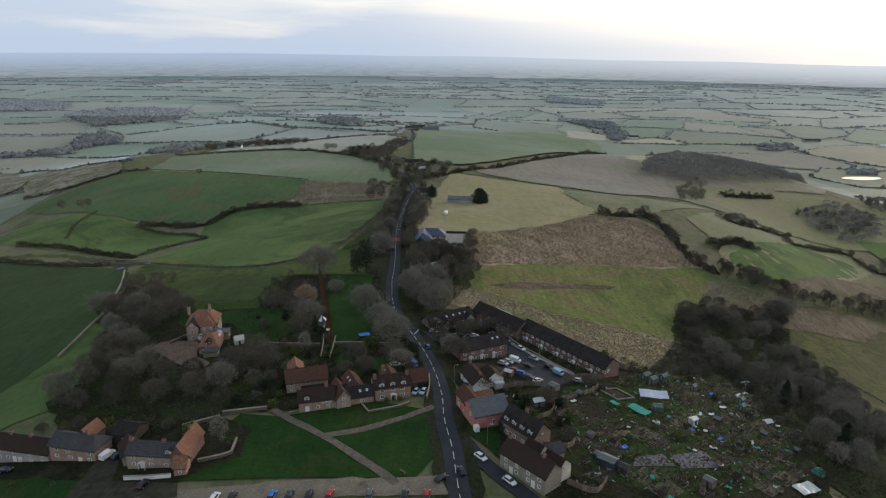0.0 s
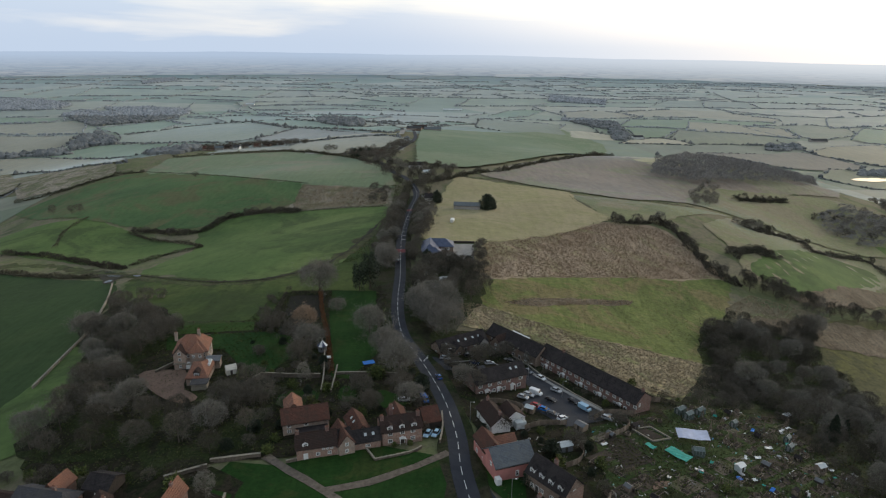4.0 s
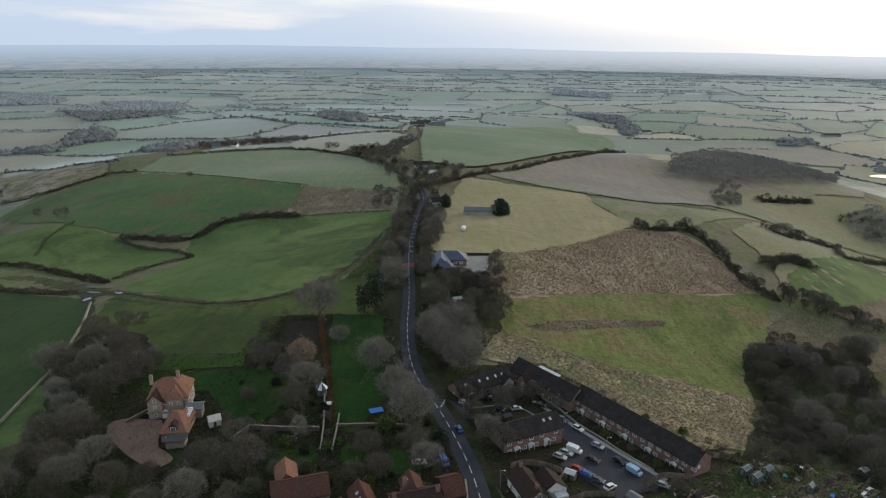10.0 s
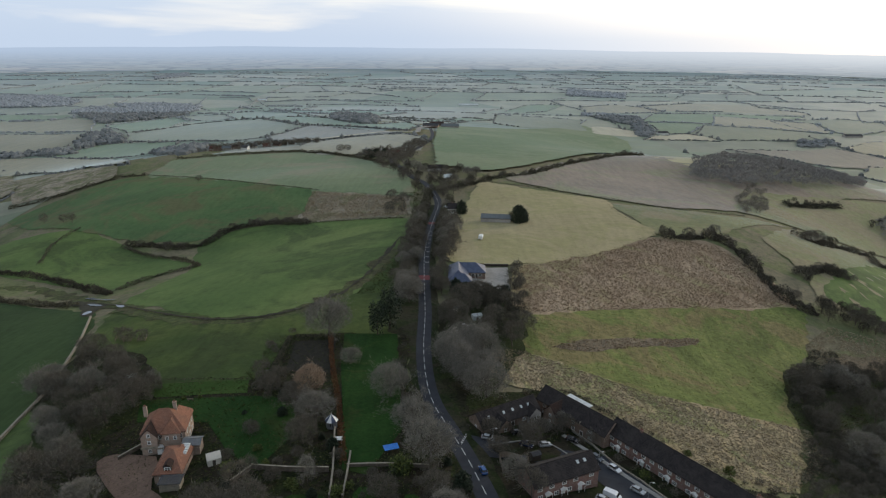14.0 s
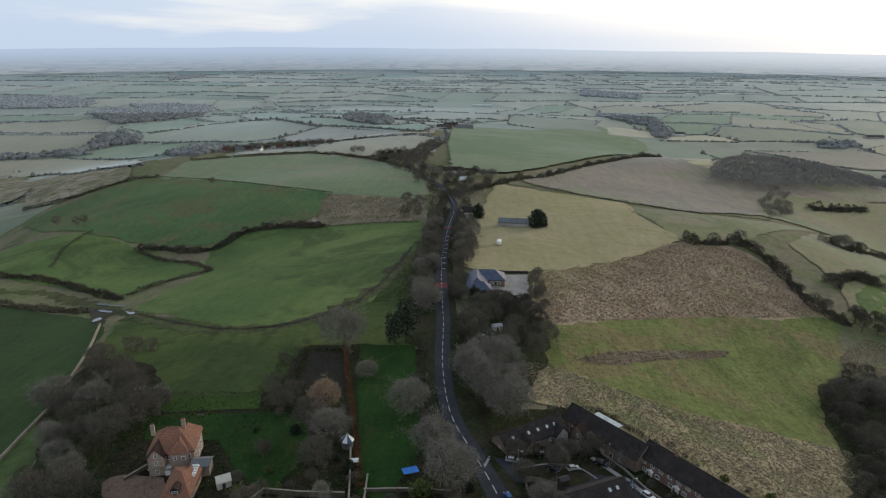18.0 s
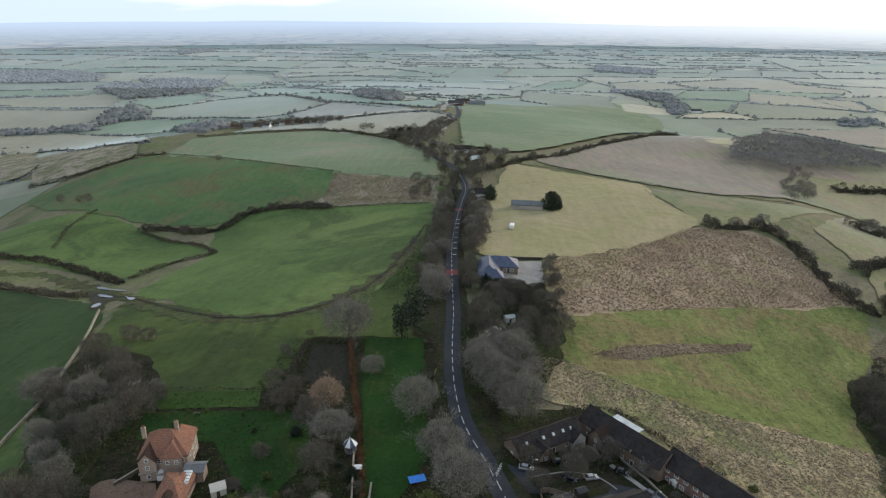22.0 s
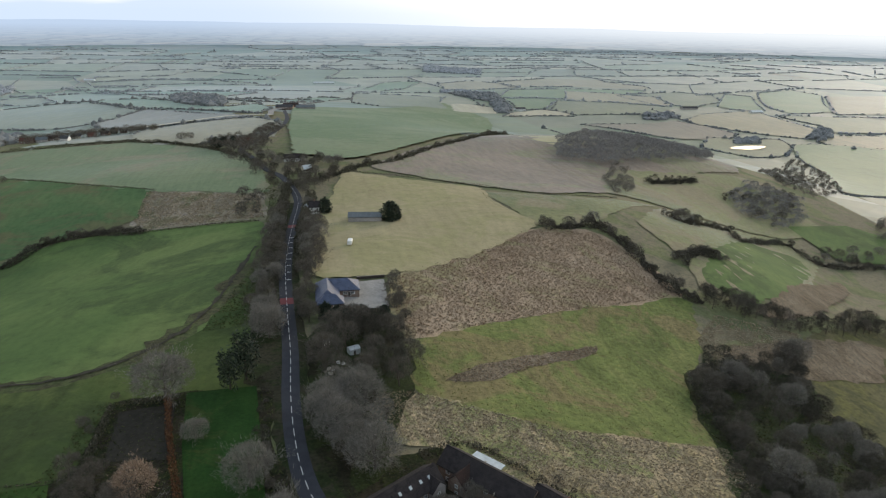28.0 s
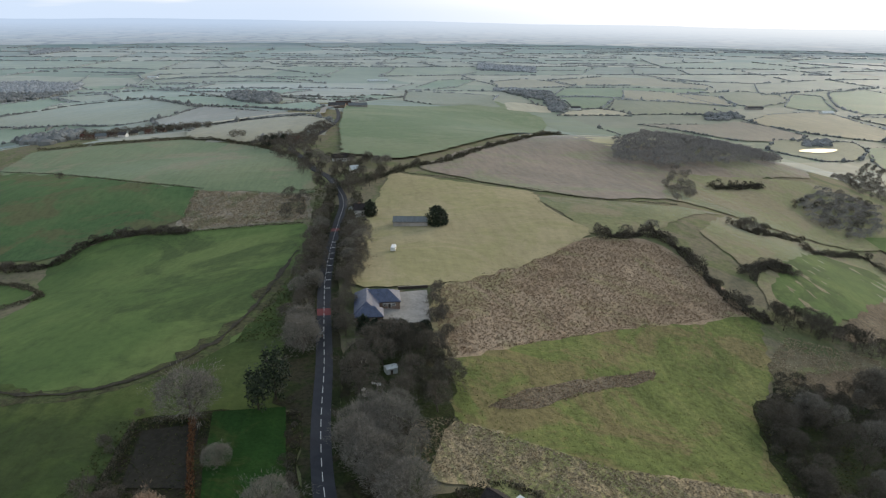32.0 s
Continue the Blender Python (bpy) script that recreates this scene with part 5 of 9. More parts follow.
# ---------------------------------------------------------------- fields
FIELDS = [
    ("upper_green", [(-333, 731), (-267, 695), (-186, 622), (-127, 579), (-45, 547), (-55, 620), (-78, 690), (-120, 770), (-204, 848), (-337, 815)], "smooth grey-green sown field on the upper slope"),
    ("dark_green", [(-424, 642), (-368, 725), (-333, 731), (-267, 695), (-186, 622), (-127, 579), (-124, 523), (-168, 515), (-191, 497), (-250, 509), (-292, 533), (-344, 560)], "dark green pasture in a hollow"),
    ("scrub", [(-127, 577), (-49, 545), (-43, 490), (-114, 502), (-124, 523)], "pale rough scrub on the slope"),
    ("bright_green", [(-187, 494), (-159, 512), (-114, 500), (-44, 482), (-38, 404), (-54, 325), (-75, 306), (-104, 308), (-168, 354), (-161, 419)], "bright green pasture above the stream"),
    ("bright_green", [(-344, 524), (-292, 533), (-238, 492), (-170, 442), (-193, 390), (-230, 412), (-285, 436), (-360, 470)], "bright green paddock in the valley"),
    ("low_green", [(-165, 342), (-100, 302), (-71, 306), (-54, 323), (-40, 380), (-34, 330), (-33, 288), (-53, 287), (-71, 284), (-72, 258), (-76, 254), (-109, 256), (-135, 262), (-148, 284)], "damp green pasture below the stream"),
    ("deep_green", [(-300, 400), (-238, 372), (-174, 338), (-155, 292), (-142, 245), (-138, 214), (-150, 160), (-300, 160)], "dark green crop field beside the long wall"),
    ("bright_green", [(-138, 214), (-142, 250), (-120, 205), (-112, 178), (-150, 150)], "grass bank inside the long wall"),
    ("yellow", [(9, 612), (98, 548), (94, 495), (110, 456), (60, 408), (16, 378), (-16, 374), (-15, 400), (-13, 440), (-10, 480), (-4, 520), (1, 560)], "pale yellow-green winter pasture"),
    ("brown_rough", [(19, 376), (60, 408), (107, 449), (142, 449), (157, 410), (162, 382), (88, 354), (15, 317), (12, 330)], "rough brown tussocky pasture"),
    ("east_green", [(15, 316), (88, 353), (162, 381), (146, 344), (114, 298), (106, 262), (53, 264), (12, 283)], "patchy green pasture with old ridges"),
    ("tussock", [(2, 283), (12, 283), (53, 264), (106, 262), (100, 238), (72, 212), (52, 220), (37, 236), (21, 256), (4, 258), (-4, 268)], "pale dry tussock grass behind the terrace"),
    ("olive", [(96, 533), (110, 452), (146, 462), (200, 520), (237, 548), (172, 522)], "olive green strip of pasture"),
    ("brown_field", [(30, 634), (102, 556), (140, 530), (200, 560), (252, 669), (240, 745), (211, 878), (150, 830), (79, 730)], "broad brown stubble field over the hill"),
    ("pale_field", [(211, 878), (241, 753), (300, 800), (420, 900), (300, 950)], "pale yellow stubble strip"),
    ("far_green", [(-30, 690), (-40, 900), (-44, 1223), (100, 1400), (287, 1651), (330, 1400), (308, 1285), (200, 960), (60, 726), (16, 668)], "wide smooth green pasture beyond the ridge"),
    ("olive", [(182, 471), (190, 426), (178, 390), (270, 424), (360, 522), (363, 566), (240, 545)], "olive green pasture on the eastern slope"),
    ("bright_green", [(186, 405), (222, 448), (300, 525), (350, 528), (332, 495), (247, 414), (204, 386), (195, 394)], "bright green hollow on the eastern slope"),
    ("olive", [(252, 669), (200, 560), (260, 560), (365, 570), (440, 600), (430, 720), (340, 690)], "olive green hill pasture"),
]
for k, (mat, poly, label) in enumerate(FIELDS):
    far = poly[0][1] > 600
    drape("field", rounded(widened(poly, 2.2), 1), 0.08 + 0.022 * k + (1.3 if mat == 'far_green' else 0.3 if far else 0), M[mat], label, "field", 13 if not far else 22, rough=2.4 if not far else 3.0)

drape("garden_ground", [(-62, 160), (-46, 161.5), (-20, 168.5), (-6, 173), (-4, 185), (-12, 213), (-22, 240), (-27, 262), (-28, 285), (-50, 288), (-71, 286), (-72, 257), (-76, 253), (-108, 253), (-125, 215), (-118, 190), (-112, 165), (-100, 152), (-84, 148)], 0.30, M["garden"], "ground of the walled gardens, shade in its colour", "garden", 13, rough=1.5)
drape("garden_ground", [(5, 176), (7, 160), (10, 149), (16, 138), (30, 119), (98, 136), (112, 172), (116, 222), (72, 210), (56, 220), (38, 239), (20, 257), (-8, 248), (-14, 231), (-7, 216), (1, 194)], 0.26, M["garden"], "ground of gardens and allotments, shade in its colour", "garden", 13, rough=1.5)
drape("field", [(150, 336), (176, 346), (215, 357), (262, 372), (280, 372), (230, 328), (192, 320), (168, 324)], 0.5, M["brown_strip"], "grey tussocky slope between thickets", "field", 13, rough=3.0)
drape("field", rounded([(200, 378), (280, 443), (359, 492), (338, 460), (246, 389), (204, 372)], 1), 0.55, M["brown_strip"], "pale scrubby bank above the tree belt", "field", 13, rough=3.0)
drape("field", [(203, 353), (284, 400), (330, 400), (330, 330), (260, 230), (210, 180), (160, 160), (150, 196), (158, 225), (164, 262), (172, 297)], 0.3, M["slope_olive"], "olive green pasture beyond the thicket", "field", 13, rough=2.0)
drape("field", [(395, 600), (480, 625), (520, 600), (470, 545), (400, 540)], 0.9, M["bright_green"], "bright green striped field in the vale", "field", 30)
drape("earth_patch", [(-6, 458), (4, 456), (22, 452), (34, 456), (38, 464), (24, 466), (2, 470), (-8, 468)], 0.3, M["earth"], "bare brown earth round the barn", "ground", 10, rough=2.0)
drape("earth_patch", [(-12, 414), (4, 414), (8, 420), (2, 432), (-6, 440), (-12, 436)], 0.3, M["earth"], "worn brown ground by the caravan", "ground", 10, rough=2.0)
drape("field", rounded([(-621, 937), (-557, 965), (-398, 800), (-370, 740), (-409, 705), (-457, 697)], 1), 1.2, M["scrub"], "pale scrubby field on the far slope", "field", 40)
# dry ridges of taller grass across the pasture
drape("grass_strip", rounded([(22, 290), (31, 299), (58, 313), (92, 328), (88, 321), (62, 307), (38, 293)], 1), 0.42, M["brown_strip"], "brown strip of tall dry grass", "grass", 8, rough=2.4)

# the patchwork of the vale
NEAR = [(-430, 640), (-370, 760), (-337, 815), (-204, 850), (-78, 700), (-30, 690), (-44, 1223), (287, 1651), (330, 1400), (211, 878), (450, 900), (520, 700), (540, 560), (480, 420), (450, 300), (450, -1400), (-300, -1400), (-300, 400), (-360, 480)]
rng = np.random.default_rng(8)
cw, ch = 390.0, 290.0
cols, rows_ = 26, 17
node = {}
for i in range(cols + 1):
    for j in range(rows_ + 1):
        x = (i - cols / 2) * cw + rng.uniform(-0.32, 0.32) * cw + 40 * math.sin(j * 0.9) + (60 if j % 2 else 0)
        y = 130 + j * ch + rng.uniform(-0.3, 0.3) * ch + 0.10 * x * math.sin(j * 0.35) * 0.5
        node[i, j] = np.array([x, y])
verts, faces, edges = [], [], []
for i in range(cols):
    for j in range(rows_):
        c = [node[i, j], node[i + 1, j], node[i + 1, j + 1], node[i, j + 1]]
        m = sum(c) / 4
        if math.hypot(m[0], m[1]) > 4900 or abs(m[0]) > m[1] * 1.05 + 500 or all(inside(q[0], q[1], NEAR) for q in c):
            continue
        n0 = len(verts)
        for a in range(5):
            for b in range(5):
                u, v = a / 4, b / 4
                p = c[0] * (1 - u) * (1 - v) + c[1] * u * (1 - v) + c[2] * u * v + c[3] * (1 - u) * v
                verts.append((p[0], p[1], height(p[0], p[1]) + 0.4 + max(0.0, (p[1] - 900) * 0.0010)))
        for a in range(4):
            for b in range(4):
                q = n0 + a * 5 + b
                if (any if verts[q][1] < 800 else all)([inside(verts[k][0], verts[k][1], NEAR) for k in (q, q + 5, q + 6, q + 1)]):
                    continue
                faces.append((q, q + 5, q + 6, q + 1))
        edges += [(node[i, j], node[i + 1, j]), (node[i, j], node[i, j + 1])]
        if m[1] > 2300:
            edges.append(((c[0] + c[1]) / 2, (c[2] + c[3]) / 2) if rng.uniform() < 0.5 else ((c[0] + c[3]) / 2, (c[1] + c[2]) / 2))
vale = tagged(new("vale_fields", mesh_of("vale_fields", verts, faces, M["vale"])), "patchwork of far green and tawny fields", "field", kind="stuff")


# the fields that can be told apart, each hedged round
VALE = []


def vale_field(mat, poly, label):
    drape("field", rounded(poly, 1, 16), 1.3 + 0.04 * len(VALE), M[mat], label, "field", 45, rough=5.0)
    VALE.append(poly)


vale_field("vale_tan", [(-1344, 1672), (-1068, 1745), (-1016, 1823), (-970, 1809), (-898, 1662), (-824, 1510), (-904, 1517), (-986, 1526), (-1257, 1562)], "pale tawny pasture in the vale")
vale_field("vale_tan", [(-1220, 1516), (-858, 1481), (-814, 1479), (-749, 1310), (-760, 1256), (-775, 1197), (-992, 1229)], "pale tawny pasture in the vale")
vale_field("vale_green", [(-1464, 1823), (-1353, 1683), (-1083, 1770), (-1039, 1851), (-1008, 1880), (-1095, 1922), (-1194, 1901)], "grey-green pasture in the vale")
vale_field("vale_green", [(-729, 1189), (-686, 1237), (-673, 1281), (-632, 1275), (-502, 1219), (-481, 1143), (-508, 1079), (-559, 1089), (-707, 1167)], "grey-green pasture in the vale")
vale_field("vale_olive", [(-702, 1429), (-639, 1491), (-614, 1555), (-520, 1587), (-450, 1551), (-326, 1332), (-284, 1267), (-310, 1185), (-328, 1144), (-370, 1128), (-468, 1209), (-650, 1310)], "olive grey pasture in the vale")
vale_field("vale_green", [(-856, 1631), (-743, 1771), (-647, 1640), (-660, 1482), (-713, 1452), (-786, 1548)], "grey-green pasture in the vale")
vale_field("vale_olive", [(-755, 1805), (-631, 1831), (-541, 1649), (-603, 1614), (-672, 1696)], "olive grey pasture in the vale")
vale_field("vale_green", [(-817, 2118), (-914, 2451), (-766, 2468), (-693, 2290), (-662, 2072), (-660, 1965), (-747, 1999)], "grey-green pasture in the vale")
vale_field("vale_brown", [(-284, 1289), (-187, 1148), (-94, 1051), (-134, 1024), (-198, 1008), (-230, 968), (-282, 1042), (-323, 1132), (-305, 1172)], "grey-brown arable field in the vale")
vale_field("vale_tan", [(-218, 952), (-185, 983), (-125, 1021), (-83, 1022), (-60, 979), (-50, 924), (-71, 854), (-96, 834), (-113, 806), (-130, 791), (-164, 833), (-200, 843), (-214, 902)], "pale tawny pasture in the vale")
vale_field("vale_green", [(-534, 1628), (-452, 1603), (-361, 1580), (-289, 1482), (-226, 1322), (-150, 1231), (-106, 1323), (-77, 1195), (-89, 1094), (-197, 1209), (-293, 1308), (-454, 1587)], "grey-green pasture in the vale")
vale_field("vale_green", [(-178, 1467), (-110, 1373), (-46, 1529), (5, 1628), (72, 1621), (-8, 1465), (-77, 1384)], "grey-green pasture in the vale")
vale_field("vale_olive", [(-674, 2291), (-462, 2378), (-297, 2319), (-193, 2226), (-129, 2087), (-357, 2211), (-617, 2159)], "olive grey pasture in the vale")
vale_field("vale_green", [(-687, 2095), (-395, 1866), (-137, 1727), (-202, 1563), (-328, 1681), (-546, 1906)], "grey-green pasture in the vale")
vale_field("vale_green", [(-490, 2523), (-437, 2717), (-341, 2673), (-195, 2506), (-126, 2364), (-303, 2369), (-467, 2402), (-668, 2337), (-706, 2474)], "grey-green pasture in the vale")
vale_field("vale_olive", [(89, 1803), (215, 1800), (317, 1781), (283, 1671), (275, 1520), (210, 1549), (126, 1478), (67, 1513)], "olive grey pasture in the vale")
vale_field("vale_pale", [(306, 1648), (359, 1641), (401, 1577), (376, 1484), (312, 1485), (279, 1492)], "bright straw-coloured field in the vale")
vale_field("vale_green", [(204, 2228), (276, 2286), (337, 2255), (252, 2025), (175, 1926), (122, 1963)], "grey-green pasture in the vale")
vale_field("vale_tan", [(375, 2200), (507, 2301), (579, 2214), (612, 2079), (496, 2025), (358, 2006)], "pale tawny pasture in the vale")
vale_field("vale_green", [(458, 1783), (575, 1801), (622, 1786), (522, 1597), (447, 1565), (473, 1705)], "grey-green pasture in the vale")
vale_field("vale_pale", [(414, 1517), (512, 1585), (549, 1541), (547, 1483), (485, 1483), (377, 1450)], "bright straw-coloured field in the vale")
vale_field("vale_tan", [(570, 2251), (799, 2376), (969, 2314), (981, 2170), (1032, 2093), (1011, 2015), (793, 2101), (586, 2108)], "pale tawny pasture in the vale")
vale_field("vale_green", [(562, 2022), (768, 2036), (978, 1983), (903, 1895), (826, 1861), (847, 1634), (730, 1745), (607, 1807), (473, 1814)], "grey-green pasture in the vale")
vale_field("vale_olive", [(613, 1761), (756, 1705), (845, 1580), (760, 1515), (634, 1515), (560, 1502), (530, 1580)], "olive grey pasture in the vale")
vale_field("vale_brown", [(517, 1374), (671, 1383), (759, 1419), (785, 1342), (797, 1256), (741, 1199), (639, 1213), (560, 1338)], "grey-brown arable field in the vale")
vale_field("vale_tan", [(782, 1429), (868, 1502), (1026, 1539), (1003, 1388), (990, 1269), (900, 1190), (866, 1224), (816, 1293), (783, 1363)], "pale tawny pasture in the vale")
vale_field("vale_green", [(1295, 1896), (1460, 1962), (1448, 1813), (1218, 1499), (1092, 1485), (1115, 1610)], "grey-green pasture in the vale")
vale_field("vale_tan", [(1436, 1787), (2009, 1772), (1560, 1390), (1196, 1464)], "pale tawny pasture in the vale")
vale_field("vale_olive", [(1033, 1466), (1122, 1429), (1488, 1329), (1322, 1187), (994, 1235), (1037, 1309)], "olive grey pasture in the vale")
vale_field("vale_tan", [(965, 1209), (1270, 1143), (1109, 1006), (899, 1091), (895, 1162)], "pale tawny pasture in the vale")
vale_field("vale_green", [(825, 1139), (885, 1141), (1064, 967), (852, 787), (603, 768), (704, 912), (756, 1036)], "grey-green pasture in the vale")
vale_field("vale_olive", [(710, 1223), (842, 1192), (814, 1124), (743, 1047), (675, 1039), (641, 1131)], "olive grey pasture in the vale")
vale_field("vale_tan", [(717, 1976), (842, 1898), (920, 1813), (870, 1633), (801, 1679), (631, 1751)], "pale tawny pasture in the vale")
vale_field("vale_olive", [(846, 1870), (1054, 1928), (1109, 1839), (1054, 1705), (904, 1600), (888, 1652), (928, 1812)], "olive grey pasture in the vale")
vale_field("vale_green", [(1164, 1862), (1211, 1804), (1061, 1535), (987, 1572), (988, 1622)], "grey-green pasture in the vale")
vale_field("scrub", [(-817, 1045), (-694, 1042), (-499, 770), (-491, 725), (-561, 728)], "pale scrubby field on the far slope")
vale_field("vale_tan", [(-937, 1159), (-711, 1158), (-545, 1062), (-390, 810), (-440, 824), (-614, 998), (-794, 980)], "pale tawny pasture in the vale")


def far_lumps(name, spots, mat, label):
    """Far trees and hedge clumps, each a few facets with an uneven outline."""
    verts, faces = [], []
    for x, y, w, d, h, turn in spots:
        z, n0 = height(x, y) + 0.3 + max(0.0, (y - 900) * 0.0010), len(verts)
        ca, sa = math.cos(turn), math.sin(turn)
        ring = []
        for k in range(6):
            t = math.pi / 3 * k
            for lvl, zz in ((1.0, 0.0), (0.95, 0.55)):
                px, py = math.cos(t) * w * lvl * rng.uniform(0.8, 1.1), math.sin(t) * d * lvl * rng.uniform(0.8, 1.1)
                verts.append((x + ca * px - sa * py, y + sa * px + ca * py, z + h * zz * rng.uniform(0.85, 1.2) - 0.2 * (zz == 0)))
        verts.append((x + rng.normal(0, w * 0.15), y, z + h * rng.uniform(0.85, 1.1)))
        for k in range(6):
            a, b = n0 + 2 * k, n0 + 2 * ((k + 1) % 6)
            faces += [(a, b, b + 1, a + 1), (a + 1, b + 1, n0 + 12)]
    return tagged(new(name, mesh_of(name, verts, faces, mat)), label, "trees", kind="stuff")


spots, crowns, hazy = [], [], []
edges = [(a, b, 0.15) for a, b in edges if not any(inside(*((a + b) / 2), poly) or inside(*(a * 0.75 + b * 0.25), poly) or inside(*(a * 0.25 + b * 0.75), poly) for poly in VALE)]
for poly in VALE:
    ring = [np.array(q, float) for q in poly]
    edges += [(a, b, 0.06) for a, b in zip(ring, ring[1:] + ring[:1])]
for a, b, bare in edges:
    if rng.uniform() < bare:
        continue
    L_ = np.linalg.norm(b - a)
    far = np.linalg.norm(a)
    step = 6 if far < 1500 else 9 if far < 2400 else 20
    if inside(a[0], a[1], NEAR) or inside(b[0], b[1], NEAR) or far > 4500 or (far > 3400 and rng.uniform() < 0.3):
        continue
    tall, sway, leafy = rng.uniform(1.2, 2.6) + far * 0.0006, rng.uniform(0, 6), rng.choice((0.02, 0.05, 0.16))
    nrm = np.array([a[1] - b[1], b[0] - a[0]]) / L_
    for k in range(int(L_ / step)):
        t = (k + rng.uniform(0.2, 0.8)) * step / L_
        if math.sin(k * 0.31 + sway) > 0.93 or rng.uniform() < 0.04:
            continue
        p = a + (b - a) * t + rng.normal(0, 0.9, 2) + nrm * math.sin(t * math.pi) * 0.035 * L_ * math.sin(sway)
        # past 1700 m the pieces go to the set with more haze painted in
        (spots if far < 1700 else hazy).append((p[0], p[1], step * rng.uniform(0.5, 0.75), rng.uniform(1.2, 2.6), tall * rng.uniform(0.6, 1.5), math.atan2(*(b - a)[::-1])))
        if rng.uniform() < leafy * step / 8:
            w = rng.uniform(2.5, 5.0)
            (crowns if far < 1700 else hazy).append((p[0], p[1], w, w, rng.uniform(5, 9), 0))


def vale_wood(poly, gap=9.5):
    """Crowns of a small wood or tree belt, packed together."""
    xs, ys = [q[0] for q in poly], [q[1] for q in poly]
    n = int((max(xs) - min(xs)) * (max(ys) - min(ys)) / gap ** 2)
    pts = np.stack([rng.uniform(min(xs), max(xs), n), rng.uniform(min(ys), max(ys), n)], 1)
    for x, y in pts[within(pts, poly)]:
        w = rng.uniform(0.5, 1.0) * gap
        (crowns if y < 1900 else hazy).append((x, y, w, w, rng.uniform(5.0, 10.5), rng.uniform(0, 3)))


vale_wood([(-1128, 1966), (-1140, 2064), (-1008, 2039), (-877, 2135), (-779, 2040), (-756, 1838), (-760, 1776), (-884, 1672), (-941, 1741)])
vale_wood([(-749, 1331), (-800, 1466), (-797, 1531), (-691, 1382), (-636, 1283), (-671, 1267), (-702, 1237)])
vale_wood([(-1620, 2018), (-1909, 2383), (-1511, 2479), (-1267, 2279), (-1238, 2144), (-1291, 2085)])
vale_wood([(-1110, 2175), (-988, 2225), (-823, 2157), (-788, 2040), (-1024, 2073)])
vale_wood([(-305, 1597), (-284, 1668), (-195, 1514), (-161, 1324), (-165, 1235), (-211, 1299), (-271, 1434)])
vale_wood([(330, 1943), (427, 1944), (484, 1914), (438, 1581), (404, 1505), (381, 1512), (417, 1709), (369, 1818)])
vale_wood([(727, 1511), (812, 1519), (785, 1456), (709, 1414), (695, 1433)])
vale_wood([(900, 1190), (1004, 1287), (994, 1235), (921, 1163)])
vale_wood([(751, 1197), (802, 1203), (778, 1161), (726, 1160)])
vale_wood([(-497, 1095), (-427, 1140), (-344, 934), (-352, 860)])
vale_wood([(-964, 1193), (-709, 1239), (-674, 1182), (-937, 1159)])
vale_wood([(456, 2953), (649, 2739), (599, 2530), (410, 2657)])
vale_wood([(-1655, 3678), (-1643, 4110), (-1499, 3762), (-1543, 3441)])
far_lumps("distant_hedgerows", hazy, M["haze_hedge"], "thin hedgerows far out in the vale, haze in their colour")
far_lumps("far_hedgerows", spots, M["far_tree"], "thin hedgerows between the far fields, haze in their colour")
far_lumps("far_trees", crowns, M["far_tree"], "scattered bare trees and small woods in the vale, haze in their colour")


def wood_mass(name, poly, gap, lo, hi, mat, label, seed, twigs=130, size=2.0):
    """A wood that stays far off: trunks and twig crowns of many trees in one mesh."""
    r = np.random.default_rng(seed)
    V, F = [], []
    count = 0
    for x, y in scatter(poly, gap, seed):
        h = r.uniform(lo, hi)
        z = height(x, y)
        p = r.normal(0, 1, (twigs, 3))
        p /= np.linalg.norm(p, axis=1)[:, None]
        p[:, 2] = np.where(p[:, 2] < -0.2, -p[:, 2], p[:, 2])
        p *= r.uniform(0.55, 1, (twigs, 1))
        wide = gap * r.uniform(0.5, 0.8)
        org = np.array([x, y, z + h * 0.5]) + p * np.array([wide, wide, h * 0.5])
        dirs = p + r.normal(0, 0.5, (twigs, 3)) + np.array([0, 0, 0.4])
        dirs /= np.linalg.norm(dirs, axis=1)[:, None]
        v, f = slivers(org, dirs, r.uniform(0.6, 1.3, twigs) * size, r.uniform(0.3, 0.7, twigs) * size * 0.6, r)
        t = np.array([[x - 0.12, y, z], [x + 0.12, y, z], [x, y, z + h * 0.6]])
        V += [v, t]
        F += [f + count, np.array([[0, 1, 2]]) + count + len(v)]
        count += len(v) + 3
    return tagged(new(name, mesh_of(name, np.concatenate(V), np.concatenate(F).tolist(), M[mat])), label, "wood", kind="stuff")


wood_mass("far_wood", [(215, 700), (249, 687), (327, 716), (422, 770), (520, 930), (600, 1080), (560, 1100), (430, 960), (330, 880), (245, 780)], 8.2, 7, 11, "far_twig", "bare grey wood over the hill, paled with haze", 3, 240, 1.8)
wood_mass("far_copse", [(-116, 745), (-96, 735), (-84, 700), (-66, 690), (-56, 730), (-62, 800), (-48, 880), (-62, 900), (-78, 800), (-108, 790)], 8, 7, 11, "twig", "dark copse beside the road", 4, 240, 1.3)
wood_mass("hamlet_trees", [(-335, 905), (-300, 900), (-270, 915), (-215, 935), (-200, 962), (-260, 965), (-330, 945)], 10, 6, 10, "twig", "bare trees round the far hamlet", 6, 220, 1.3)
wood_mass("east_thicket", [(354, 610), (368, 650), (425, 700), (470, 680), (430, 620), (380, 590)], 8, 4, 7, "far_twig", "grey thicket on the eastern hill, paled with haze", 7, 190, 1.4)
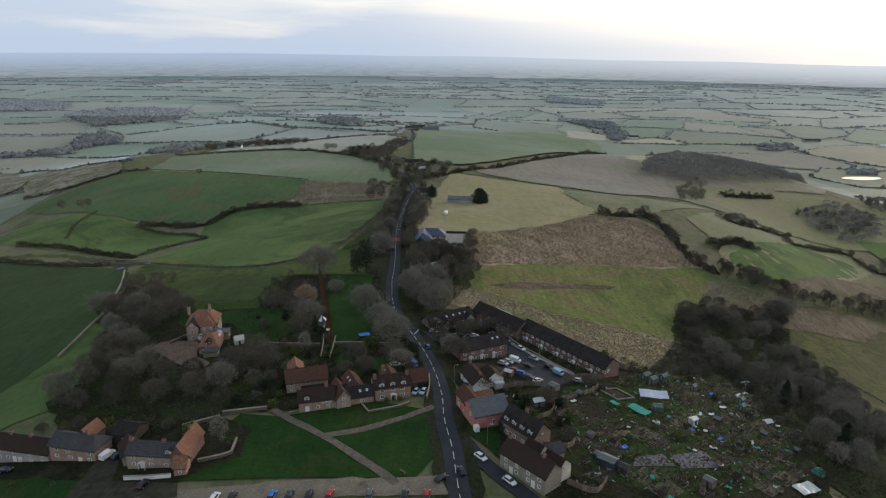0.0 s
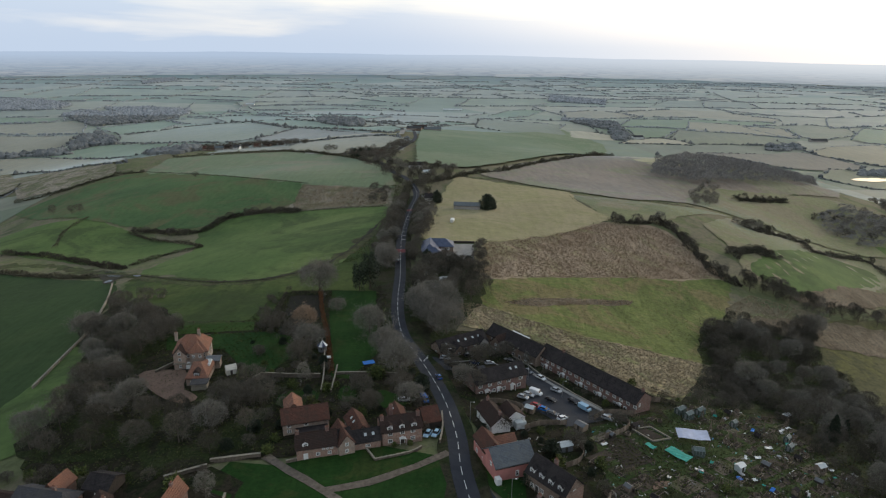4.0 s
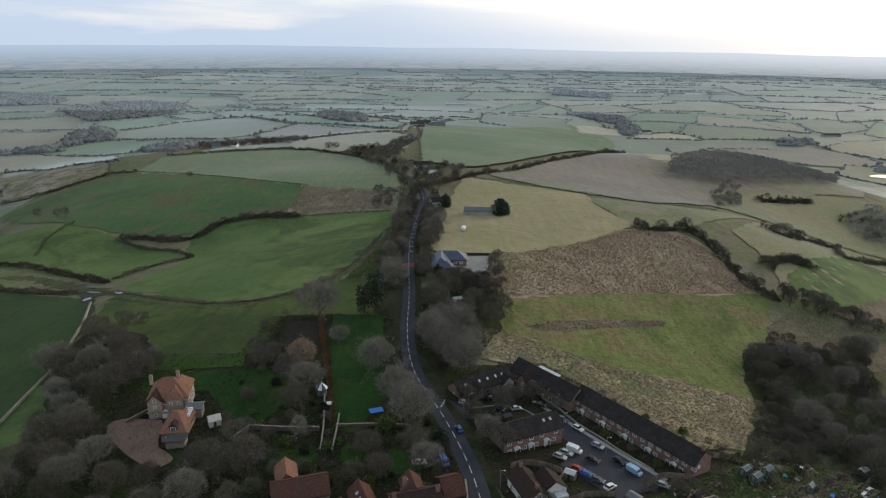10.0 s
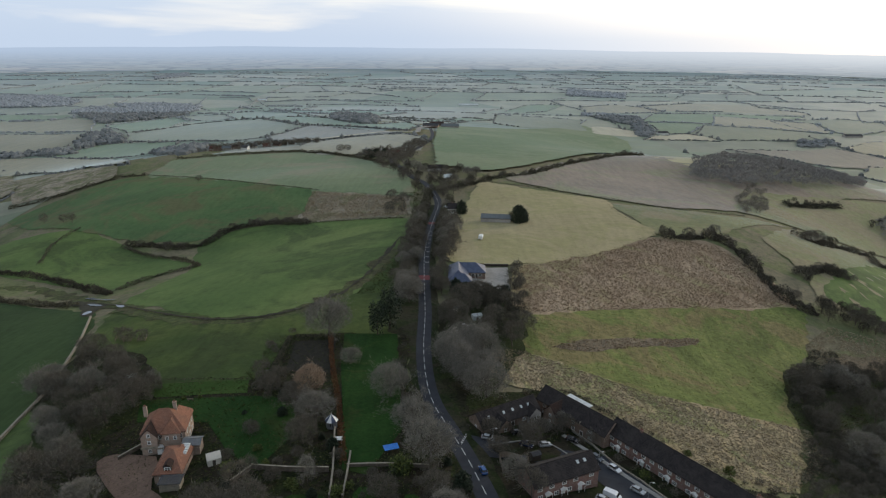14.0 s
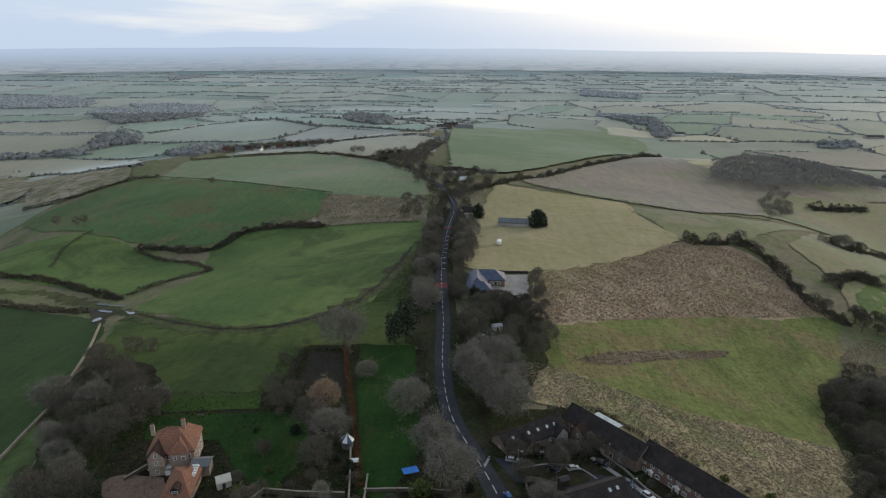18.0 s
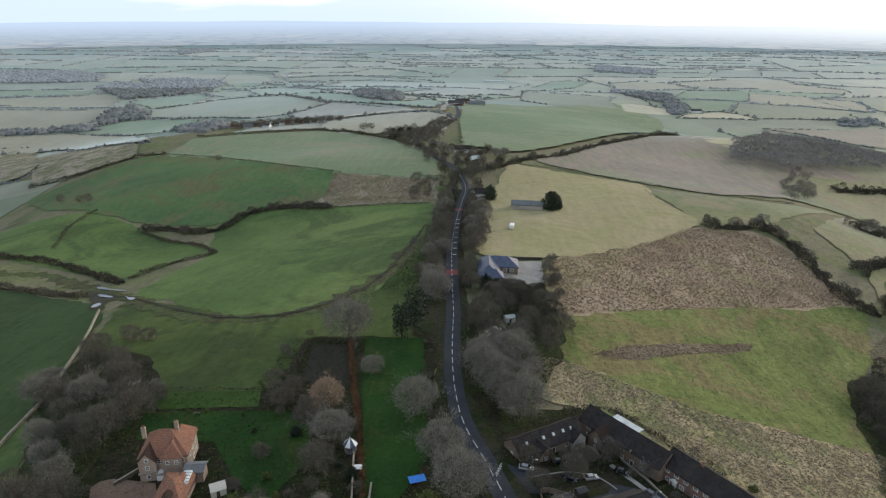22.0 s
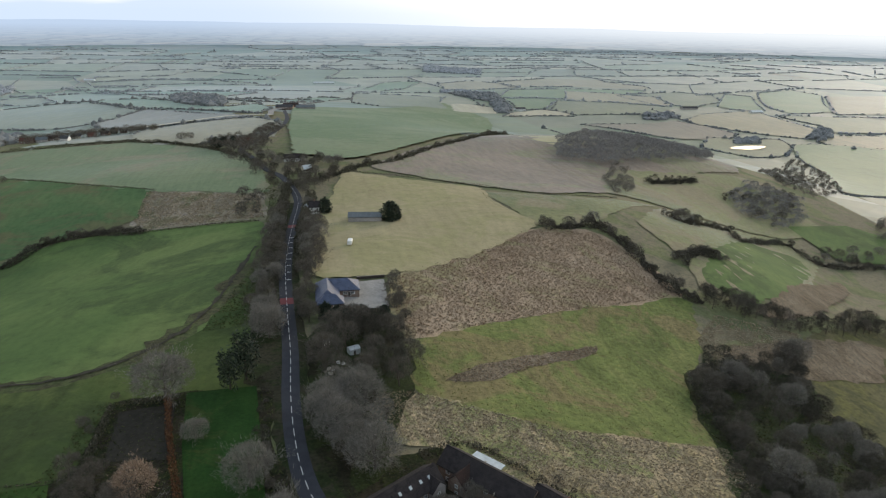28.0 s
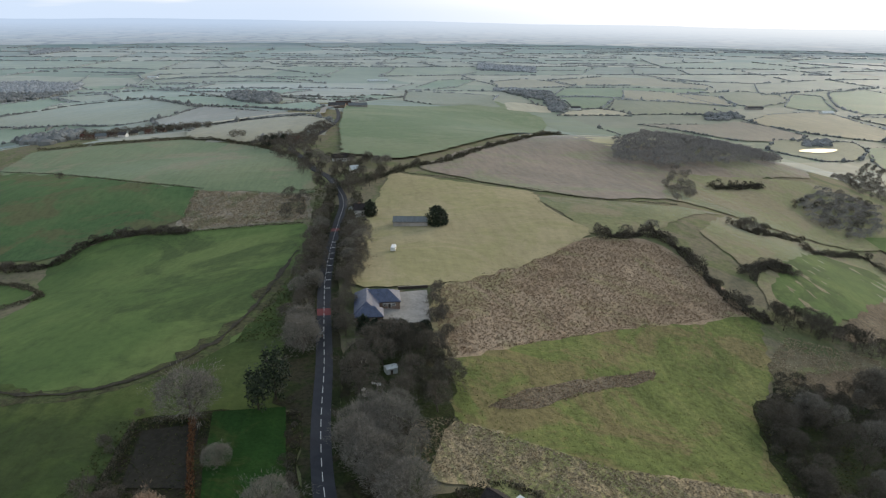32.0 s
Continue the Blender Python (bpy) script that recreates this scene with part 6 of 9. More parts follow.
drape("field", [(190, 670), (252, 669), (340, 690), (440, 740), (540, 900), (640, 1090), (560, 1120), (400, 980), (300, 900), (211, 878)], 0.75, M["brown_field"], "rough ground under the wood on the hill", "field", 40, rough=3.0)
drape("pond", rounded([(682, 1112), (700, 1128), (740, 1136), (768, 1128), (744, 1108), (712, 1098)], 2), 3.4, M["water"], "still pond in the vale", "pond", 60)

# ---------------------------------------------------------------- roads
MAIN = [(30, -260), (20, -80), (11, 40), (7, 100), (4, 130), (3, 143), (1, 157), (0, 173), (-3, 192), (-8, 211), (-13, 226), (-18, 240), (-21, 256), (-23, 279), (-24, 310), (-26, 343), (-28, 386), (-28, 435), (-26.5, 480), (-25, 518), (-28, 548), (-37, 590), (-51, 622), (-66, 680), (-80, 750), (-60, 850), (-48, 1000), (-60, 1200)]
road = ribbon("road", MAIN, 5.2, 0.42, M["asphalt"], "grey tarmac road with a dashed white centre line", "road", thick=0.5)
verge = ribbon("verge", MAIN[:20], 10.5, 0.36, M["verge"], "grass verge beside the road", "verge", ragged=0.5)
line = smooth_line(MAIN[3:22], 0.5)
dist = np.concatenate([[0], np.cumsum(np.linalg.norm(np.diff(line, axis=0), axis=1))])
dash = mesh_of("dash", [(-1.7, -0.09, 0), (1.7, -0.09, 0), (1.7, 0.09, 0), (-1.7, 0.09, 0)], [(0, 1, 2, 3)], M["white_line"])
s = 2.0
while s < dist[-1] - 6:
    x, y = np.interp(s, dist, line[:, 0]), np.interp(s, dist, line[:, 1])
    x1, y1 = np.interp(s + 1.5, dist, line[:, 0]), np.interp(s + 1.5, dist, line[:, 1])
    x0, y0 = np.interp(s - 1.5, dist, line[:, 0]), np.interp(s - 1.5, dist, line[:, 1])
    slope = math.degrees(math.atan2(height(x1, y1) - height(x0, y0), 3.0))
    part("dash", dash, None, road, at=pose(x, y, height(x, y) + 0.47, 0, -slope, math.degrees(math.atan2(y1 - y0, x1 - x0))))
    s += 5.5
LANE = [(2.5, 160), (4.5, 152), (8, 143), (13, 134.5), (19, 127), (26, 118)]
ribbon("lane", LANE, 4.2, 0.36, M["asphalt"], "narrow tarmac lane in front of cottages", "lane", thick=0.4)
ribbon("green_road", [(-200, 112), (-140, 116), (-90, 121), (-40, 126), (-10, 128), (4, 129)], 6.5, 0.33, M["gravel"], "gravel road along the edge of the green", "road", ragged=0.3)
ribbon("footpath", [(-48, 162), (-40, 155.5), (-31, 148.5), (-20, 138.5), (-10, 129)], 2.4, 0.36, M["muddy_path"], "gravel path across the green", "path", ragged=0.15)
ribbon("drive", [(-31, 148.5), (-21, 151.5), (-10, 158), (-2, 164.5)], 2.2, 0.37, M["muddy_path"], "gravel drive across the green", "path", ragged=0.15)
drape("estate_road", [(-13, 226), (-6, 224), (8, 222), (28, 220), (38, 203), (47, 190), (41, 186), (31, 181), (20, 194), (26, 203), (20, 213), (2, 214), (-9, 215)], 0.40, M["asphalt"], "tarmac parking court between the terraces", "road", 10)
drape("garden_ground", [(-124, 140), (-104, 138), (-90, 134.5), (-80, 132), (-62, 130.5), (-57, 136), (-50, 140), (-50, 152), (-60, 158), (-84, 152), (-100, 154), (-124, 158)], 0.29, M["garden"], "ground of the cottage gardens, shade in its colour", "garden", 10, rough=1.0)
drape("yard", [(-87, 142), (-81, 141), (-79, 133), (-62, 130), (-60, 125), (-88, 124)], 0.35, M["mud"], "dark worn yard before the cottages", "yard", 10, rough=0.6)
drape("village_green", [(-62, 131), (-6, 131), (0, 143), (-1, 160), (-5, 163), (-12, 157), (-20, 167), (-44, 158), (-56, 160), (-62, 145)], 0.28, M["lawn"], "close-mown dark green village green", "lawn", 12)
drape("front_lawn", [(-110, 120), (-66, 124), (-66, 131), (-90, 138), (-118, 140)], 0.28, M["lawn"], "dark green grass before the cottages", "lawn", 12)
drape("east_lawn", [(4, 158), (8, 150), (15, 140), (16, 152), (10, 168), (4, 175)], 0.28, M["lawn"], "dark grass before the pink house", "lawn", 12)
drape("manor_lawn", [(-111, 253), (-76, 252), (-74, 244), (-102, 244)], 0.42, M["bright_lawn"], "bright lawn behind the manor", "lawn", 12)
drape("manor_lawn", [(-106, 243), (-85, 242), (-66, 242), (-58, 237), (-54, 222), (-60, 205), (-70, 214), (-80, 228), (-101, 230)], 0.42, M["lawn"], "dark lawn beside the manor", "lawn", 12)
drape("long_lawn", [(-52, 287), (-33, 288), (-30, 262), (-26, 225), (-33, 204), (-39, 206), (-44, 236), (-49, 262)], 0.42, M["lawn"], "long dark green lawn behind a hedge", "lawn", 12)
drape("walled_plot", [(-66, 258), (-51, 256), (-54, 282), (-68, 280)], 0.46, M["court"], "dark bare enclosure between hedges", "garden", 12)
drape("forecourt", rounded([(-103, 210.6), (-101, 215), (-92, 213.4), (-85.8, 212), (-83.4, 199.4), (-79, 196.3), (-75.5, 192.5), (-79, 189), (-85.8, 193), (-92.3, 198.6)], 1), 0.5, M["red_gravel"], "reddish gravel forecourt of the manor", "drive", 12)
drape("yard", [(1, 368), (13, 372), (12, 343), (0, 341), (-4, 338), (-8, 344)], 0.5, M["concrete"], "pale concrete yard beside a blue-roofed house", "yard", 12)
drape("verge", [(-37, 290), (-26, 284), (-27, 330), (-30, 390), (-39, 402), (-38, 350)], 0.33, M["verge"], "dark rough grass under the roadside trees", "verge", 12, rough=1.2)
ribbon("damp_ground", [(-300, 405), (-252, 408), (-221, 388), (-173, 351), (-139, 322), (-112, 306), (-91, 303), (-67, 316), (-52, 350), (-44, 400)], 8.0, 0.24, M["damp"], "trampled damp ground along the ditch", "ground", ragged=2.0)
drape("puddle", rounded([(-204, 372), (-192, 365), (-174, 352), (-176, 343), (-170, 330), (-180, 337), (-186, 350)], 1), 0.4, M["mud"], "wet muddy ford in the lane", "ground", 12, rough=1.2)
for poly in ([(-201, 376), (-190, 370), (-179, 363), (-174, 359), (-178, 360), (-190, 367)], [(-189, 360), (-181, 355), (-176, 350), (-181, 352), (-187, 356)], [(-171, 350), (-164, 345), (-161, 341), (-167, 344)], [(-179, 344), (-176, 340), (-177, 336), (-180, 339)]):
    drape("puddle", rounded(poly, 2), 0.62, M["water"], "standing water at the muddy ford", "water", 6, rough=1.4)
ribbon("stream", [(-300, 399), (-230, 373), (-190, 358), (-170, 349), (-128, 317), (-101, 305), (-81, 308), (-64, 323), (-52, 357), (-44, 430)], 1.3, 0.5, M["mud"], "dark muddy ditch along the foot of the pasture", "ditch", ragged=0.7)

ribbon("farm_track", [(-225, 983), (-188, 1002), (-128, 1049), (-81, 1051), (-71, 1042)], 7, 3.2, M["vale_pale"], "pale farm track in the vale", "track", step=25)
ribbon("farm_track", [(-71, 1042), (-72, 1136), (-52, 1181)], 8, 3.2, M["concrete"], "pale farm track in the vale", "track", step=25)
ribbon("farm_track", [(-689, 2290), (-714, 2402), (-700, 2451)], 14, 3.2, M["concrete"], "pale farm track in the vale", "track", step=25)
ribbon("farm_track", [(1474, 1826), (1308, 1614), (1204, 1473), (1229, 1391), (1246, 1372)], 9, 3.2, M["concrete"], "pale farm track in the vale", "track", step=25)
ribbon("farm_track", [(1816, 2540), (1810, 2415), (1811, 2322)], 16, 3.2, M["concrete"], "pale farm track in the vale", "track", step=25)

# ---------------------------------------------------------------- hedges and walls
hedge("hedge", [(110, 452), (125, 451), (146, 458), (154, 437), (155, 406), (160, 385), (170, 378)], 6, 4.0, M["hedge_brown"], "tall dark overgrown hedge on the slope", 39, 0.75, 0, 0.8)
hedge("hedge", [(180, 420), (200, 436), (218, 439)], 7, 4.5, M["hedge_brown"], "clump of dark hedge on the slope", 36, 0.75)
hedge("hedge", [(284, 517), (357, 555), (367, 524), (444, 537)], 5, 3.0, M["hedge_brown"], "dark hedge on the eastern slope", 27, 0.75, 0, 0.8)
hedge("hedge", [(220, 513), (235, 505), (260, 525), (300, 547)], 5, 3.0, M["hedge_brown"], "dark hedge on the eastern slope", 27, 0.75, 0, 0.8)
hedge("hedge", [(-30, 560), (4, 603), (23, 637), (55, 669), (104, 752), (189, 876), (330, 1150)], 5, 3.2, M["hedge"], "long field hedge over the hill", 16, 1.0, 0, 0.8)
hedge("hedge", [(14, 612), (45, 600), (100, 560), (138, 526), (200, 540)], 1.6, 1.0, M["hedge"], "low thin hedge below the brown field", 10, 0.8)
hedge("hedge", [(100, 556), (95, 520), (96, 490), (110, 456)], 0.9, 0.6, M["margin"], "thin fence line grown with grass", 4, 0.5)
hedge("hedge", [(16, 377), (60, 408), (110, 455)], 0.9, 0.6, M["margin"], "thin fence line grown with grass", 4, 0.5)
hedge("hedge", [(279, 644), (306, 656), (347, 676)], 7, 4, M["dark_twig"], "row of dark bushes on the hill", 12, 1.1)
hedge("hedge", [(-240, 494), (-213, 473), (-188, 459), (-163, 429), (-181, 416), (-190, 388)], 3, 2.0, M["hedge"], "dark winding hedge in the valley", 16, 0.8)
hedge("hedge", [(-238, 493), (-222, 494), (-201, 486), (-182, 486), (-173, 508), (-160, 514)], 5, 3.5, M["dark_twig"], "dark hedge with bushes in the valley", 18, 0.9)
hedge("hedge", [(-160, 515), (-138, 511), (-112, 499)], 6, 3.4, M["hedge_brown"], "dark overgrown hedge below the scrub", 39, 0.75)
hedge("hedge", [(-112, 499), (-80, 492), (-46, 484)], 2, 1.2, M["hedge"], "low hedge below the scrub", 12, 0.7)
hedge("hedge", [(-300, 440), (-260, 430), (-223, 407), (-188, 378)], 5, 3.0, M["dark_twig"], "dark hedge along the ditch", 16, 0.9)
hedge("hedge", [(-320, 415), (-280, 395), (-235, 376), (-195, 358)], 5, 2.6, M["hedge"], "rough hedge along the ditch", 14, 0.9)
hedge("hedge", [(-275, 455), (-292, 500), (-293, 536)], 2.2, 1.6, M["hedge"], "thin dark hedge across the paddock", 12, 0.7)
hedge("hedge", [(-453, 687), (-410, 695), (-368, 735), (-337, 738)], 4, 2.6, M["hedge"], "dark hedge above the pasture", 16, 1.0, 0, 0.8)
hedge("hedge", [(-337, 738), (-267, 697), (-186, 621), (-122, 578)], 1.5, 1.0, M["hedge"], "low hedge between two fields", 12, 0.8)
hedge("hedge", [(-337, 815), (-204, 850), (-120, 772), (-78, 692)], 4, 3, M["hedge"], "hedge along the top of the sown field", 10, 1.0)
hedge("hedge", [(-57, 287), (-52, 263), (-45, 236), (-39, 208)], 1.8, 1.9, M["red_hedge"], "clipped russet beech hedge", 40, 0.45, uneven=0.1)
hedge("hedge", [(-70, 258), (-71, 284)], 2.2, 2.0, M["hedge"], "clipped dark garden hedge", 40, 0.45, uneven=0.1)
hedge("hedge", [(-55, 284), (-69, 284)], 1.6, 1.8, M["hedge"], "clipped dark garden hedge", 40, 0.45, uneven=0.1)
hedge("hedge", [(-33, 548), (-34, 511), (-34, 440), (-34, 380), (-31, 325)], 5, 5, M["hedge"], "tall roadside hedge with bare saplings", 22, 1.0)
hedge("hedge", [(-17, 526), (-21, 470), (-22, 420), (-21, 380)], 5, 5, M["hedge"], "tall roadside hedge with bare saplings", 22, 1.0)
hedge("hedge", [(9, 252), (24, 256), (40, 237), (57, 214), (72, 205)], 2.0, 1.5, M["hedge"], "dark hedge behind the terrace gardens", 20, 0.6)
stone_wall([(-138, 212), (-141, 238), (-144, 258), (-156, 296), (-171, 331)], 1.1, 0.5, M["stone"], "long dry stone field wall")
stone_wall([(-61, 160), (-49, 162)], 1.2, 0.5, M["old_wall"], "low stone wall along the green")
stone_wall([(-70, 154), (-61, 158)], 1.2, 0.5, M["old_wall"], "low stone wall along the green")

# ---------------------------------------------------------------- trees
# litter patches that also carry painted tree shade
for poly, label in (([(-121, 172), (-118, 192), (-130, 230), (-152, 262), (-148, 290), (-122, 278), (-100, 244), (-108, 220), (-102, 200), (-90, 196), (-82, 182), (-72, 180), (-68, 196), (-62, 206), (-50, 184), (-54, 163), (-66, 156), (-76, 160), (-86, 164), (-106, 164)], "bare leaf litter under the manor trees, darkened with shade"),
                    ([(111, 290), (121, 313), (144, 330), (170, 330), (197, 344), (174, 297), (168, 261), (162, 225), (152, 190), (136, 142), (100, 138), (110, 178), (114, 222), (90, 226)], "bare brown ground under the thicket, darkened with shade"),
                    ([(-19, 320), (-18, 240), (-8, 236), (-1, 244), (4, 262), (12, 283), (16, 303), (12, 332), (-8, 334)], "brown leaf litter under the roadside trees, darkened with shade")):
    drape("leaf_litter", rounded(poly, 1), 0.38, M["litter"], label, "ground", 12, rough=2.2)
wood([(-121, 178), (-118, 192), (-128, 230), (-148, 262), (-143, 284), (-124, 272), (-104, 240), (-110, 220), (-104, 202), (-92, 194), (-84, 182), (-73, 178), (-69, 194), (-63, 203), (-53, 182), (-57, 166), (-67, 160), (-77, 164), (-87, 168), (-106, 166)], 8.2, ["oak", "dusk", "dusk", "dome", "dark"], 7, 10, 1, "wood round the manor")
wood([(112, 262), (114, 285), (124, 308), (170, 325), (190, 336), (168, 297), (164, 265), (158, 228), (146, 190), (126, 148), (105, 148), (114, 178), (116, 222)], 8.6, ["dark", "dusk", "dome", "oak", "ash", "dome"], 6, 11.5, 2, "thicket on the eastern slope")
drape("leaf_litter", [(72, 209), (84, 227), (104, 262), (113, 264), (116, 222), (100, 211)], 0.4, M["litter"], "rough brown ground behind the allotments, darkened with shade", "ground", 12, rough=2.0)
wood([(74, 211), (86, 228), (104, 258), (112, 258), (114, 224), (100, 213)], 4.0, ["scrub", "thorn", "scrub", "dusk"], 1.8, 4.5, 27, "low scrub behind the allotments")
wood([(164, 262), (171, 290), (172, 262), (168, 232), (160, 205), (150, 180), (146, 188), (156, 222)], 5.0, ["scrub", "thorn", "dusk", "oak"], 2.5, 7, 28, "scrub along the olive slope")
wood([(90, 227), (113, 224), (118, 258), (113, 280), (106, 258)], 4.2, ["scrub", "thorn", "scrub"], 3, 5, 21, "low scrub behind the allotments")
wood([(108, 262), (113, 290), (124, 312), (170, 332), (198, 345), (169, 299), (160, 292), (178, 326), (128, 303), (116, 268)], 5.2, ["scrub", "thorn", "thorn"], 3, 6, 23, "dark scrub on the slope")
wood([(100, 140), (112, 176), (116, 222), (108, 222), (106, 178), (96, 146)], 5.0, ["scrub", "thorn", "scrub"], 2.5, 4.5, 24, "scrub along the allotments")
wood([(128, 300), (150, 305), (166, 325), (146, 334), (130, 318)], 6.5, ["thorn", "thorn", "dark"], 3.5, 6, 22, "dark bushes at the field corner")
wood([(168, 372), (190, 366), (216, 362), (222, 374), (196, 386), (172, 386)], 6.5, ["dark", "dark", "dusk"], 5, 10, 3, "belt of trees on the slope")
wood([(222, 364), (262, 376), (300, 384), (320, 410), (272, 398), (230, 376)], 9.0, ["dark", "thorn", "thorn", "oak"], 5, 10, 31, "belt of trees on the slope")
wood([(-15, 316), (-14, 292), (-8, 286), (9, 285), (14, 303), (10, 326), (-4, 324)], 6.2, ["dark", "dusk", "oak"], 8, 11, 4, "copse beside the road")
wood([(-15, 284), (-12, 252), (-7, 242), (-2, 246), (2, 262), (2, 280)], 7.0, ["dome", "dome", "ash"], 10, 13, 5, "roadside trees")
wood([(-38, 500), (-33, 505), (-31, 335), (-38, 335)], 7, ["dusk", "dusk", "dome"], 6, 9, 6, "roadside trees")
wood([(-20, 515), (-13, 500), (-13, 380), (-20, 375)], 7, ["dusk", "dusk", "dome"], 6, 8.5, 7, "roadside trees")
wood([(-40, 555), (-20, 535), (-8, 560), (6, 605), (-20, 620), (-48, 612), (-75, 680), (-85, 680)], 10, ["oak", "dark", "dusk"], 6, 10, 8, "trees at the bend of the road")
wood([(-62, 560), (-50, 548), (-48, 500), (-58, 498)], 9, ["dusk", "scrub"], 4, 7, 9, "trees beside the scrub field")
for kind, x, y, h in (("dome", -57, 284, 15), ("pine", -36, 292, 15), ("pine", -40, 287, 12), ("dome", -31, 243, 11), ("dome", -18, 211, 12), ("dome", -23, 224, 11), ("dome", -31, 319, 12), ("dome", -32, 327, 10), ("rust", -54, 240, 12), ("dome", -50, 229, 9),
                      ("dusk", -51, 217, 8), ("dusk", -57, 236, 8), ("ash", -105, 250, 7), ("dome", -46, 264, 6), ("ash", -46, 200, 8), ("dusk", -28, 196, 6), ("oak", 19, 231, 6), ("oak", 6, 199, 8), ("ash", -57, 146, 8), ("dusk", -66, 222, 4)):
    plant(kind, x, y, h)
for kind, x, y, h in (("yew", -9, 488, 9), ("yew", 26, 462, 11), ("yew", 29, 464, 8), ("oak", -346, 575, 9), ("oak", -309, 552, 9), ("oak", -318, 556, 8), ("thorn", -170, 512, 5), ("dusk", -255, 672, 6), ("dark", 205, 434, 6), ("dusk", -61, 186, 8), ("dome", -13, 190, 7), ("yew", -8, 334, 5), ("yew", -2, 331, 5), ("yew", 4, 332, 5),
                      ("fir", 118, 199, 11), ("fir", 128, 208, 8), ("fir", 114, 160, 13), ("oak", 192, 376, 11), ("oak", 268, 388, 12), ("oak", 236, 376, 9)):
    plant(kind, x, y, h)
for kind, x, y, h in (("scrub", -139, 296, 5), ("scrub", -135, 293, 5.5), ("scrub", -129, 292, 5), ("scrub", -76, 276, 3), ("scrub", -71, 288, 2.5), ("scrub", -73, 272, 2.5), ("dark", 13, 176, 5), ("yew", 24, 165, 5), ("yew", 17, 153, 4), ("dusk", 31, 171, 5), ("scrub", 40, 186, 4), ("dusk", 47, 186, 4), ("dusk", 11, 229, 5),
                      ("dusk", -2, 226, 5), ("bush", -12, 168, 1.4), ("bush", -16, 167, 1.3), ("bush", -62, 214, 2), ("bush", -58, 207, 2), ("yew", -60, 231, 3), ("fir", -75, 183, 6), ("bush", -36, 199, 2), ("scrub", -30, 184, 5), ("dusk", -24, 186, 6), ("yew", -10, 200, 5), ("dusk", -16, 198, 6), ("scrub", -42, 187, 4)):
    plant(kind, x, y, h, "garden trees")


hedge("hedge", [(170, 298), (175, 277), (184, 262), (196, 240)], 1.8, 1.2, M["hedge"], "low broken hedge on the olive slope", 12, 0.7)
for kind, x, y, h in (("yew", -106, 765, 10), ("yew", -100, 775, 9), ("yew", -90, 770, 9), ("yew", -255, 940, 8), ("yew", -246, 948, 8), ("dusk", -150, 838, 9), ("dusk", -142, 842, 8), ("oak", -22, 640, 9), ("dome", 4, 640, 9), ("thorn", 30, 655, 5)):
    plant(kind, x, y, h)

for kind, x, y, h in (("dusk", 128, 453, 7), ("dome", 146, 462, 8), ("dusk", 151, 445, 6), ("dusk", 155, 428, 5), ("dark", 157, 404, 5), ("dusk", 163, 390, 6), ("dusk", 118, 454, 4), ("dusk", 232, 508, 8), ("dome", 242, 514, 7), ("dark", 300, 545, 6), ("dusk", 284, 520, 6), ("dusk", 330, 540, 5), ("dark", 362, 552, 7), ("dusk", 365, 527, 6), ("dusk", 410, 533, 6),
                      ("dusk", 26, 641, 5), ("dusk", 58, 674, 6), ("scrub", 76, 706, 5), ("dusk", 108, 757, 6), ("scrub", 150, 818, 5), ("dusk", 194, 882, 7), ("dusk", 240, 970, 7), ("dusk", -150, 512, 6), ("dusk", -138, 510, 5), ("dark", -165, 508, 5), ("dusk", -205, 485, 6), ("dusk", -228, 494, 5), ("dusk", -195, 483, 5)):
    plant(kind, x, y, h, "hedgerow trees")

# darker green patches in the pastures and scrub on the eastern hill
for poly in ([(-205, 590), (-180, 585), (-150, 568), (-146, 560), (-170, 562), (-200, 578)], [(-240, 575), (-222, 570), (-226, 560), (-244, 566)]):
    drape("rush_patch", rounded(poly, 2), 0.24, M["low_green"], "darker green patch in the pasture", "grass", 10, rough=3.0)
wood([(200, 440), (214, 444), (222, 436), (206, 430)], 5, ["thorn", "dusk", "scrub"], 3, 5, 51, "bushes on the eastern slope")
wood([(225, 505), (245, 512), (262, 528), (250, 540), (228, 520)], 9, ["dusk", "thorn", "dome"], 4, 8, 52, "bushes on the eastern slope")
# pale-twigged domes planted here to imitate haze on the far scrub
wood([(372, 590), (430, 640), (470, 690), (440, 700), (385, 640), (360, 605)], 10, ["dome", "dusk", "dome"], 4, 8, 53, "bushes on the eastern hill")
wood([(380, 535), (440, 530), (500, 560), (560, 640), (540, 650), (470, 570), (390, 548)], 11, ["dome", "dusk", "dome"], 5, 9, 54, "bushes on the eastern hill")
wood([(-60, 640), (-20, 625), (10, 645), (-8, 660), (-22, 645), (-48, 660), (-62, 690)], 8, ["dusk", "dark", "dome"], 5, 9, 55, "trees round the white house")
wood([(737, 1019), (702, 904), (603, 768), (509, 704), (483, 727), (544, 847)], 9, ["dome", "dome", "ash", "dusk"], 3.5, 7, 56, "scrub on the far slope")
wood([(357, 651), (383, 663), (398, 657), (364, 634), (348, 633)], 9, ["dark", "thorn"], 4, 7, 57, "dark bushes on the far slope")
wood([(269, 695), (279, 684), (240, 594), (209, 560), (228, 624)], 9, ["dome", "ash", "dome"], 4, 8, 58, "bushes below the wood")
wood([(292, 663), (317, 676), (350, 680), (342, 669), (295, 647)], 7, ["dark", "thorn"], 3, 5, 59, "row of dark bushes on the hill")
wood([(-345, 886), (-300, 880), (-240, 918), (-200, 940), (-205, 968), (-330, 950)], 17, ["dusk", "dome", "dusk"], 5, 9, 60, "trees round the far hamlet")
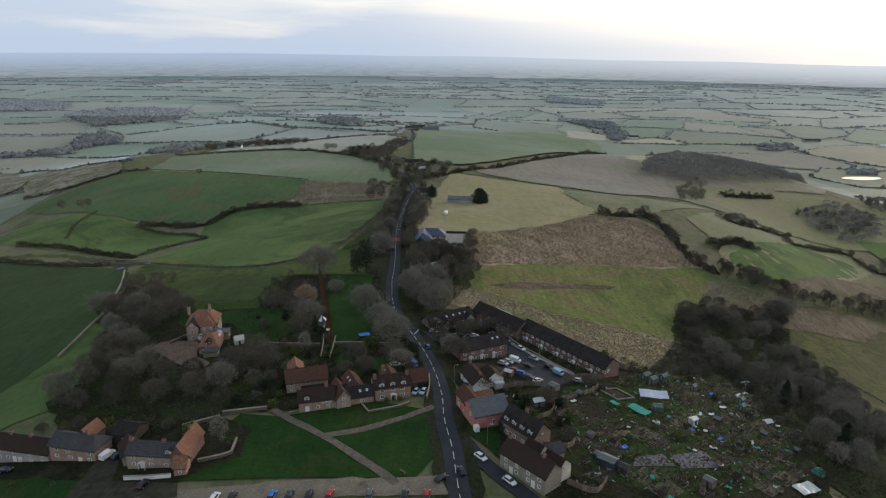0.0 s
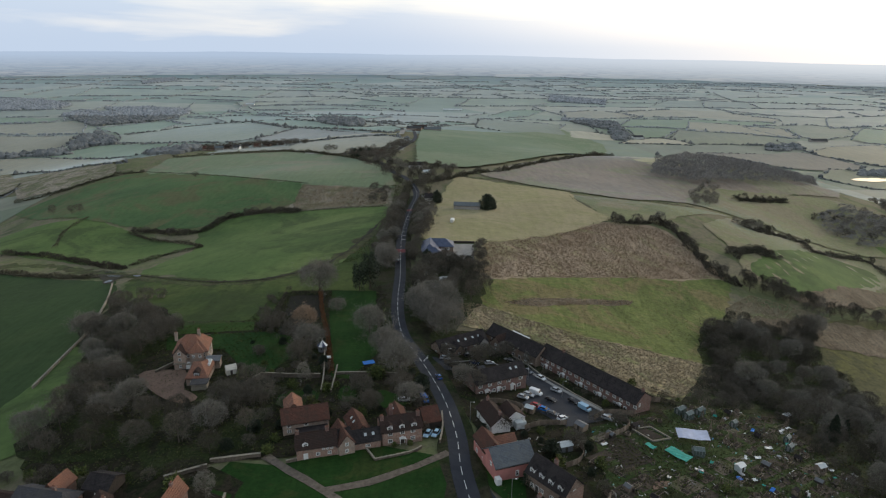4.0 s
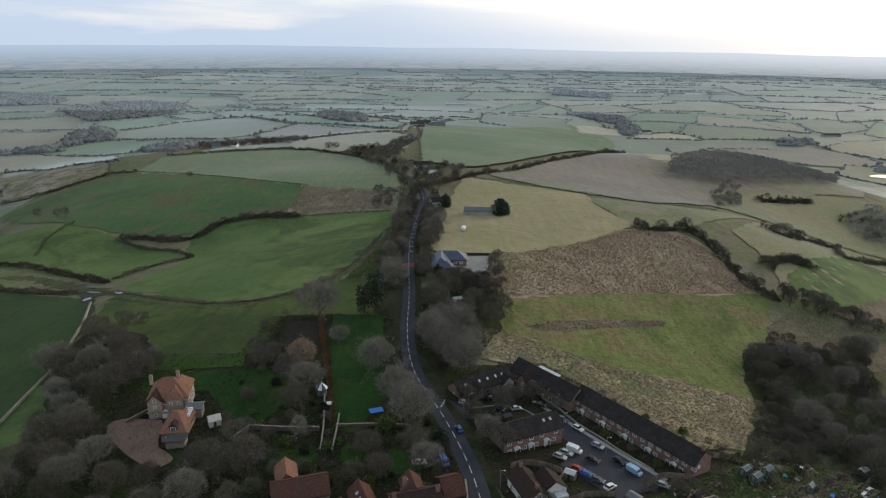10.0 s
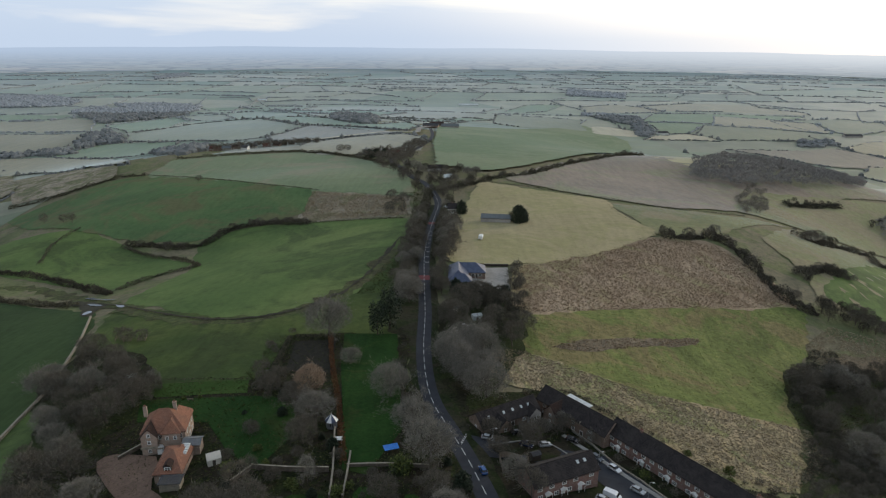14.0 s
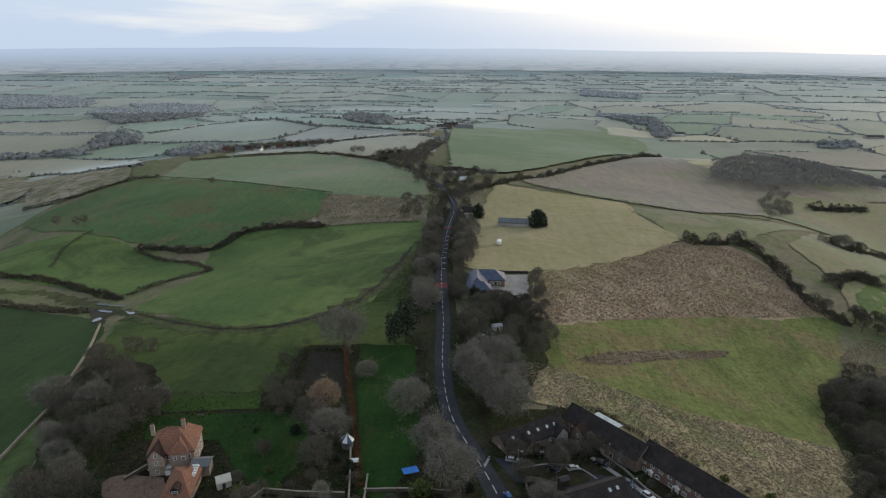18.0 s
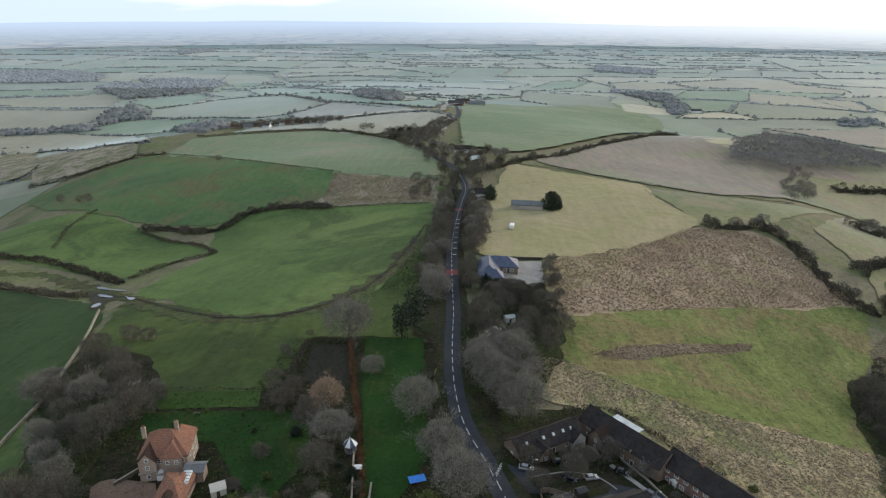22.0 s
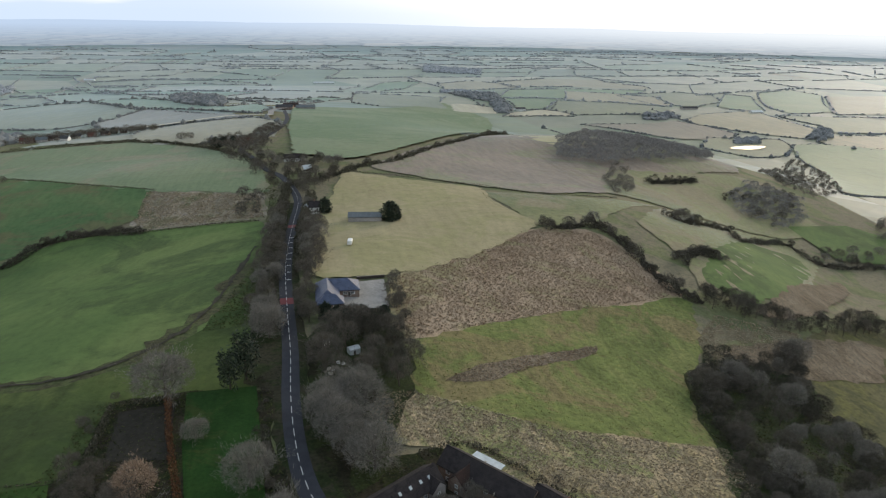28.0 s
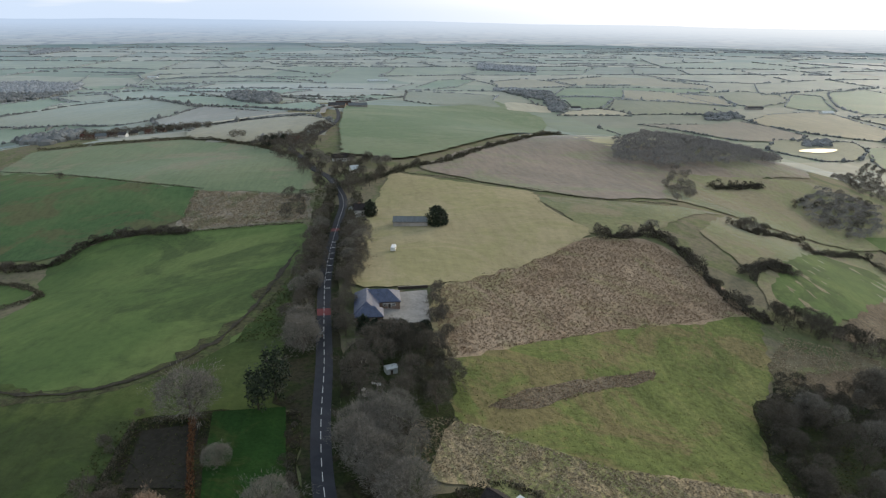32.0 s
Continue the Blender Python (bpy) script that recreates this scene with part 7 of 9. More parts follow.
for kind, x, y, h in (("yew", -12, 333, 6.5), ("yew", -5, 329, 7), ("yew", 1, 330, 7), ("yew", 9, 333, 6), ("dusk", -18, 331, 8), ("dusk", 14, 344, 6), ("scrub", 14, 358, 5)):
    plant(kind, x, y, h, "garden trees")
# ---------------------------------------------------------------- houses of the village
house((29.5, 227), (54, 194.5), 7.5, 5.0, 3.0, "brick_red", "tile_dark", "long two-storey brick terrace with a dark tiled roof", "terrace", chimneys=[(8, 0.5, 0.8), (40.2, 0.5, 1.0)],
      rows=[(0.9, 1.3, 1.2, *np.arange(2, 41, 3.9)), (3.3, 1.3, 1.1, *np.arange(1.6, 41, 2.6))], doors=list(np.arange(3.9, 41, 7.8)), door_mat="white", hood=True, gable=[(1, 2.0, 3.2)], back=[(3.3, 1.2, 1.1, *np.arange(2, 40, 5))])
t2 = house((12.4, 243.6), (28.2, 224.6), 7.4, 4.8, 3.2, "brick_brown", "tile_dark", "dark-roofed brick row joining the terrace", "terrace", rows=[(0.9, 1.2, 1.2, 3, 8, 14, 20), (3.1, 1.2, 1.1, 3, 8, 14, 20)], doors=[5.5, 17])
block(t2, pose(5.0, 2.5, 0, 0, 0, -90), 5.0, 5.0, 4.2, 2.8, "brick_brown", "tile_brown", wall_name="front_wing", gable=[(1, 2.5, 0.9), (1, 2.5, 3.0)])
part("party_parapet", boxes((8.3, 8.6, -0.4, 7.8, 4.6, 5.2), (16.3, 16.6, -0.4, 7.8, 4.6, 5.2)), M["stone"], t2)
part("flat_roof", boxes((4, 12.5, 7.4, 10.2, 4.2, 4.5)), M["pale_sheet"], t2, "pale flat roof of a rear extension")
lh = house((-4.2, 226.2), (12.2, 236.4), 7.0, 3.0, 3.0, "brick_brown", "tile_dark", "low brick house with skylights in a dark roof", skylights=[(3, 0.25), (8, 0.25), (11, 0.25), (14, 0.25), (16.5, 0.25)], rows=[(0.9, 1.2, 1.2, 3, 8, 14)], doors=[10], gable=[(0, 3.5, 1.0)])
block(lh, pose(4.0, 3.0, 0, 0, 0, -90), 5.0, 4.2, 2.8, 2.2, "brick_brown", "tile_dark", wall_name="front_wing", gable=[(1, 2.1, 1.0)])
block(lh, pose(15.0, 3.0, 0, 0, 0, -90), 4.2, 4.0, 2.8, 2.2, "grey_render", "tile_dark", wall_name="front_wing", gable=[(1, 2.0, 1.0)])
r2 = house((6.5, 198), (22.5, 205.5), 7.5, 5.0, 2.8, "brick_red", "tile_dark", "short brick terrace with white porches and a dark roof", "terrace", rows=[(0.9, 1.3, 1.2, 1.6, 6, 9.6, 15), (3.4, 1.3, 1.1, 1.4, 4.6, 8, 11.2, 15.6)], doors=[3.6, 7.8, 12.6], door_mat="white", hood=True, skylights=[(13, 0.3), (15, 0.3)])

# the manor: a hipped main block with a gabled bay and chimneys, and a low hipped range before it
mb = house((-91.6, 214.6), (-81.2, 216.6), 9.5, 6.2, 4.2, "brick_pale", "tile_orange", "tall pale brick manor with hipped orange tiled roofs", "manor_house", hip=(3.6, 4.4), chimneys=[(0.5, 0.45, 1.6), (7.4, 0.62, 1.6)], chimney_mat="brick_pale",
           rows=[(0.8, 1.2, 1.5, 4.6, 7.0, 9.2), (3.9, 1.3, 1.5, 4.6, 7.0, 9.2)], doors=[5.8], door_mat="white", back=[(0.9, 1.2, 1.5, 3, 8), (3.6, 1.2, 1.4, 3, 8)])
for y_ in (2.4, 5.0, 7.6):
    for z_ in (0.9, 3.8):
        add_window(mb, 10.59, y_, z_, 90, 1.1, 1.5)
block(mb, pose(0.2, 3.0, 0, 0, 0, -90), 4.6, 3.8, 6.0, 2.4, "brick_pale", "tile_brown", gable=[(1, 1.9, 0.9), (1, 1.9, 3.6), (1, 1.9, 5.8)], wall_name="gable_wing")
block(mb, pose(5.0, 4.0, 0, 0, 0, -90), 4.6, 4.4, 6.2, 2.6, "brick_pale", "tile_orange", hip=(0, 2.0), wall_name="front_wing", gable=[(1, 1.2, 3.9), (1, 3.2, 3.9)])
block(mb, pose(10.0, 5.6, 0, 0, 0, 90), 5.4, 4.6, 5.8, 2.8, "brick_pale", "tile_orange", hip=(0, 2.2), wall_name="rear_wing")
part("parapet", boxes((0.0, 3.8, -2.0, -1.7, 2.4, 2.9), (3.8, 5.4, -2.2, -1.9, 2.2, 2.6)), M["stone"], mb)
part("bay", boxes((3.9, 5.2, -2.0, 0.3, 0, 2.3), bevel=0.06), M["white"], mb, "white glazed bay beside the door")
mw = house((-82.6, 201.2), (-76.4, 202.0), 11.0, 3.0, 3.0, "brick_pale", "tile_orange", "low brick range with an orange hipped roof", "manor_range", hip=(2.9, 2.9), category="house", chimneys=[], rows=[(0.9, 1.0, 1.2, 1.6, 4.6)])
block(mw, pose(3.9, 10.6, 0), 4.0, 3.4, 3.4, 0.7, "brick_pale", "lead", wall_name="link_wall")
block(mw, pose(6.2, 4.4, 0, 0, 0, 90), 6.4, 4.0, 2.9, 1.8, "brick_pale", "tile_orange", wall_name="side_wing", hip=(0, 1.6))
part("roof_lantern", boxes((4.1, 5.9, 6.0, 10.6, 3.7, 4.5), bevel=0.25), M["pale_sheet"], mw, "pale glazed roof lantern")
for k_ in range(5):
    part("glazing_bar", boxes((4.05, 5.95, 6.4 + k_ * 0.95, 6.48 + k_ * 0.95, 4.4, 4.55)), M["lead"], mw)
for y_ in (5.2, 8.4):
    part("skylight", boxes((-0.35, 0.35, -0.45, 0.45, 0, 0.08)), M["pale_sheet"], mw, at=pose(5.3, y_ - 2.2, 3.9, 0, 42, 0))
add_dormer(mw, 3.1, 0.5, 3.2, "dark_wood", "tile_brown", 1.8, 2.4, 1.4)
part("outbuilding", prism_walls(4.6, 3.4, 2.4, 0.5, 0), M["stone"], mw, at=pose(2.2, -3.8, 0))
part("lean_to_roof", boxes((1.9, 7.1, -4.1, -0.2, 2.85, 3.0)), M["slate"], mw)

# cottages round the green
hb = house((-45.5, 171), (-34, 174.5), 7.5, 4.3, 3.0, "brick_pale", "tile_red", "large old cottage with a steep red tiled roof", rows=[(1.0, 1.1, 1.2, 1.6, 6), (2.9, 1.1, 1.0, 1.6, 6)], chimneys=[], squat=0.8)
block(hb, pose(1.2, 13.0, 0, 0, 0, -90), 6.0, 4.5, 4.0, 2.4, "brick_pale", "tile_orange", wall_name="rear_wing")
part("lean_to", boxes((3.5, 11.4, -2.2, 0, -1.0, 2.3)), M["brick_red"], hb)
part("lean_to_roof", boxes((3.2, 11.6, -2.5, 0, 2.3, 2.5)), M["tile_dark"], hb)
hc = house((-39.5, 160), (-30, 162.5), 5.6, 3.9, 3.2, "brick_orange", "tile_brown", "old cottage with a small white gabled dormer", rows=[(0.9, 1.0, 1.1, 5.2, 8.0), (2.6, 0.7, 0.7, 6.6, 7.6, 8.6)], doors=[2.2], door_mat="white", chimneys=[(0.4, 0.5, 1.2), (7.8, 0.5, 1.4)], dormers=[(2.2, "white")], squat=0.8)
hd = house((-30, 162.5), (-26.2, 164.2), 7, 3.4, 2.6, "brick_pale", "tile_dark", "gabled cottage with orange verge tiles", rows=[(0.9, 1.2, 1.0, 2.0)], squat=0.8)
block(hd, pose(0.4, 7.2, 0, 0, 0, -90), 8.0, 4.0, 3.8, 3.0, "brick_pale", "tile_red", wall_name="gable_wing", gable=[(1, 2.0, 0.9), (1, 2.0, 3.2)])
block(hd, pose(5.5, 12.5, 0, 0, 0, -90), 9.0, 4.6, 3.0, 2.6, "brick_pale", "tile_red", wall_name="rear_wing", skylights=[(3, 0.25), (5, 0.25)])
house((-26, 164.3), (-19.4, 166.4), 5, 2.9, 2.4, "brick_orange", "tile_dark", "low single-storey range with rooflights", rows=[(0.9, 1.3, 0.9, 3.6)], skylights=[(3.2, 0.25), (5.2, 0.25)], squat=0.8)
he = house((-19, 167), (-9, 170), 7.0, 5.0, 2.8, "brick_orange", "tile_brown", "two-storey orange brick house with three white dormers", rows=[(0.9, 1.2, 1.3, 2, 8), (3.5, 1.2, 1.2, 2, 5.2, 8)], doors=[5.2], hood=True, dormers=[(2.0, "white"), (5.2, "white"), (8.4, "white")], chimneys=[(0.4, 0.4, 1.3), (10, 0.4, 1.3), (3.6, 0.95, 2.0)], squat=0.8)
block(he, pose(3.8, 12.5, 0, 0, 0, -90), 6.0, 4.4, 3.6, 2.6, "brick_orange", "tile_red", wall_name="rear_wing", skylights=[(2.2, 0.25)])
house((-8.4, 175.5), (-4.2, 177), 7.5, 2.8, 3.0, "dark_wood", "tile_red", "cart shed with a rusty red tiled roof", "cart_shed", category="shed", squat=0.8)

# east side of the road
hp = house((9.0, 153.0), (18.5, 156.5), 8, 4.6, 3.2, "pink", "slate_pale", "pink rendered house with a blue-grey slate roof", rows=[(0.9, 0.9, 1.7, 5.6)], gable=[(0, 3.0, 3.4)])
block(hp, pose(0.2, 14.0, 0, 0, 0, -90), 7.5, 4.6, 4.6, 2.2, "pink", "tile_red", wall_name="front_range", rows=[(0.9, 1.0, 1.2, 2, 6), (3.4, 1.0, 1.1, 2, 6)], gable=[])
block(hp, pose(4.6, 8.0, 0), 5.0, 5.5, 3.0, 2.4, "brick_red", "tile_orange", wall_name="rear_wing")
part("porch", boxes((-0.4, 0.9, -1.6, 0, 0, 2.3), bevel=0.05), M["white"], hp, "white glazed porch")
hw = house((6, 184), (9.5, 174.5), 5.5, 3.3, 2.4, "white", "tile_brown", "white cottage with a brown tiled roof", rows=[(0.9, 1.0, 1.1, 2, 6), (2.3, 0.9, 0.8, 3, 7)], chimneys=[(1.0, 0.5, 1.4), (9, 0.5, 1.2)])
block(hw, pose(2.5, 5.0, 0), 5.5, 6.0, 2.8, 2.4, "white", "tile_brown", wall_name="rear_wing")
part("glass_lean_to", boxes((8, 10, 7.5, 10.5, 0, 2.3), bevel=0.05), M["pale_sheet"], hw, "pale glazed lean-to")
hdm = house((16, 152.5), (23.5, 143.5), 6.5, 4.4, 3.6, "brick_brown", "tile_dark", "dark-roofed cottage with four white dormers", dormers=[(1.6, "white"), (4.4, "white"), (7.2, "white"), (10.0, "white")], chimneys=[(5.6, 0.6, 1.4)], rows=[(0.9, 1.1, 1.2, 2, 5, 8, 10.6)], gable=[(1, 3.2, 3.6)], doors=[3.5])
part("gable_end", boxes((11.74, 11.78, 0.05, 6.45, -1, 4.4)), M["brick_orange"], hdm)
hs = house((14.5, 137), (24, 126.5), 6.0, 4.8, 3.0, "stone", "tile_brown", "row of grey stone cottages with brown roofs", rows=[(0.9, 1.0, 1.1, 2, 5.4, 9, 12.4), (3.0, 1.0, 1.0, 2, 5.4, 9, 12.4)], chimneys=[(0.5, 0.5, 1.0), (11, 0.5, 1.2)], doors=[3.7, 10.6], door_mat="white")
block(hs, pose(2.0, 5.5, 0), 4.5, 6.0, 3.2, 2.6, "cream", "tile_brown", wall_name="rear_wing")
block(hs, pose(8.5, 5.0, 0), 5.0, 5.5, 3.6, 2.6, "cream", "tile_brown", wall_name="rear_wing")
house((26, 138), (31, 141), 4, 2.6, 1.6, "stone", "slate", "small grey outbuilding behind cottages", "outbuilding", category="shed")

# cottages at the west end of the green
house((-117, 147), (-101, 144), 6.5, 4.4, 3.0, "grey_render", "tile_brown", "row of grey rendered cottages with brown roofs", rows=[(0.9, 1.0, 1.1, 1.5, 4, 8, 11, 14.6), (3.0, 1.0, 1.0, 1.5, 4, 6.2, 11, 14.6)], chimneys=[(3, 0.5, 1.2), (9, 0.5, 1.2)], doors=[6, 7.6], door_mat="white", squat=0.78)
hn = house((-100.3, 144), (-87.4, 141.5), 6.5, 5.0, 2.4, "brick_orange", "slate", "orange brick house with a flat-topped slate roof", hip=(0, 2.0), rows=[(0.9, 1.1, 1.2, 2, 6, 11.5), (3.3, 1.1, 1.1, 2, 5.4, 11.5)], doors=[8.8], door_mat="white", chimneys=[(8.5, 0.6, 1.2)], squat=0.78)
block(hn, pose(3.5, 11.0, 0, 0, 0, -90), 5.5, 4.2, 4.6, 2.6, "brick_orange", "tile_orange", wall_name="rear_wing")
house((-86.5, 149), (-80.5, 148), 6.5, 3.2, 2.4, "dark_wood", "tile_dark", "dark low house with a dark roof", rows=[(0.9, 1.6, 1.1, 3.5)], squat=0.78)
block(house((-77, 137), (-64, 136.2), 5.5, 4.8, 2.6, "brick_pale", "slate", "old cottage with a slate roof and white windows", rows=[(0.9, 1.0, 1.2, 1.8, 6.2, 10), (3.2, 1.0, 1.1, 1.8, 6.2)], doors=[4], door_mat="white", hood=True, chimneys=[(0.3, 0.5, 1.0), (8.6, 0.5, 1.0)], dormers=[(10.6, "white")], squat=0.78), pose(11.5, 10.0, 0, 0, 0, -90), 10.5, 3.8, 5.6, 3.4, "brick_red", "tile_orange", wall_name="tall_wing", chimneys=[(3, 0.5, 1.0)])
house((-63.8, 133), (-61, 133.2), 3.6, 2.8, 2.6, "brick_orange", "tile_orange", "small orange gabled outbuilding", "outbuilding", category="shed", rows=[(0.9, 0.8, 0.9, 1.4)], squat=0.78)
house((-82, 143.5), (-78.5, 138), 4.5, 3.4, 2.8, "stone", "tile_brown", "narrow stone cottage wing", "outbuilding", category="shed", squat=0.78)
stone_wall([(-76, 132.8), (-70, 132.4), (-64.5, 132.6)], 1.3, 0.3, M["white"], "white front garden wall", "garden_wall")
stone_wall([(-60, 138), (-55, 139.5), (-52.5, 141)], 1.1, 0.4, M["old_wall"], "low stone wall round a garden tree", "garden_wall")
stone_wall([(-52.5, 141), (-53, 147)], 1.1, 0.4, M["old_wall"], "low stone wall round a garden tree", "garden_wall")

# houses along the road northwards
bg = house((-15.2, 361), (-15.2, 343), 8.5, 3.0, 3.4, "brick_brown", "slate_blue", "bungalow with a dark blue slate roof on three ranges", hip=(3.0, 3.0), rows=[(0.9, 1.4, 1.2, 3, 8, 13)])
block(bg, pose(8.6, 1.0, 0, 0, 0, 90), 15.5, 9.5, 2.9, 3.2, "brick_brown", "slate_blue", hip=(3.5, 4.2), wall_name="wing_wall", rows=[(0.9, 1.6, 1.3, 10, 13)], doors=[11.6])
block(bg, pose(20.6, 0.3, 0, 0, 0, 90), 9.6, 6.6, 2.8, 2.6, "brick_brown", "slate_blue", hip=(2.8, 2.8), wall_name="front_wing", rows=[(0.9, 1.4, 1.2, 3, 6.5)])
stone_wall([(1.5, 372), (13.5, 375)], 1.2, 0.4, M["dark_wood"], "dark fence wall behind the yard", "yard_wall")
barn = house((3, 462), (21, 460), 9, 3.4, 1.6, "grey_render", "roof_sheet", "long low barn with a grey sheet roof", "barn", category="barn")
bh = house((-18, 488), (-12, 488), 9, 4.6, 2.6, "white", "tile_dark", "white house by the bend of the road", rows=[(0.9, 1.2, 1.2, 1.5, 4.5), (3.0, 1.1, 1.1, 1.5, 4.5)], chimneys=[(3, 0.5, 1.0)])
block(bh, pose(-3, 4, 0), 3.2, 8, 3, 1.6, "white", "pale_sheet", wall_name="side_wing")
house((-38, 653), (-24, 655), 7, 3.4, 2.6, "white", "tile_dark", "long white house beside the road", rows=[(0.9, 1.4, 1.3, 2, 6, 10)])
house((-22, 607), (-16, 609), 6, 3, 2.4, "cream", "pale_sheet", "small pale building behind trees")
house((-86, 770), (-72, 774), 7, 4, 3, "brick_red", "tile_red", "brick house among roadside trees")
for k, (x, y, L_, wall, roof) in enumerate(((-330, 900, 16, "brick_brown", "tile_red"), (-312, 896, 11, "grey_render", "roof_sheet"), (-304, 910, 9, "brick_brown", "tile_brown"), (-288, 897, 9, "white", "slate"), (-280, 912, 8, "cream", "slate"), (-266, 921, 8, "brick_red", "tile_red"), (-256, 932, 9, "brick_brown", "tile_brown"), (-238, 944, 7, "brick_red", "tile_brown"))):
    house((x, y), (x + L_, y + (-3, 2, 4)[k % 3]), 6, 3.6, 2.6, wall, roof, "brick farm building of the far hamlet", "farmhouse", rows=[(1, 1.2, 1.2, 2, 5)], group="far hamlet")
for k, (x, y, L_, wall, roof) in enumerate(((-71, 1180, 26, "brick_brown", "slate"), (-40, 1200, 30, "grey_render", "roof_sheet"), (-60, 1230, 24, "brick_red", "tile_brown"), (-10, 2180, 62, "pale_sheet", "pale_sheet"), (868, 1579, 40, "grey_render", "slate"), (440, 1560, 24, "white", "slate"), (-702, 2348, 30, "white", "pale_sheet"), (1000, 1500, 30, "white", "pale_sheet"))):
    house((x, y), (x + L_, y + (-3, 2, 4)[k % 3]), 14, 5, 3.5, wall, roof, "far farm building in the vale", "farm_building", group="far farms", category="barn")


# ---------------------------------------------------------------- vehicles
for x, y, turn, paint, van in ((-3, 223, -8, "silver", 0), (5, 227, 15, "black", 0), (11, 229, 15, "grey", 0), (7, 221, -30, "navy", 0), (12, 222, 20, "silver", 0), (20, 226, -30, "black", 0), (25, 218, -55, "grey", 0), (28.5, 213.5, -52, "white", 0), (32, 204.5, -45, "silver", 0),
                               (29, 197, -35, "black", 0), (36, 197.5, -53, "black", 0), (38.5, 193, -53, "light blue", 1), (25, 201, -35, "white", 1), (22.6, 199.3, -30, "silver", 0), (20.6, 197.2, -30, "silver", 0), (24, 192, -30, "red", 0), (26, 189.8, -30, "bright blue", 0), (28, 187.6, -30, "grey", 0), (30.4, 185, 40, "white", 0), (44, 188, -30, "silver", 0)):
    car(x, y, turn, paint, bool(van), f"{paint} {'van' if van else 'car'} in the parking court", 0.55)
for x, y, turn, paint, van in ((-7.6, 172.3, -110, "light blue", 0), (-5.4, 172.6, -110, "light blue", 0), (-15, 191, 10, "white", 0), (-9, 191.5, -70, "blue", 1), (-85, 143, 70, "white", 1), (-82, 142.5, 65, "navy", 0), (-111, 142, -5, "navy", 0), (-70, 130, 80, "black", 0)):
    car(x, y, turn, paint, bool(van), f"{paint} {'van' if van else 'car'} parked beside a cottage", 0.4)
for x, turn, paint in ((-69, 175, "silver"), (-51, 80, "white"), (-47, 85, "black"), (-38, 82, "bright blue"), (-34, 84, "navy"), (-29.6, 86, "black"), (-25, 84, "red"), (-16, 88, "grey"), (-8, 84, "black"), (-3, 85, "red")):
    car(x, 124.6 + 0.015 * x, turn, paint, False, f"{paint} car parked along the green", 0.4)
for x, y, turn, paint in ((0.2, 130.5, 45, "black"), (10, 139.5, -50, "white"), (16.3, 130.4, -50, "white")):
    car(x, y, turn, paint, False, f"{paint} car parked by the lane", 0.45)
for x, y, turn, paint in ((5.0, 133.5, 105, "black"), (-4.9, 207.5, 107, "blue"), (-26.2, 330, 92, "grey")):
    car(x, y, turn, paint, False, f"{paint} car on the main road", 0.5)
car(-6, 335, 10, "white", False, "white car beside the bungalow", 0.5)
cv = root("caravan", 1.5, 420, height(1.5, 420) + 0.3, 80, "small white caravan in the pasture", "caravan")
part("body", boxes((-2.4, 2.4, -1.1, 1.1, 0.5, 2.5), bevel=0.25), M["white"], cv)
part("window", boxes((-1.6, -0.4, -1.13, -1.1, 1.4, 2.0)), M["glass"], cv)
for s_ in (-1, 1):
    part("wheel", CACHE["tyre"], None, cv, at=pose(0, s_ * 0.95, 0.32, 90))


# ---------------------------------------------------------------- gardens
def fence(pts, label, h=1.6, gap=1.9, mat="wood", name="fence"):
    """A close-boarded fence: posts, and a panel between each two."""
    ob = root(name, pts[0][0], pts[0][1], height(*pts[0]), 0, label, "fence")
    base = Vector((pts[0][0], pts[0][1], height(*pts[0])))
    post = cached(("post", h, mat), lambda: bm_mesh("post", boxes((-0.06, 0.06, -0.06, 0.06, -0.4, h + 0.08)), M[mat]))
    panel = cached(("panel", h, gap, mat), lambda: bm_mesh("panel", boxes((0.05, gap - 0.05, -0.025, 0.025, 0.05, h), (0.05, gap - 0.05, -0.04, 0.04, h, h + 0.05)), M[mat]))
    line = smooth_line(pts, 1.0) if len(pts) > 2 else np.array([pts[0], pts[-1]], float)
    d = np.concatenate([[0], np.cumsum(np.linalg.norm(np.diff(line, axis=0), axis=1))])
    n = max(1, int(d[-1] / gap))
    for k in range(n + 1):
        x, y = np.interp(k * gap, d, line[:, 0]), np.interp(k * gap, d, line[:, 1])
        x1, y1 = np.interp((k + 1) * gap, d, line[:, 0]), np.interp((k + 1) * gap, d, line[:, 1])
        z = height(x, y) + 0.3
        at = Vector((x, y, z)) - base
        part("post", post, None, ob, at=pose(*at))
        if k < n:
            part("panel", panel, None, ob, at=pose(at.x, at.y, at.z, 0, -math.degrees(math.atan2(height(x1, y1) + 0.3 - z, gap)), math.degrees(math.atan2(y1 - y, x1 - x))))
    return ob


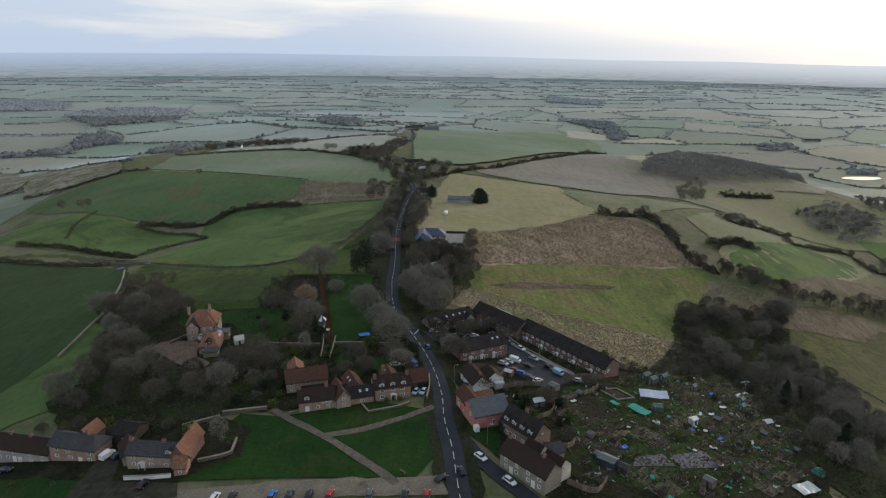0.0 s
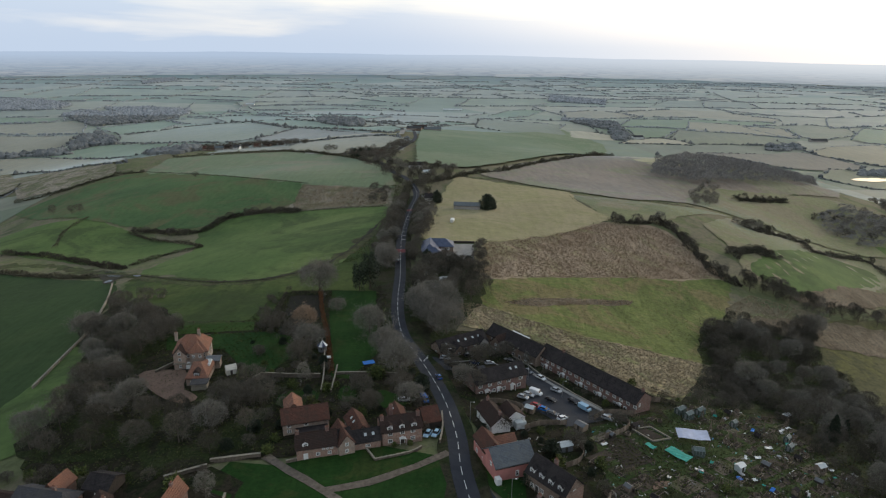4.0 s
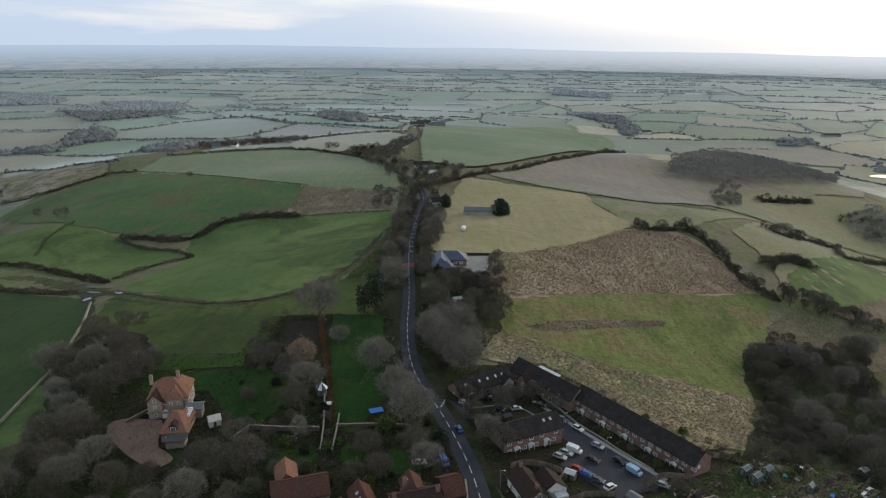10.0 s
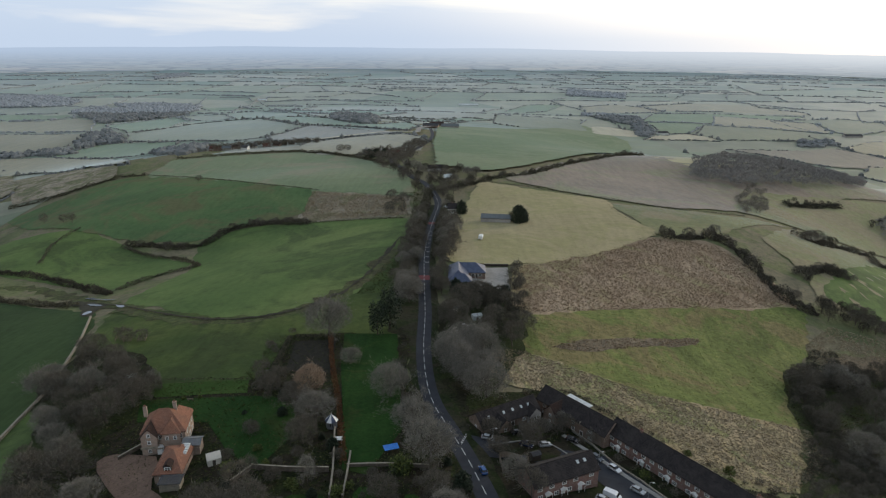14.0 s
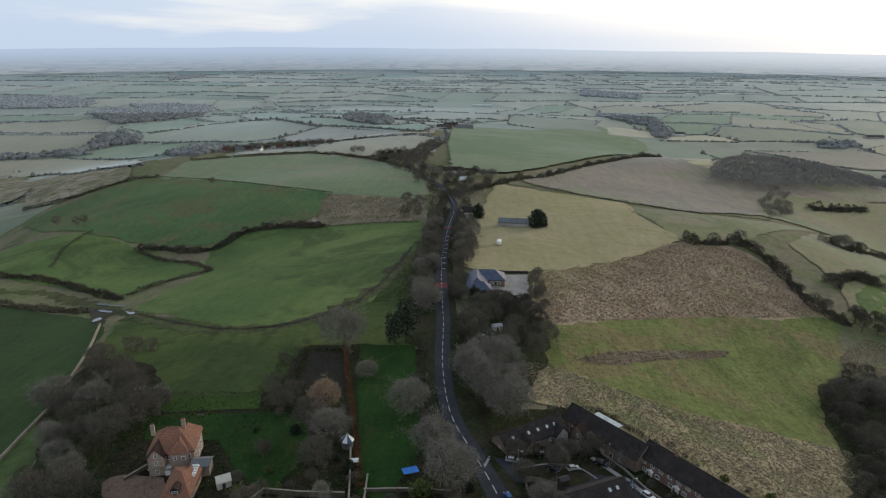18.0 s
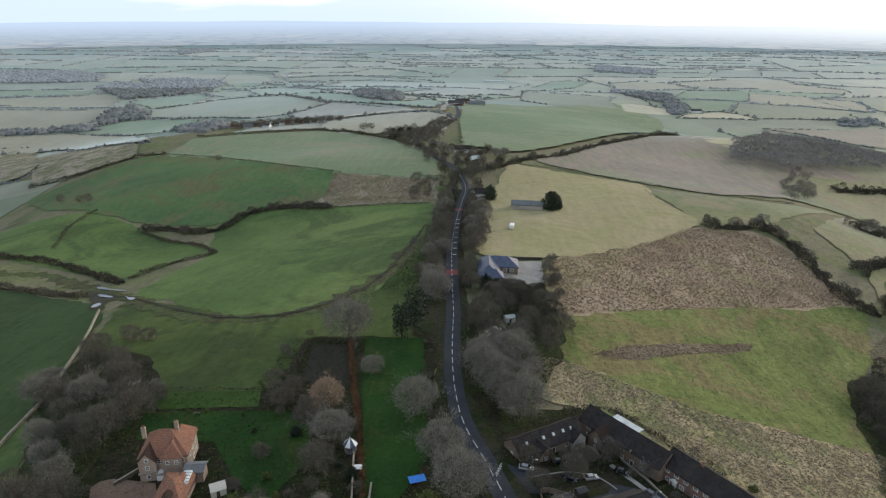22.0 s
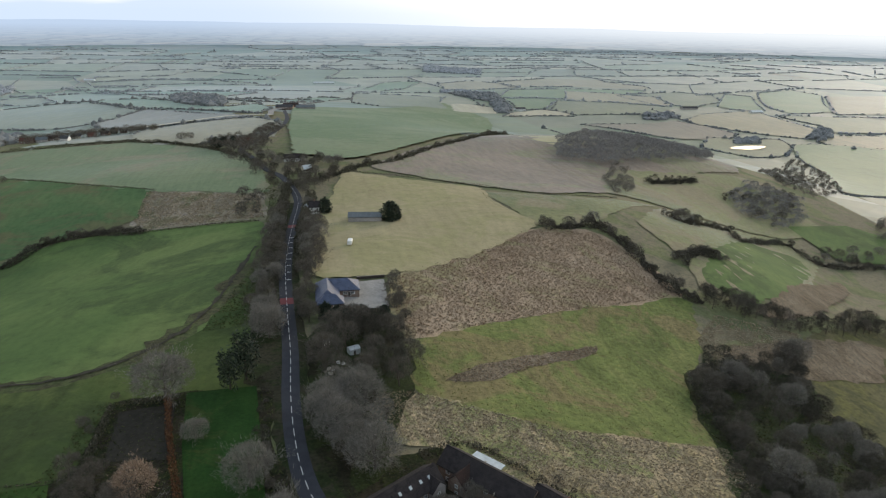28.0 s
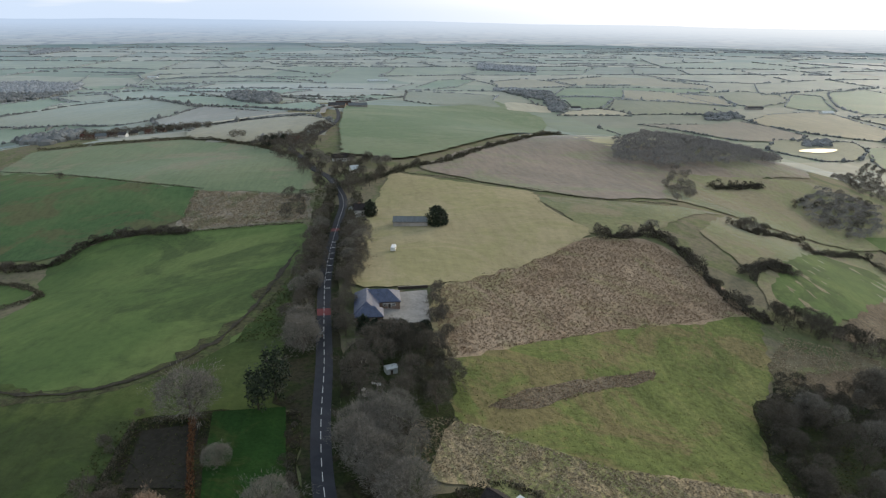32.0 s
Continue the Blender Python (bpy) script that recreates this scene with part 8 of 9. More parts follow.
for pts, h, label in (([(-42, 159), (-39.5, 160)], 1.0, "low brick wall by the cottage"), ([(-23, 165), (-20.3, 160.2)], 0.8, "low brick garden wall"), ([(-20.3, 160.2), (-12, 163.6), (-9, 166.5)], 0.8, "low brick garden wall"), ([(-4.3, 168.5), (-3.6, 176), (-3.9, 184)], 1.4, "brick boundary wall beside the road"),
                      ([(-61, 206), (-52, 205), (-42, 205)], 1.6, "old garden wall of pale brick"), ([(-66, 196), (-61, 206)], 1.4, "old garden wall of pale brick"), ([(-38, 207), (-28, 208), (-18, 208)], 1.2, "garden wall across the lawn"), ([(-40, 195), (-41, 205), (-44, 224)], 1.2, "pale garden wall beside the path"), ([(-37, 195), (-37.5, 206), (-38, 213)], 1.1, "pale garden wall beside the path"),
                      ([(-97, 212), (-93, 218)], 1.3, "low wall of the forecourt")):
    stone_wall(pts, h, 0.3, M["old_wall"], label, "garden_wall")
for pts, label in (([(0, 209), (0, 215), (8, 213)], "wooden fence round a corner garden"), ([(22, 207), (19.5, 213), (12, 213.5)], "wooden fence behind the short terrace"), ([(17, 184), (20, 190), (12, 193), (6, 190)], "wooden fence of a cottage garden"), ([(31, 182), (24, 181), (18, 177)], "wooden fence of a cottage garden"),
                   ([(27, 160), (31, 163), (33, 168), (32, 172)], "curved wooden garden fence"), ([(56, 200), (60, 206), (66, 207)], "wooden fence at the terrace end"), ([(40, 187), (45, 192), (53, 193)], "wooden fence by the allotments"), ([(47, 190), (50, 186), (46, 180), (40, 176)], "wooden fence by the allotments"), ([(25, 146), (33, 146), (36, 150)], "wooden fence behind the cottage"), ([(30, 131), (36, 128), (40, 133)], "wooden fence behind the cottage")):
    fence(pts, label)
ribbon("pavement", [(18, 229), (25, 219.5), (31, 211), (38, 201.5), (46, 191)], 1.3, 0.52, M["concrete"], "pale concrete footway before the terrace", "pavement", thick=0.15)
for k in range(9):
    u = 3.5 + 4.3 * k
    x, y = 29.5 + 24.5 * u / 41, 227 - 32.5 * u / 41
    hedge("garden_hedge", [(x - 0.9, y - 0.7), (x - 4.2, y - 3.2)], 0.9, 1.1, M["hedge"], "small dark hedge between front gardens", 60, 0.35, k, 0.15)
    if k % 2:
        plant("scrub" if k % 4 == 1 else "bush", x - 3.5, y - 2.0, 2.2, "garden trees")
for x, y in ((8, 214), (14, 212), (4, 211)):
    shed(x, y, 25, 2.4, 1.8, 1.9, "dark_wood", "slate", "dark timber shed in a small garden")

# shrubs and small trees that fill the gardens
KEEP = [(-52, 287), (-33, 288), (-28, 225), (-33, 204), (-39, 206), (-49, 262)]
COURT = [(-14, 228), (30, 222), (48, 191), (41, 184), (28, 180), (18, 194), (20, 212), (-10, 213)]
garden_rng = random.Random(3)


def fill(poly, gap, kinds, lo, hi, seed, group):
    for x, y in scatter(poly, gap, seed):
        if any(inside(x, y, f) for f in FOOT) or inside(x, y, KEEP) or inside(x, y, COURT) or np.min(np.hypot(line[:, 0] - x, line[:, 1] - y)) < 5.0:
            continue
        plant(garden_rng.choice(kinds), x, y, garden_rng.uniform(lo, hi), group)


fill([(-60, 164), (-46, 163), (-8, 174), (-6, 186), (-14, 212), (-36, 204), (-46, 222), (-60, 206), (-70, 214), (-64, 196), (-50, 184)], 5.2, ["scrub", "scrub", "bush", "yew", "dusk"], 1.2, 4.2, 31, "garden shrubs")
fill([(-70, 240), (-58, 240), (-56, 254), (-66, 256), (-73, 262), (-73, 250)], 4.5, ["scrub", "dusk", "scrub"], 2.0, 5.5, 32, "garden shrubs")
fill([(-26, 228), (-30, 262), (-32, 290), (-27, 300), (-24, 262), (-20, 236)], 4.5, ["scrub", "thorn", "dusk"], 1.5, 4.0, 33, "roadside shrubs")
fill([(5, 172), (10, 162), (26, 158), (34, 150), (30, 132), (36, 128), (38, 150), (34, 176), (28, 179), (16, 192), (6, 190)], 5.0, ["scrub", "bush", "yew", "scrub"], 1.0, 3.2, 34, "garden shrubs")
fill([(-12, 232), (-8, 226), (10, 228), (26, 224), (22, 236), (10, 238)], 4.5, ["scrub", "bush", "scrub"], 1.0, 3.5, 35, "garden shrubs")
fill([(22, 256), (40, 238), (58, 215), (72, 207), (74, 212), (58, 222), (40, 242), (24, 259)], 4.0, ["scrub", "thorn", "bush"], 1.2, 2.6, 36, "garden shrubs")
fill([(-118, 150), (-100, 150), (-84, 152), (-66, 150), (-58, 156), (-84, 160), (-112, 160)], 5.0, ["scrub", "dusk", "bush"], 1.5, 5.0, 37, "garden shrubs")
fill([(-118, 138), (-88, 136), (-80, 133), (-84, 130), (-118, 134)], 6.0, ["bush", "scrub"], 0.8, 1.6, 38, "garden shrubs")
fill([(-20, 336), (-16, 372), (-18, 376), (-23, 340)], 5.0, ["dusk", "scrub", "yew"], 3, 6, 39, "roadside shrubs")
fill([(14, 330), (16, 374), (19, 374), (17, 330)], 5.0, ["scrub", "dusk"], 3, 5, 40, "roadside shrubs")

# odds and ends in the clearing of the roadside copse
for x, y, w_, d_, h_, mat, label in ((-5, 305.5, 3.6, 2.6, 2.2, "pale_sheet", "pale glazed garden shed under bare trees"), (-13, 312, 2.0, 1.6, 1.7, "cream", "small pale hut under bare trees")):
    shed(x, y, 20, w_, d_, h_, mat, "lead" if mat == "cream" else "pale_sheet", label)
for k, (x, y, mat) in enumerate(((-9, 300.5, "white"), (-7.6, 299.6, "white"), (-12, 296.5, "cream"), (-10.8, 295.2, "white"), (-8.6, 294.8, "dark_sheet"), (-11.6, 293.6, "cream"))):
    ob = root("crate", x, y, height(x, y) + 0.36, 25 * k, "pale crate lying under bare trees", "crate", "garden crates")
    part("side", boxes((-0.6, 0.6, -0.45, -0.39, 0, 0.6), (-0.6, 0.6, 0.39, 0.45, 0, 0.6)), M[mat], ob)
    part("end", boxes((-0.6, -0.54, -0.39, 0.39, 0, 0.6), (0.54, 0.6, -0.39, 0.39, 0, 0.6)), M[mat], ob)
    part("base", boxes((-0.54, 0.54, -0.39, 0.39, 0.02, 0.08)), M[mat], ob)

# summer house with a striped tent roof
gz = root("summer_house", -45, 225, height(-45, 225) + 0.5, 10, "small octagonal summer house with a striped roof", "summer house")
part("wall", cone_bm(1.5, 1.5, 2.2, 8), M["lead"], gz)
for k in range(8):
    bm = bmesh.new()
    a0, a1 = math.pi / 4 * k, math.pi / 4 * (k + 1)
    vs = [bm.verts.new(p) for p in ((1.8 * math.cos(a0), 1.8 * math.sin(a0), 2.15), (1.8 * math.cos(a1), 1.8 * math.sin(a1), 2.15), (0, 0, 3.9), (1.8 * math.cos(a0), 1.8 * math.sin(a0), 2.05), (1.8 * math.cos(a1), 1.8 * math.sin(a1), 2.05))]
    for f in ((0, 1, 2), (0, 3, 4, 1)):
        bm.faces.new([vs[i] for i in f])
    part("roof_panel", bm, M["white" if k % 2 else "slate_blue"], gz)
part("finial", cone_bm(0.08, 0.02, 0.5, 8, 3.85), M["white"], gz)
part("pane", boxes((-0.4, 0.4, -1.42, -1.36, 0.9, 1.8)), M["glass"], gz)

tp = root("play_frame", -28, 215, height(-28, 215) + 0.55, 20, "low frame with a bright blue sheet on the lawn", "garden furniture")
part("sheet", boxes((-1.9, 1.9, -1.2, 1.2, 0.7, 0.82), bevel=0.05), M["bright_blue"], tp)
for sx in (-1.7, 1.7):
    for sy in (-1.0, 1.0):
        part("leg", boxes((sx - 0.06, sx + 0.06, sy - 0.06, sy + 0.06, 0, 0.7)), M["dark_wood"], tp)
shed(-117, 256, 20, 3.0, 2.2, 2.0, "dark_wood", "pale_sheet", "small hut with a pale roof by the trees", "hut")
shed(-72, 207, 30, 3.2, 2.6, 2.0, "cream", "cream", "pale garden tent with a pointed roof", "garden_tent", 1.2)
shed(-42.5, 217, 10, 1.6, 1.4, 1.4, "white", "white", "small white garden store", "garden_store", 0.2)


def bench(x, y, turn, label="wooden bench on the grass"):
    ob = root("bench", x, y, height(x, y) + 0.3, turn, label, "bench")
    for k in range(3):
        part("seat_slat", boxes((-0.8, 0.8, -0.22 + 0.15 * k, -0.1 + 0.15 * k, 0.42, 0.46)), M["wood"], ob)
    for k in range(2):
        part("back_slat", boxes((-0.8, 0.8, 0.24, 0.28, 0.55 + 0.18 * k, 0.68 + 0.18 * k)), M["wood"], ob)
    for sx in (-0.7, 0.7):
        part("leg", boxes((sx - 0.04, sx + 0.04, -0.2, -0.12, 0, 0.42)), M["wood"], ob)
        part("leg", boxes((sx - 0.04, sx + 0.04, 0.2, 0.28, 0, 0.9)), M["wood"], ob)


bench(-90, 241, 190, "pale garden bench on the manor lawn")
bench(-9, 133, 140)
bench(-18, 128, 5)
for x in (-92.5, -87.5):
    plant("bush", x, 242, 1.2, "clipped shrubs")

# timber guards round young trees in the paddock
for x, y in ((-139.5, 295.5), (-135, 293), (-129, 292)):
    ob = root("tree_guard", x, y, height(x, y) + 0.3, 15, "square timber guard round a young tree", "fence", "tree guards")
    for a in range(4):
        m = pose(0, 0, 0, 0, 0, 90 * a)
        part("post", boxes((-1.35, -1.2, -1.35, -1.2, -0.3, 1.4)), M["wood"], ob, at=m)
        for z in (0.3, 0.75, 1.2):
            part("rail", boxes((-1.2, 1.35, -1.3, -1.25, z, z + 0.12)), M["wood"], ob, at=m)


def street_lamp(x, y, h=6.5, turn=0):
    ob = root("street_lamp", x, y, height(x, y) + 0.2, turn, "slim grey street lamp post", "lamp", "street lamps")
    part("pole", cone_bm(0.08, 0.05, h, 8, -0.4), M["metal"], ob)
    part("arm", boxes((-0.04, 0.9, -0.03, 0.03, h - 0.5, h - 0.42)), M["metal"], ob)
    part("lantern", boxes((0.6, 1.1, -0.12, 0.12, h - 0.56, h - 0.42), bevel=0.03), M["lamp_glass"], ob)


for x, y in ((12, 146), (24, 212), (-2, 219), (4, 181), (33, 200)):
    street_lamp(x, y)

# give-way and slow markings, red surfacing
for x, y, w_ in ((-10.4, 220.5, 5.5), (-10.9, 221.6, 5.5)):
    for k in range(6):
        part("give_way_mark", mesh_of("give_way_mark", [(-0.3, -0.1, 0), (0.3, -0.1, 0), (0.3, 0.1, 0), (-0.3, 0.1, 0)], [(0, 1, 2, 3)], M["white_line"]), None, road, at=pose(x + k * 0.3 - (x + 10.4), y - 2.0 + k * 0.85, height(x, y) + 0.5, 0, 0, 70))
for y in (349, 463):
    ribbon("red_surface", [(np.interp(y - 3, line[:, 1], line[:, 0]), y - 3), (np.interp(y, line[:, 1], line[:, 0]), y), (np.interp(y + 3, line[:, 1], line[:, 0]), y + 3)], 5.0, 0.45, M["red_road"], "", "", road)
for y in np.arange(372, 440, 9.5):
    part("rumble_line", mesh_of("rumble_line", [(-2.2, -0.25, 0), (-0.4, -0.25, 0), (-0.4, 0.25, 0), (-2.2, 0.25, 0)], [(0, 1, 2, 3)], M["white_line"]), None, road, at=pose(np.interp(y, line[:, 1], line[:, 0]) + 2.6, y, height(-28, y) + 0.5))


# ---------------------------------------------------------------- allotments
PLOT = [(38, 182), (56, 194), (82, 213), (106, 212), (108, 174), (97, 144), (60, 128), (38, 134), (36, 155)]
ux, vx = np.array([0.62, -0.785]), np.array([0.785, 0.62])
al_rng = random.Random(17)
origin = np.array([40.0, 180.0])


def raised_bed(x, y, turn, L, W, crop):
    ob = root("vegetable_bed", x, y, height(x, y) + 0.28, turn, {"soil": "bare dark soil bed with timber edging", "green": "vegetable bed with low green rows", "straw": "vegetable bed covered with dead stalks"}[crop], "bed", "allotment beds")
    part("soil", boxes((-L / 2, L / 2, -W / 2, W / 2, -0.4, 0.12)), M["soil"], ob)
    part("edging", boxes((-L / 2 - 0.06, L / 2 + 0.06, -W / 2 - 0.06, -W / 2, -0.3, 0.22), (-L / 2 - 0.06, L / 2 + 0.06, W / 2, W / 2 + 0.06, -0.3, 0.22), (-L / 2 - 0.06, -L / 2, -W / 2, W / 2, -0.3, 0.22), (L / 2, L / 2 + 0.06, -W / 2, W / 2, -0.3, 0.22)), M["wood"], ob)
    if crop != "soil":
        r = np.random.default_rng(int(x * 13 + y))
        n = int(L * W * 9)
        row = np.round(r.uniform(-W / 2 + 0.2, W / 2 - 0.2, n) / 0.6) * 0.6
        org = np.stack([r.uniform(-L / 2, L / 2, n), np.clip(row + r.normal(0, 0.06, n), -W / 2, W / 2), np.full(n, 0.1)], 1)
        dirs = r.normal(0, 0.5, (n, 3)) + np.array([0, 0, 1.0])
        dirs /= np.linalg.norm(dirs, axis=1)[:, None]
        v, f = slivers(org, dirs, r.uniform(0.25, 0.6, n), r.uniform(0.15, 0.35, n), r)
        tagged(part("crop", mesh_of("crop", v, f, M["shrub_green" if crop == "green" else "dry_tuft"]), None, ob), kind="stuff")
    return ob


def greenhouse(x, y, turn, L=2.6, W=1.9, label="small glass greenhouse with metal ribs"):
    ob = root("greenhouse", x, y, height(x, y) + 0.25, turn, label, "greenhouse", "greenhouses")
    part("glazing", prism_walls(L, W, 1.6, 0.7, 0), M["greenhouse"], ob)
    for k in range(5):
        xx = L * k / 4
        part("rib", boxes((xx - 0.03, xx + 0.03, -0.03, 0.03, 0, 1.62), (xx - 0.03, xx + 0.03, W - 0.03, W + 0.03, 0, 1.62)), M["metal"], ob)
    part("ridge", boxes((0, L, W / 2 - 0.04, W / 2 + 0.04, 2.27, 2.34)), M["metal"], ob)
    part("door", boxes((-0.05, -0.01, W / 2 - 0.35, W / 2 + 0.35, 0, 1.7)), M["metal"], ob)


def sheet_cover(x, y, turn, L, W, h, mat, label, name="cover_sheet", legs=False):
    ob = root(name, x, y, height(x, y) + 0.3, turn, label, "cover")
    bm = bmesh.new()
    r = random.Random(int(x * 7 + y * 3))
    grid = [[bm.verts.new((-L / 2 + L * i / 6, -W / 2 + W * j / 4, h + r.uniform(-0.08, 0.08) + 0.12 * math.sin(i * 1.3))) for j in range(5)] for i in range(7)]
    for i in range(6):
        for j in range(4):
            bm.faces.new((grid[i][j], grid[i + 1][j], grid[i + 1][j + 1], grid[i][j + 1]))
    ext = bmesh.ops.extrude_face_region(bm, geom=bm.faces[:])
    bmesh.ops.translate(bm, verts=[v for v in ext["geom"] if isinstance(v, bmesh.types.BMVert)], vec=(0, 0, -0.06))
    part("sheet", bm, M[mat], ob)
    for sx in (-1, 1):
        for sy in (-1, 1):
            part("post", boxes((sx * (L / 2 - 0.1) - 0.05, sx * (L / 2 - 0.1) + 0.05, sy * (W / 2 - 0.1) - 0.05, sy * (W / 2 - 0.1) + 0.05, -0.3, h - 0.05)), M["wood"], ob)
    return ob


def clutter(x, y, kind):
    z = height(x, y) + 0.27
    t = al_rng.uniform(0, 180)
    if kind == "compost":
        ob = root("compost_bin", x, y, z, t, "open timber compost bin", "bin", "compost bins")
        for a in range(4):
            part("board", boxes((-0.6, 0.6, -0.62, -0.57, 0.0, 0.85)), M["wood"], ob, at=pose(0, 0, 0, 0, 0, 90 * a))
        part("heap", cone_bm(0.55, 0.2, 0.6, 8), M["soil"], ob)
    elif kind == "butt":
        ob = root("water_butt", x, y, z, t, "dark plastic water butt with lid", "barrel", "water butts")
        part("barrel", cone_bm(0.3, 0.34, 0.95, 12), M["dark_wood"], ob)
        part("lid", cone_bm(0.36, 0.3, 0.06, 12, 0.95), M["dark_wood"], ob)
    elif kind == "canes":
        ob = root("bean_canes", x, y, z, t, "row of crossed bean canes", "canes", "bean canes")
        for k in range(6):
            for s in (-1, 1):
                part("cane", boxes((-0.03, 0.03, -0.03, 0.03, 0, 2.1)), M["wood"], ob, at=pose(k * 0.6, s * 0.4, 0, s * 11, 0, 0))
        part("ridge_cane", boxes((-0.1, 3.1, -0.03, 0.03, 1.95, 2.0)), M["wood"], ob)
    else:
        mat, label = {"white": ("white", "white plastic sheet on a plot"), "grey": ("metal", "grey metal sheet on a plot"), "blue": ("bright_blue", "bright blue plastic sheet"), "net": ("green_net", "turquoise netting over low hoops")}[kind]
        sheet_cover(x, y, t, al_rng.uniform(0.8, 2.2), al_rng.uniform(0.6, 1.2), 0.35, mat, label, "ground_sheet")


drape("allotment_ground", PLOT, 0.285, M["allotment_path"], "rough grass paths between the allotment plots", "ground", 12)
TAKEN = [(46, 171, 7), (54, 143, 5), (66, 146, 6), (49, 155.5, 3), (66, 180, 8), (58, 170, 6), (101, 149, 4), (92, 139, 5), (70, 197, 5), (55, 181, 6)]
for i in range(0, 11):
    for j in range(-3, 12):
        c = origin + ux * (i * 6.2 - 3) + vx * (j * 8.6 - 2)
        if not inside(c[0], c[1], PLOT) or any(math.hypot(c[0] - a, c[1] - b) < r for a, b, r in TAKEN):
            continue
        kind = al_rng.choice(["soil", "soil", "garden", "verge", "earth", "soil"])
        turn = math.degrees(math.atan2(vx[1], vx[0])) + al_rng.uniform(-4, 4)
        w_, l_2 = al_rng.uniform(2.2, 2.75), al_rng.uniform(3.3, 4.0)
        q = [c + ux * a * w_ + vx * b * l_2 for a, b in ((-1, -1), (1, -1), (1, 1), (-1, 1))]
        drape("allotment_plot", [tuple(p) for p in q], 0.30, M[kind], {"soil": "dug allotment plot of dark soil", "garden": "rough weedy allotment plot", "litter": "allotment plot of dead brown growth", "verge": "grassy allotment plot with weeds", "earth": "dug allotment plot of brown earth"}[kind], "plot", 20)
        for k in range(al_rng.randint(1, 3)):
            p = c + ux * al_rng.uniform(-0.6, 0.6) * w_ + vx * (-0.75 + 0.5 * k) * l_2
            raised_bed(p[0], p[1], turn - (90 if al_rng.random() < 0.35 else 0), al_rng.uniform(1.8, 3.0), al_rng.uniform(0.8, 1.3), al_rng.choice(["soil", "soil", "green", "straw", "green"]))
        roll = al_rng.random()
        p = c + ux * al_rng.uniform(-0.8, 0.8) * w_ + vx * al_rng.choice([-0.9, 0.9]) * l_2
        if roll < 0.26:
            shed(p[0], p[1], turn + al_rng.choice([0, 90]), al_rng.uniform(1.4, 2.1), al_rng.uniform(1.2, 1.7), 1.6, al_rng.choice(["wood", "dark_wood", "dark_wood"]), al_rng.choice(["slate", "tile_dark", "tile_dark", "lead"]), "small timber allotment shed", "allotment_shed", group="allotment sheds")
        elif roll < 0.34:
            greenhouse(p[0], p[1], turn, 2.2, 1.6)
        for _ in range(al_rng.randint(1, 3)):
            p = c + ux * al_rng.uniform(-0.95, 0.95) * w_ + vx * al_rng.uniform(-0.95, 0.95) * l_2
            clutter(p[0], p[1], al_rng.choice(["compost", "butt", "canes", "white", "grey", "compost", "compost", "canes", "net"] + (["blue"] if al_rng.random() < 0.3 else [])))
        if al_rng.random() < 0.25:
            plant(al_rng.choice(["scrub", "bush", "scrub"]), *(c + vx * al_rng.uniform(-3, 3)), al_rng.uniform(1.2, 2.6), "allotment shrubs")
for pts_ in ([(34, 154), (51, 164), (64, 169), (84, 180), (100, 190)], [(63, 168), (69, 156), (74, 147), (78, 138)], [(57, 149), (66, 153), (73, 147)], [(70, 158), (86, 162), (98, 169)], [(52, 166), (46, 176), (44, 184)], [(84, 180), (78, 196), (80, 208)]):
    ribbon("grass_path", pts_, 1.7, 0.36, M["allotment_path"], "worn green grass path between plots", "path", ragged=0.35)
drape("dug_plot", [(40, 176), (48, 179), (52, 166.5), (42, 161)], 0.36, M["soil"], "large dug plot of bare dark soil", "plot", 10, rough=0.5)
drape("ground_cover", [(48, 140), (50, 144), (58, 147), (60, 142)], 0.38, M["dark_sheet"], "plot covered with grey-violet sheeting", "cover", 10, rough=0.5)
drape("ground_cover", [(60, 146.5), (70, 151), (73.5, 144), (61, 141)], 0.38, M["dark_sheet"], "plot covered with grey-violet sheeting", "cover", 10, rough=0.5)
drape("dug_plot", [(46, 153), (51, 155), (52, 158), (48, 157)], 0.38, M["red_gravel"], "small plot of reddish-brown earth", "plot", 10, rough=0.5)
sheet_cover(66, 180.3, -10, 8.5, 5.0, 2.3, "blue_tarp", "canopy with a pale blue sheet roof", "canopy")
sheet_cover(58.5, 170, -52, 6.5, 3.2, 1.0, "green_net", "turquoise netting stretched over a bed", "net_cage")
sheet_cover(52, 173, -52, 3.0, 1.6, 0.9, "green_net", "turquoise netting stretched over a bed", "net_cage")
greenhouse(63, 171.5, -10, 3.0, 2.4, "greenhouse covered with white plastic sheet")
for x, y in ((69, 198), (70.5, 195), (76, 200)):
    greenhouse(x, y, 35, 3.0, 2.0)
sheet_cover(92, 139, 20, 5.5, 4.0, 0.8, "pale_sheet", "pale plastic sheet over a frame", "cover_sheet")
dm = root("net_dome", 101, 149, height(101, 149) + 0.3, 0, "round dome of turquoise netting", "cover")
bm = bmesh.new()
bmesh.ops.create_uvsphere(bm, u_segments=16, v_segments=8, radius=1.7)
bmesh.ops.delete(bm, geom=[v for v in bm.verts if v.co.z < -0.1], context="VERTS")
part("net", bm, M["green_net"], dm)
for k in range(4):
    part("hoop", boxes((-1.72, 1.72, -0.03, 0.03, 0.0, 0.06)), M["metal"], dm, at=pose(0, 0, 0, 0, 0, 45 * k))
sheet_cover(48, 148, 30, 2.2, 1.3, 0.4, "bright_blue", "bright blue sheet on an allotment plot", "ground_sheet")
shed(39, 140, -40, 4.5, 3.0, 2.2, "slate_blue", "lead", "blue-grey timber summer house", "garden_house")
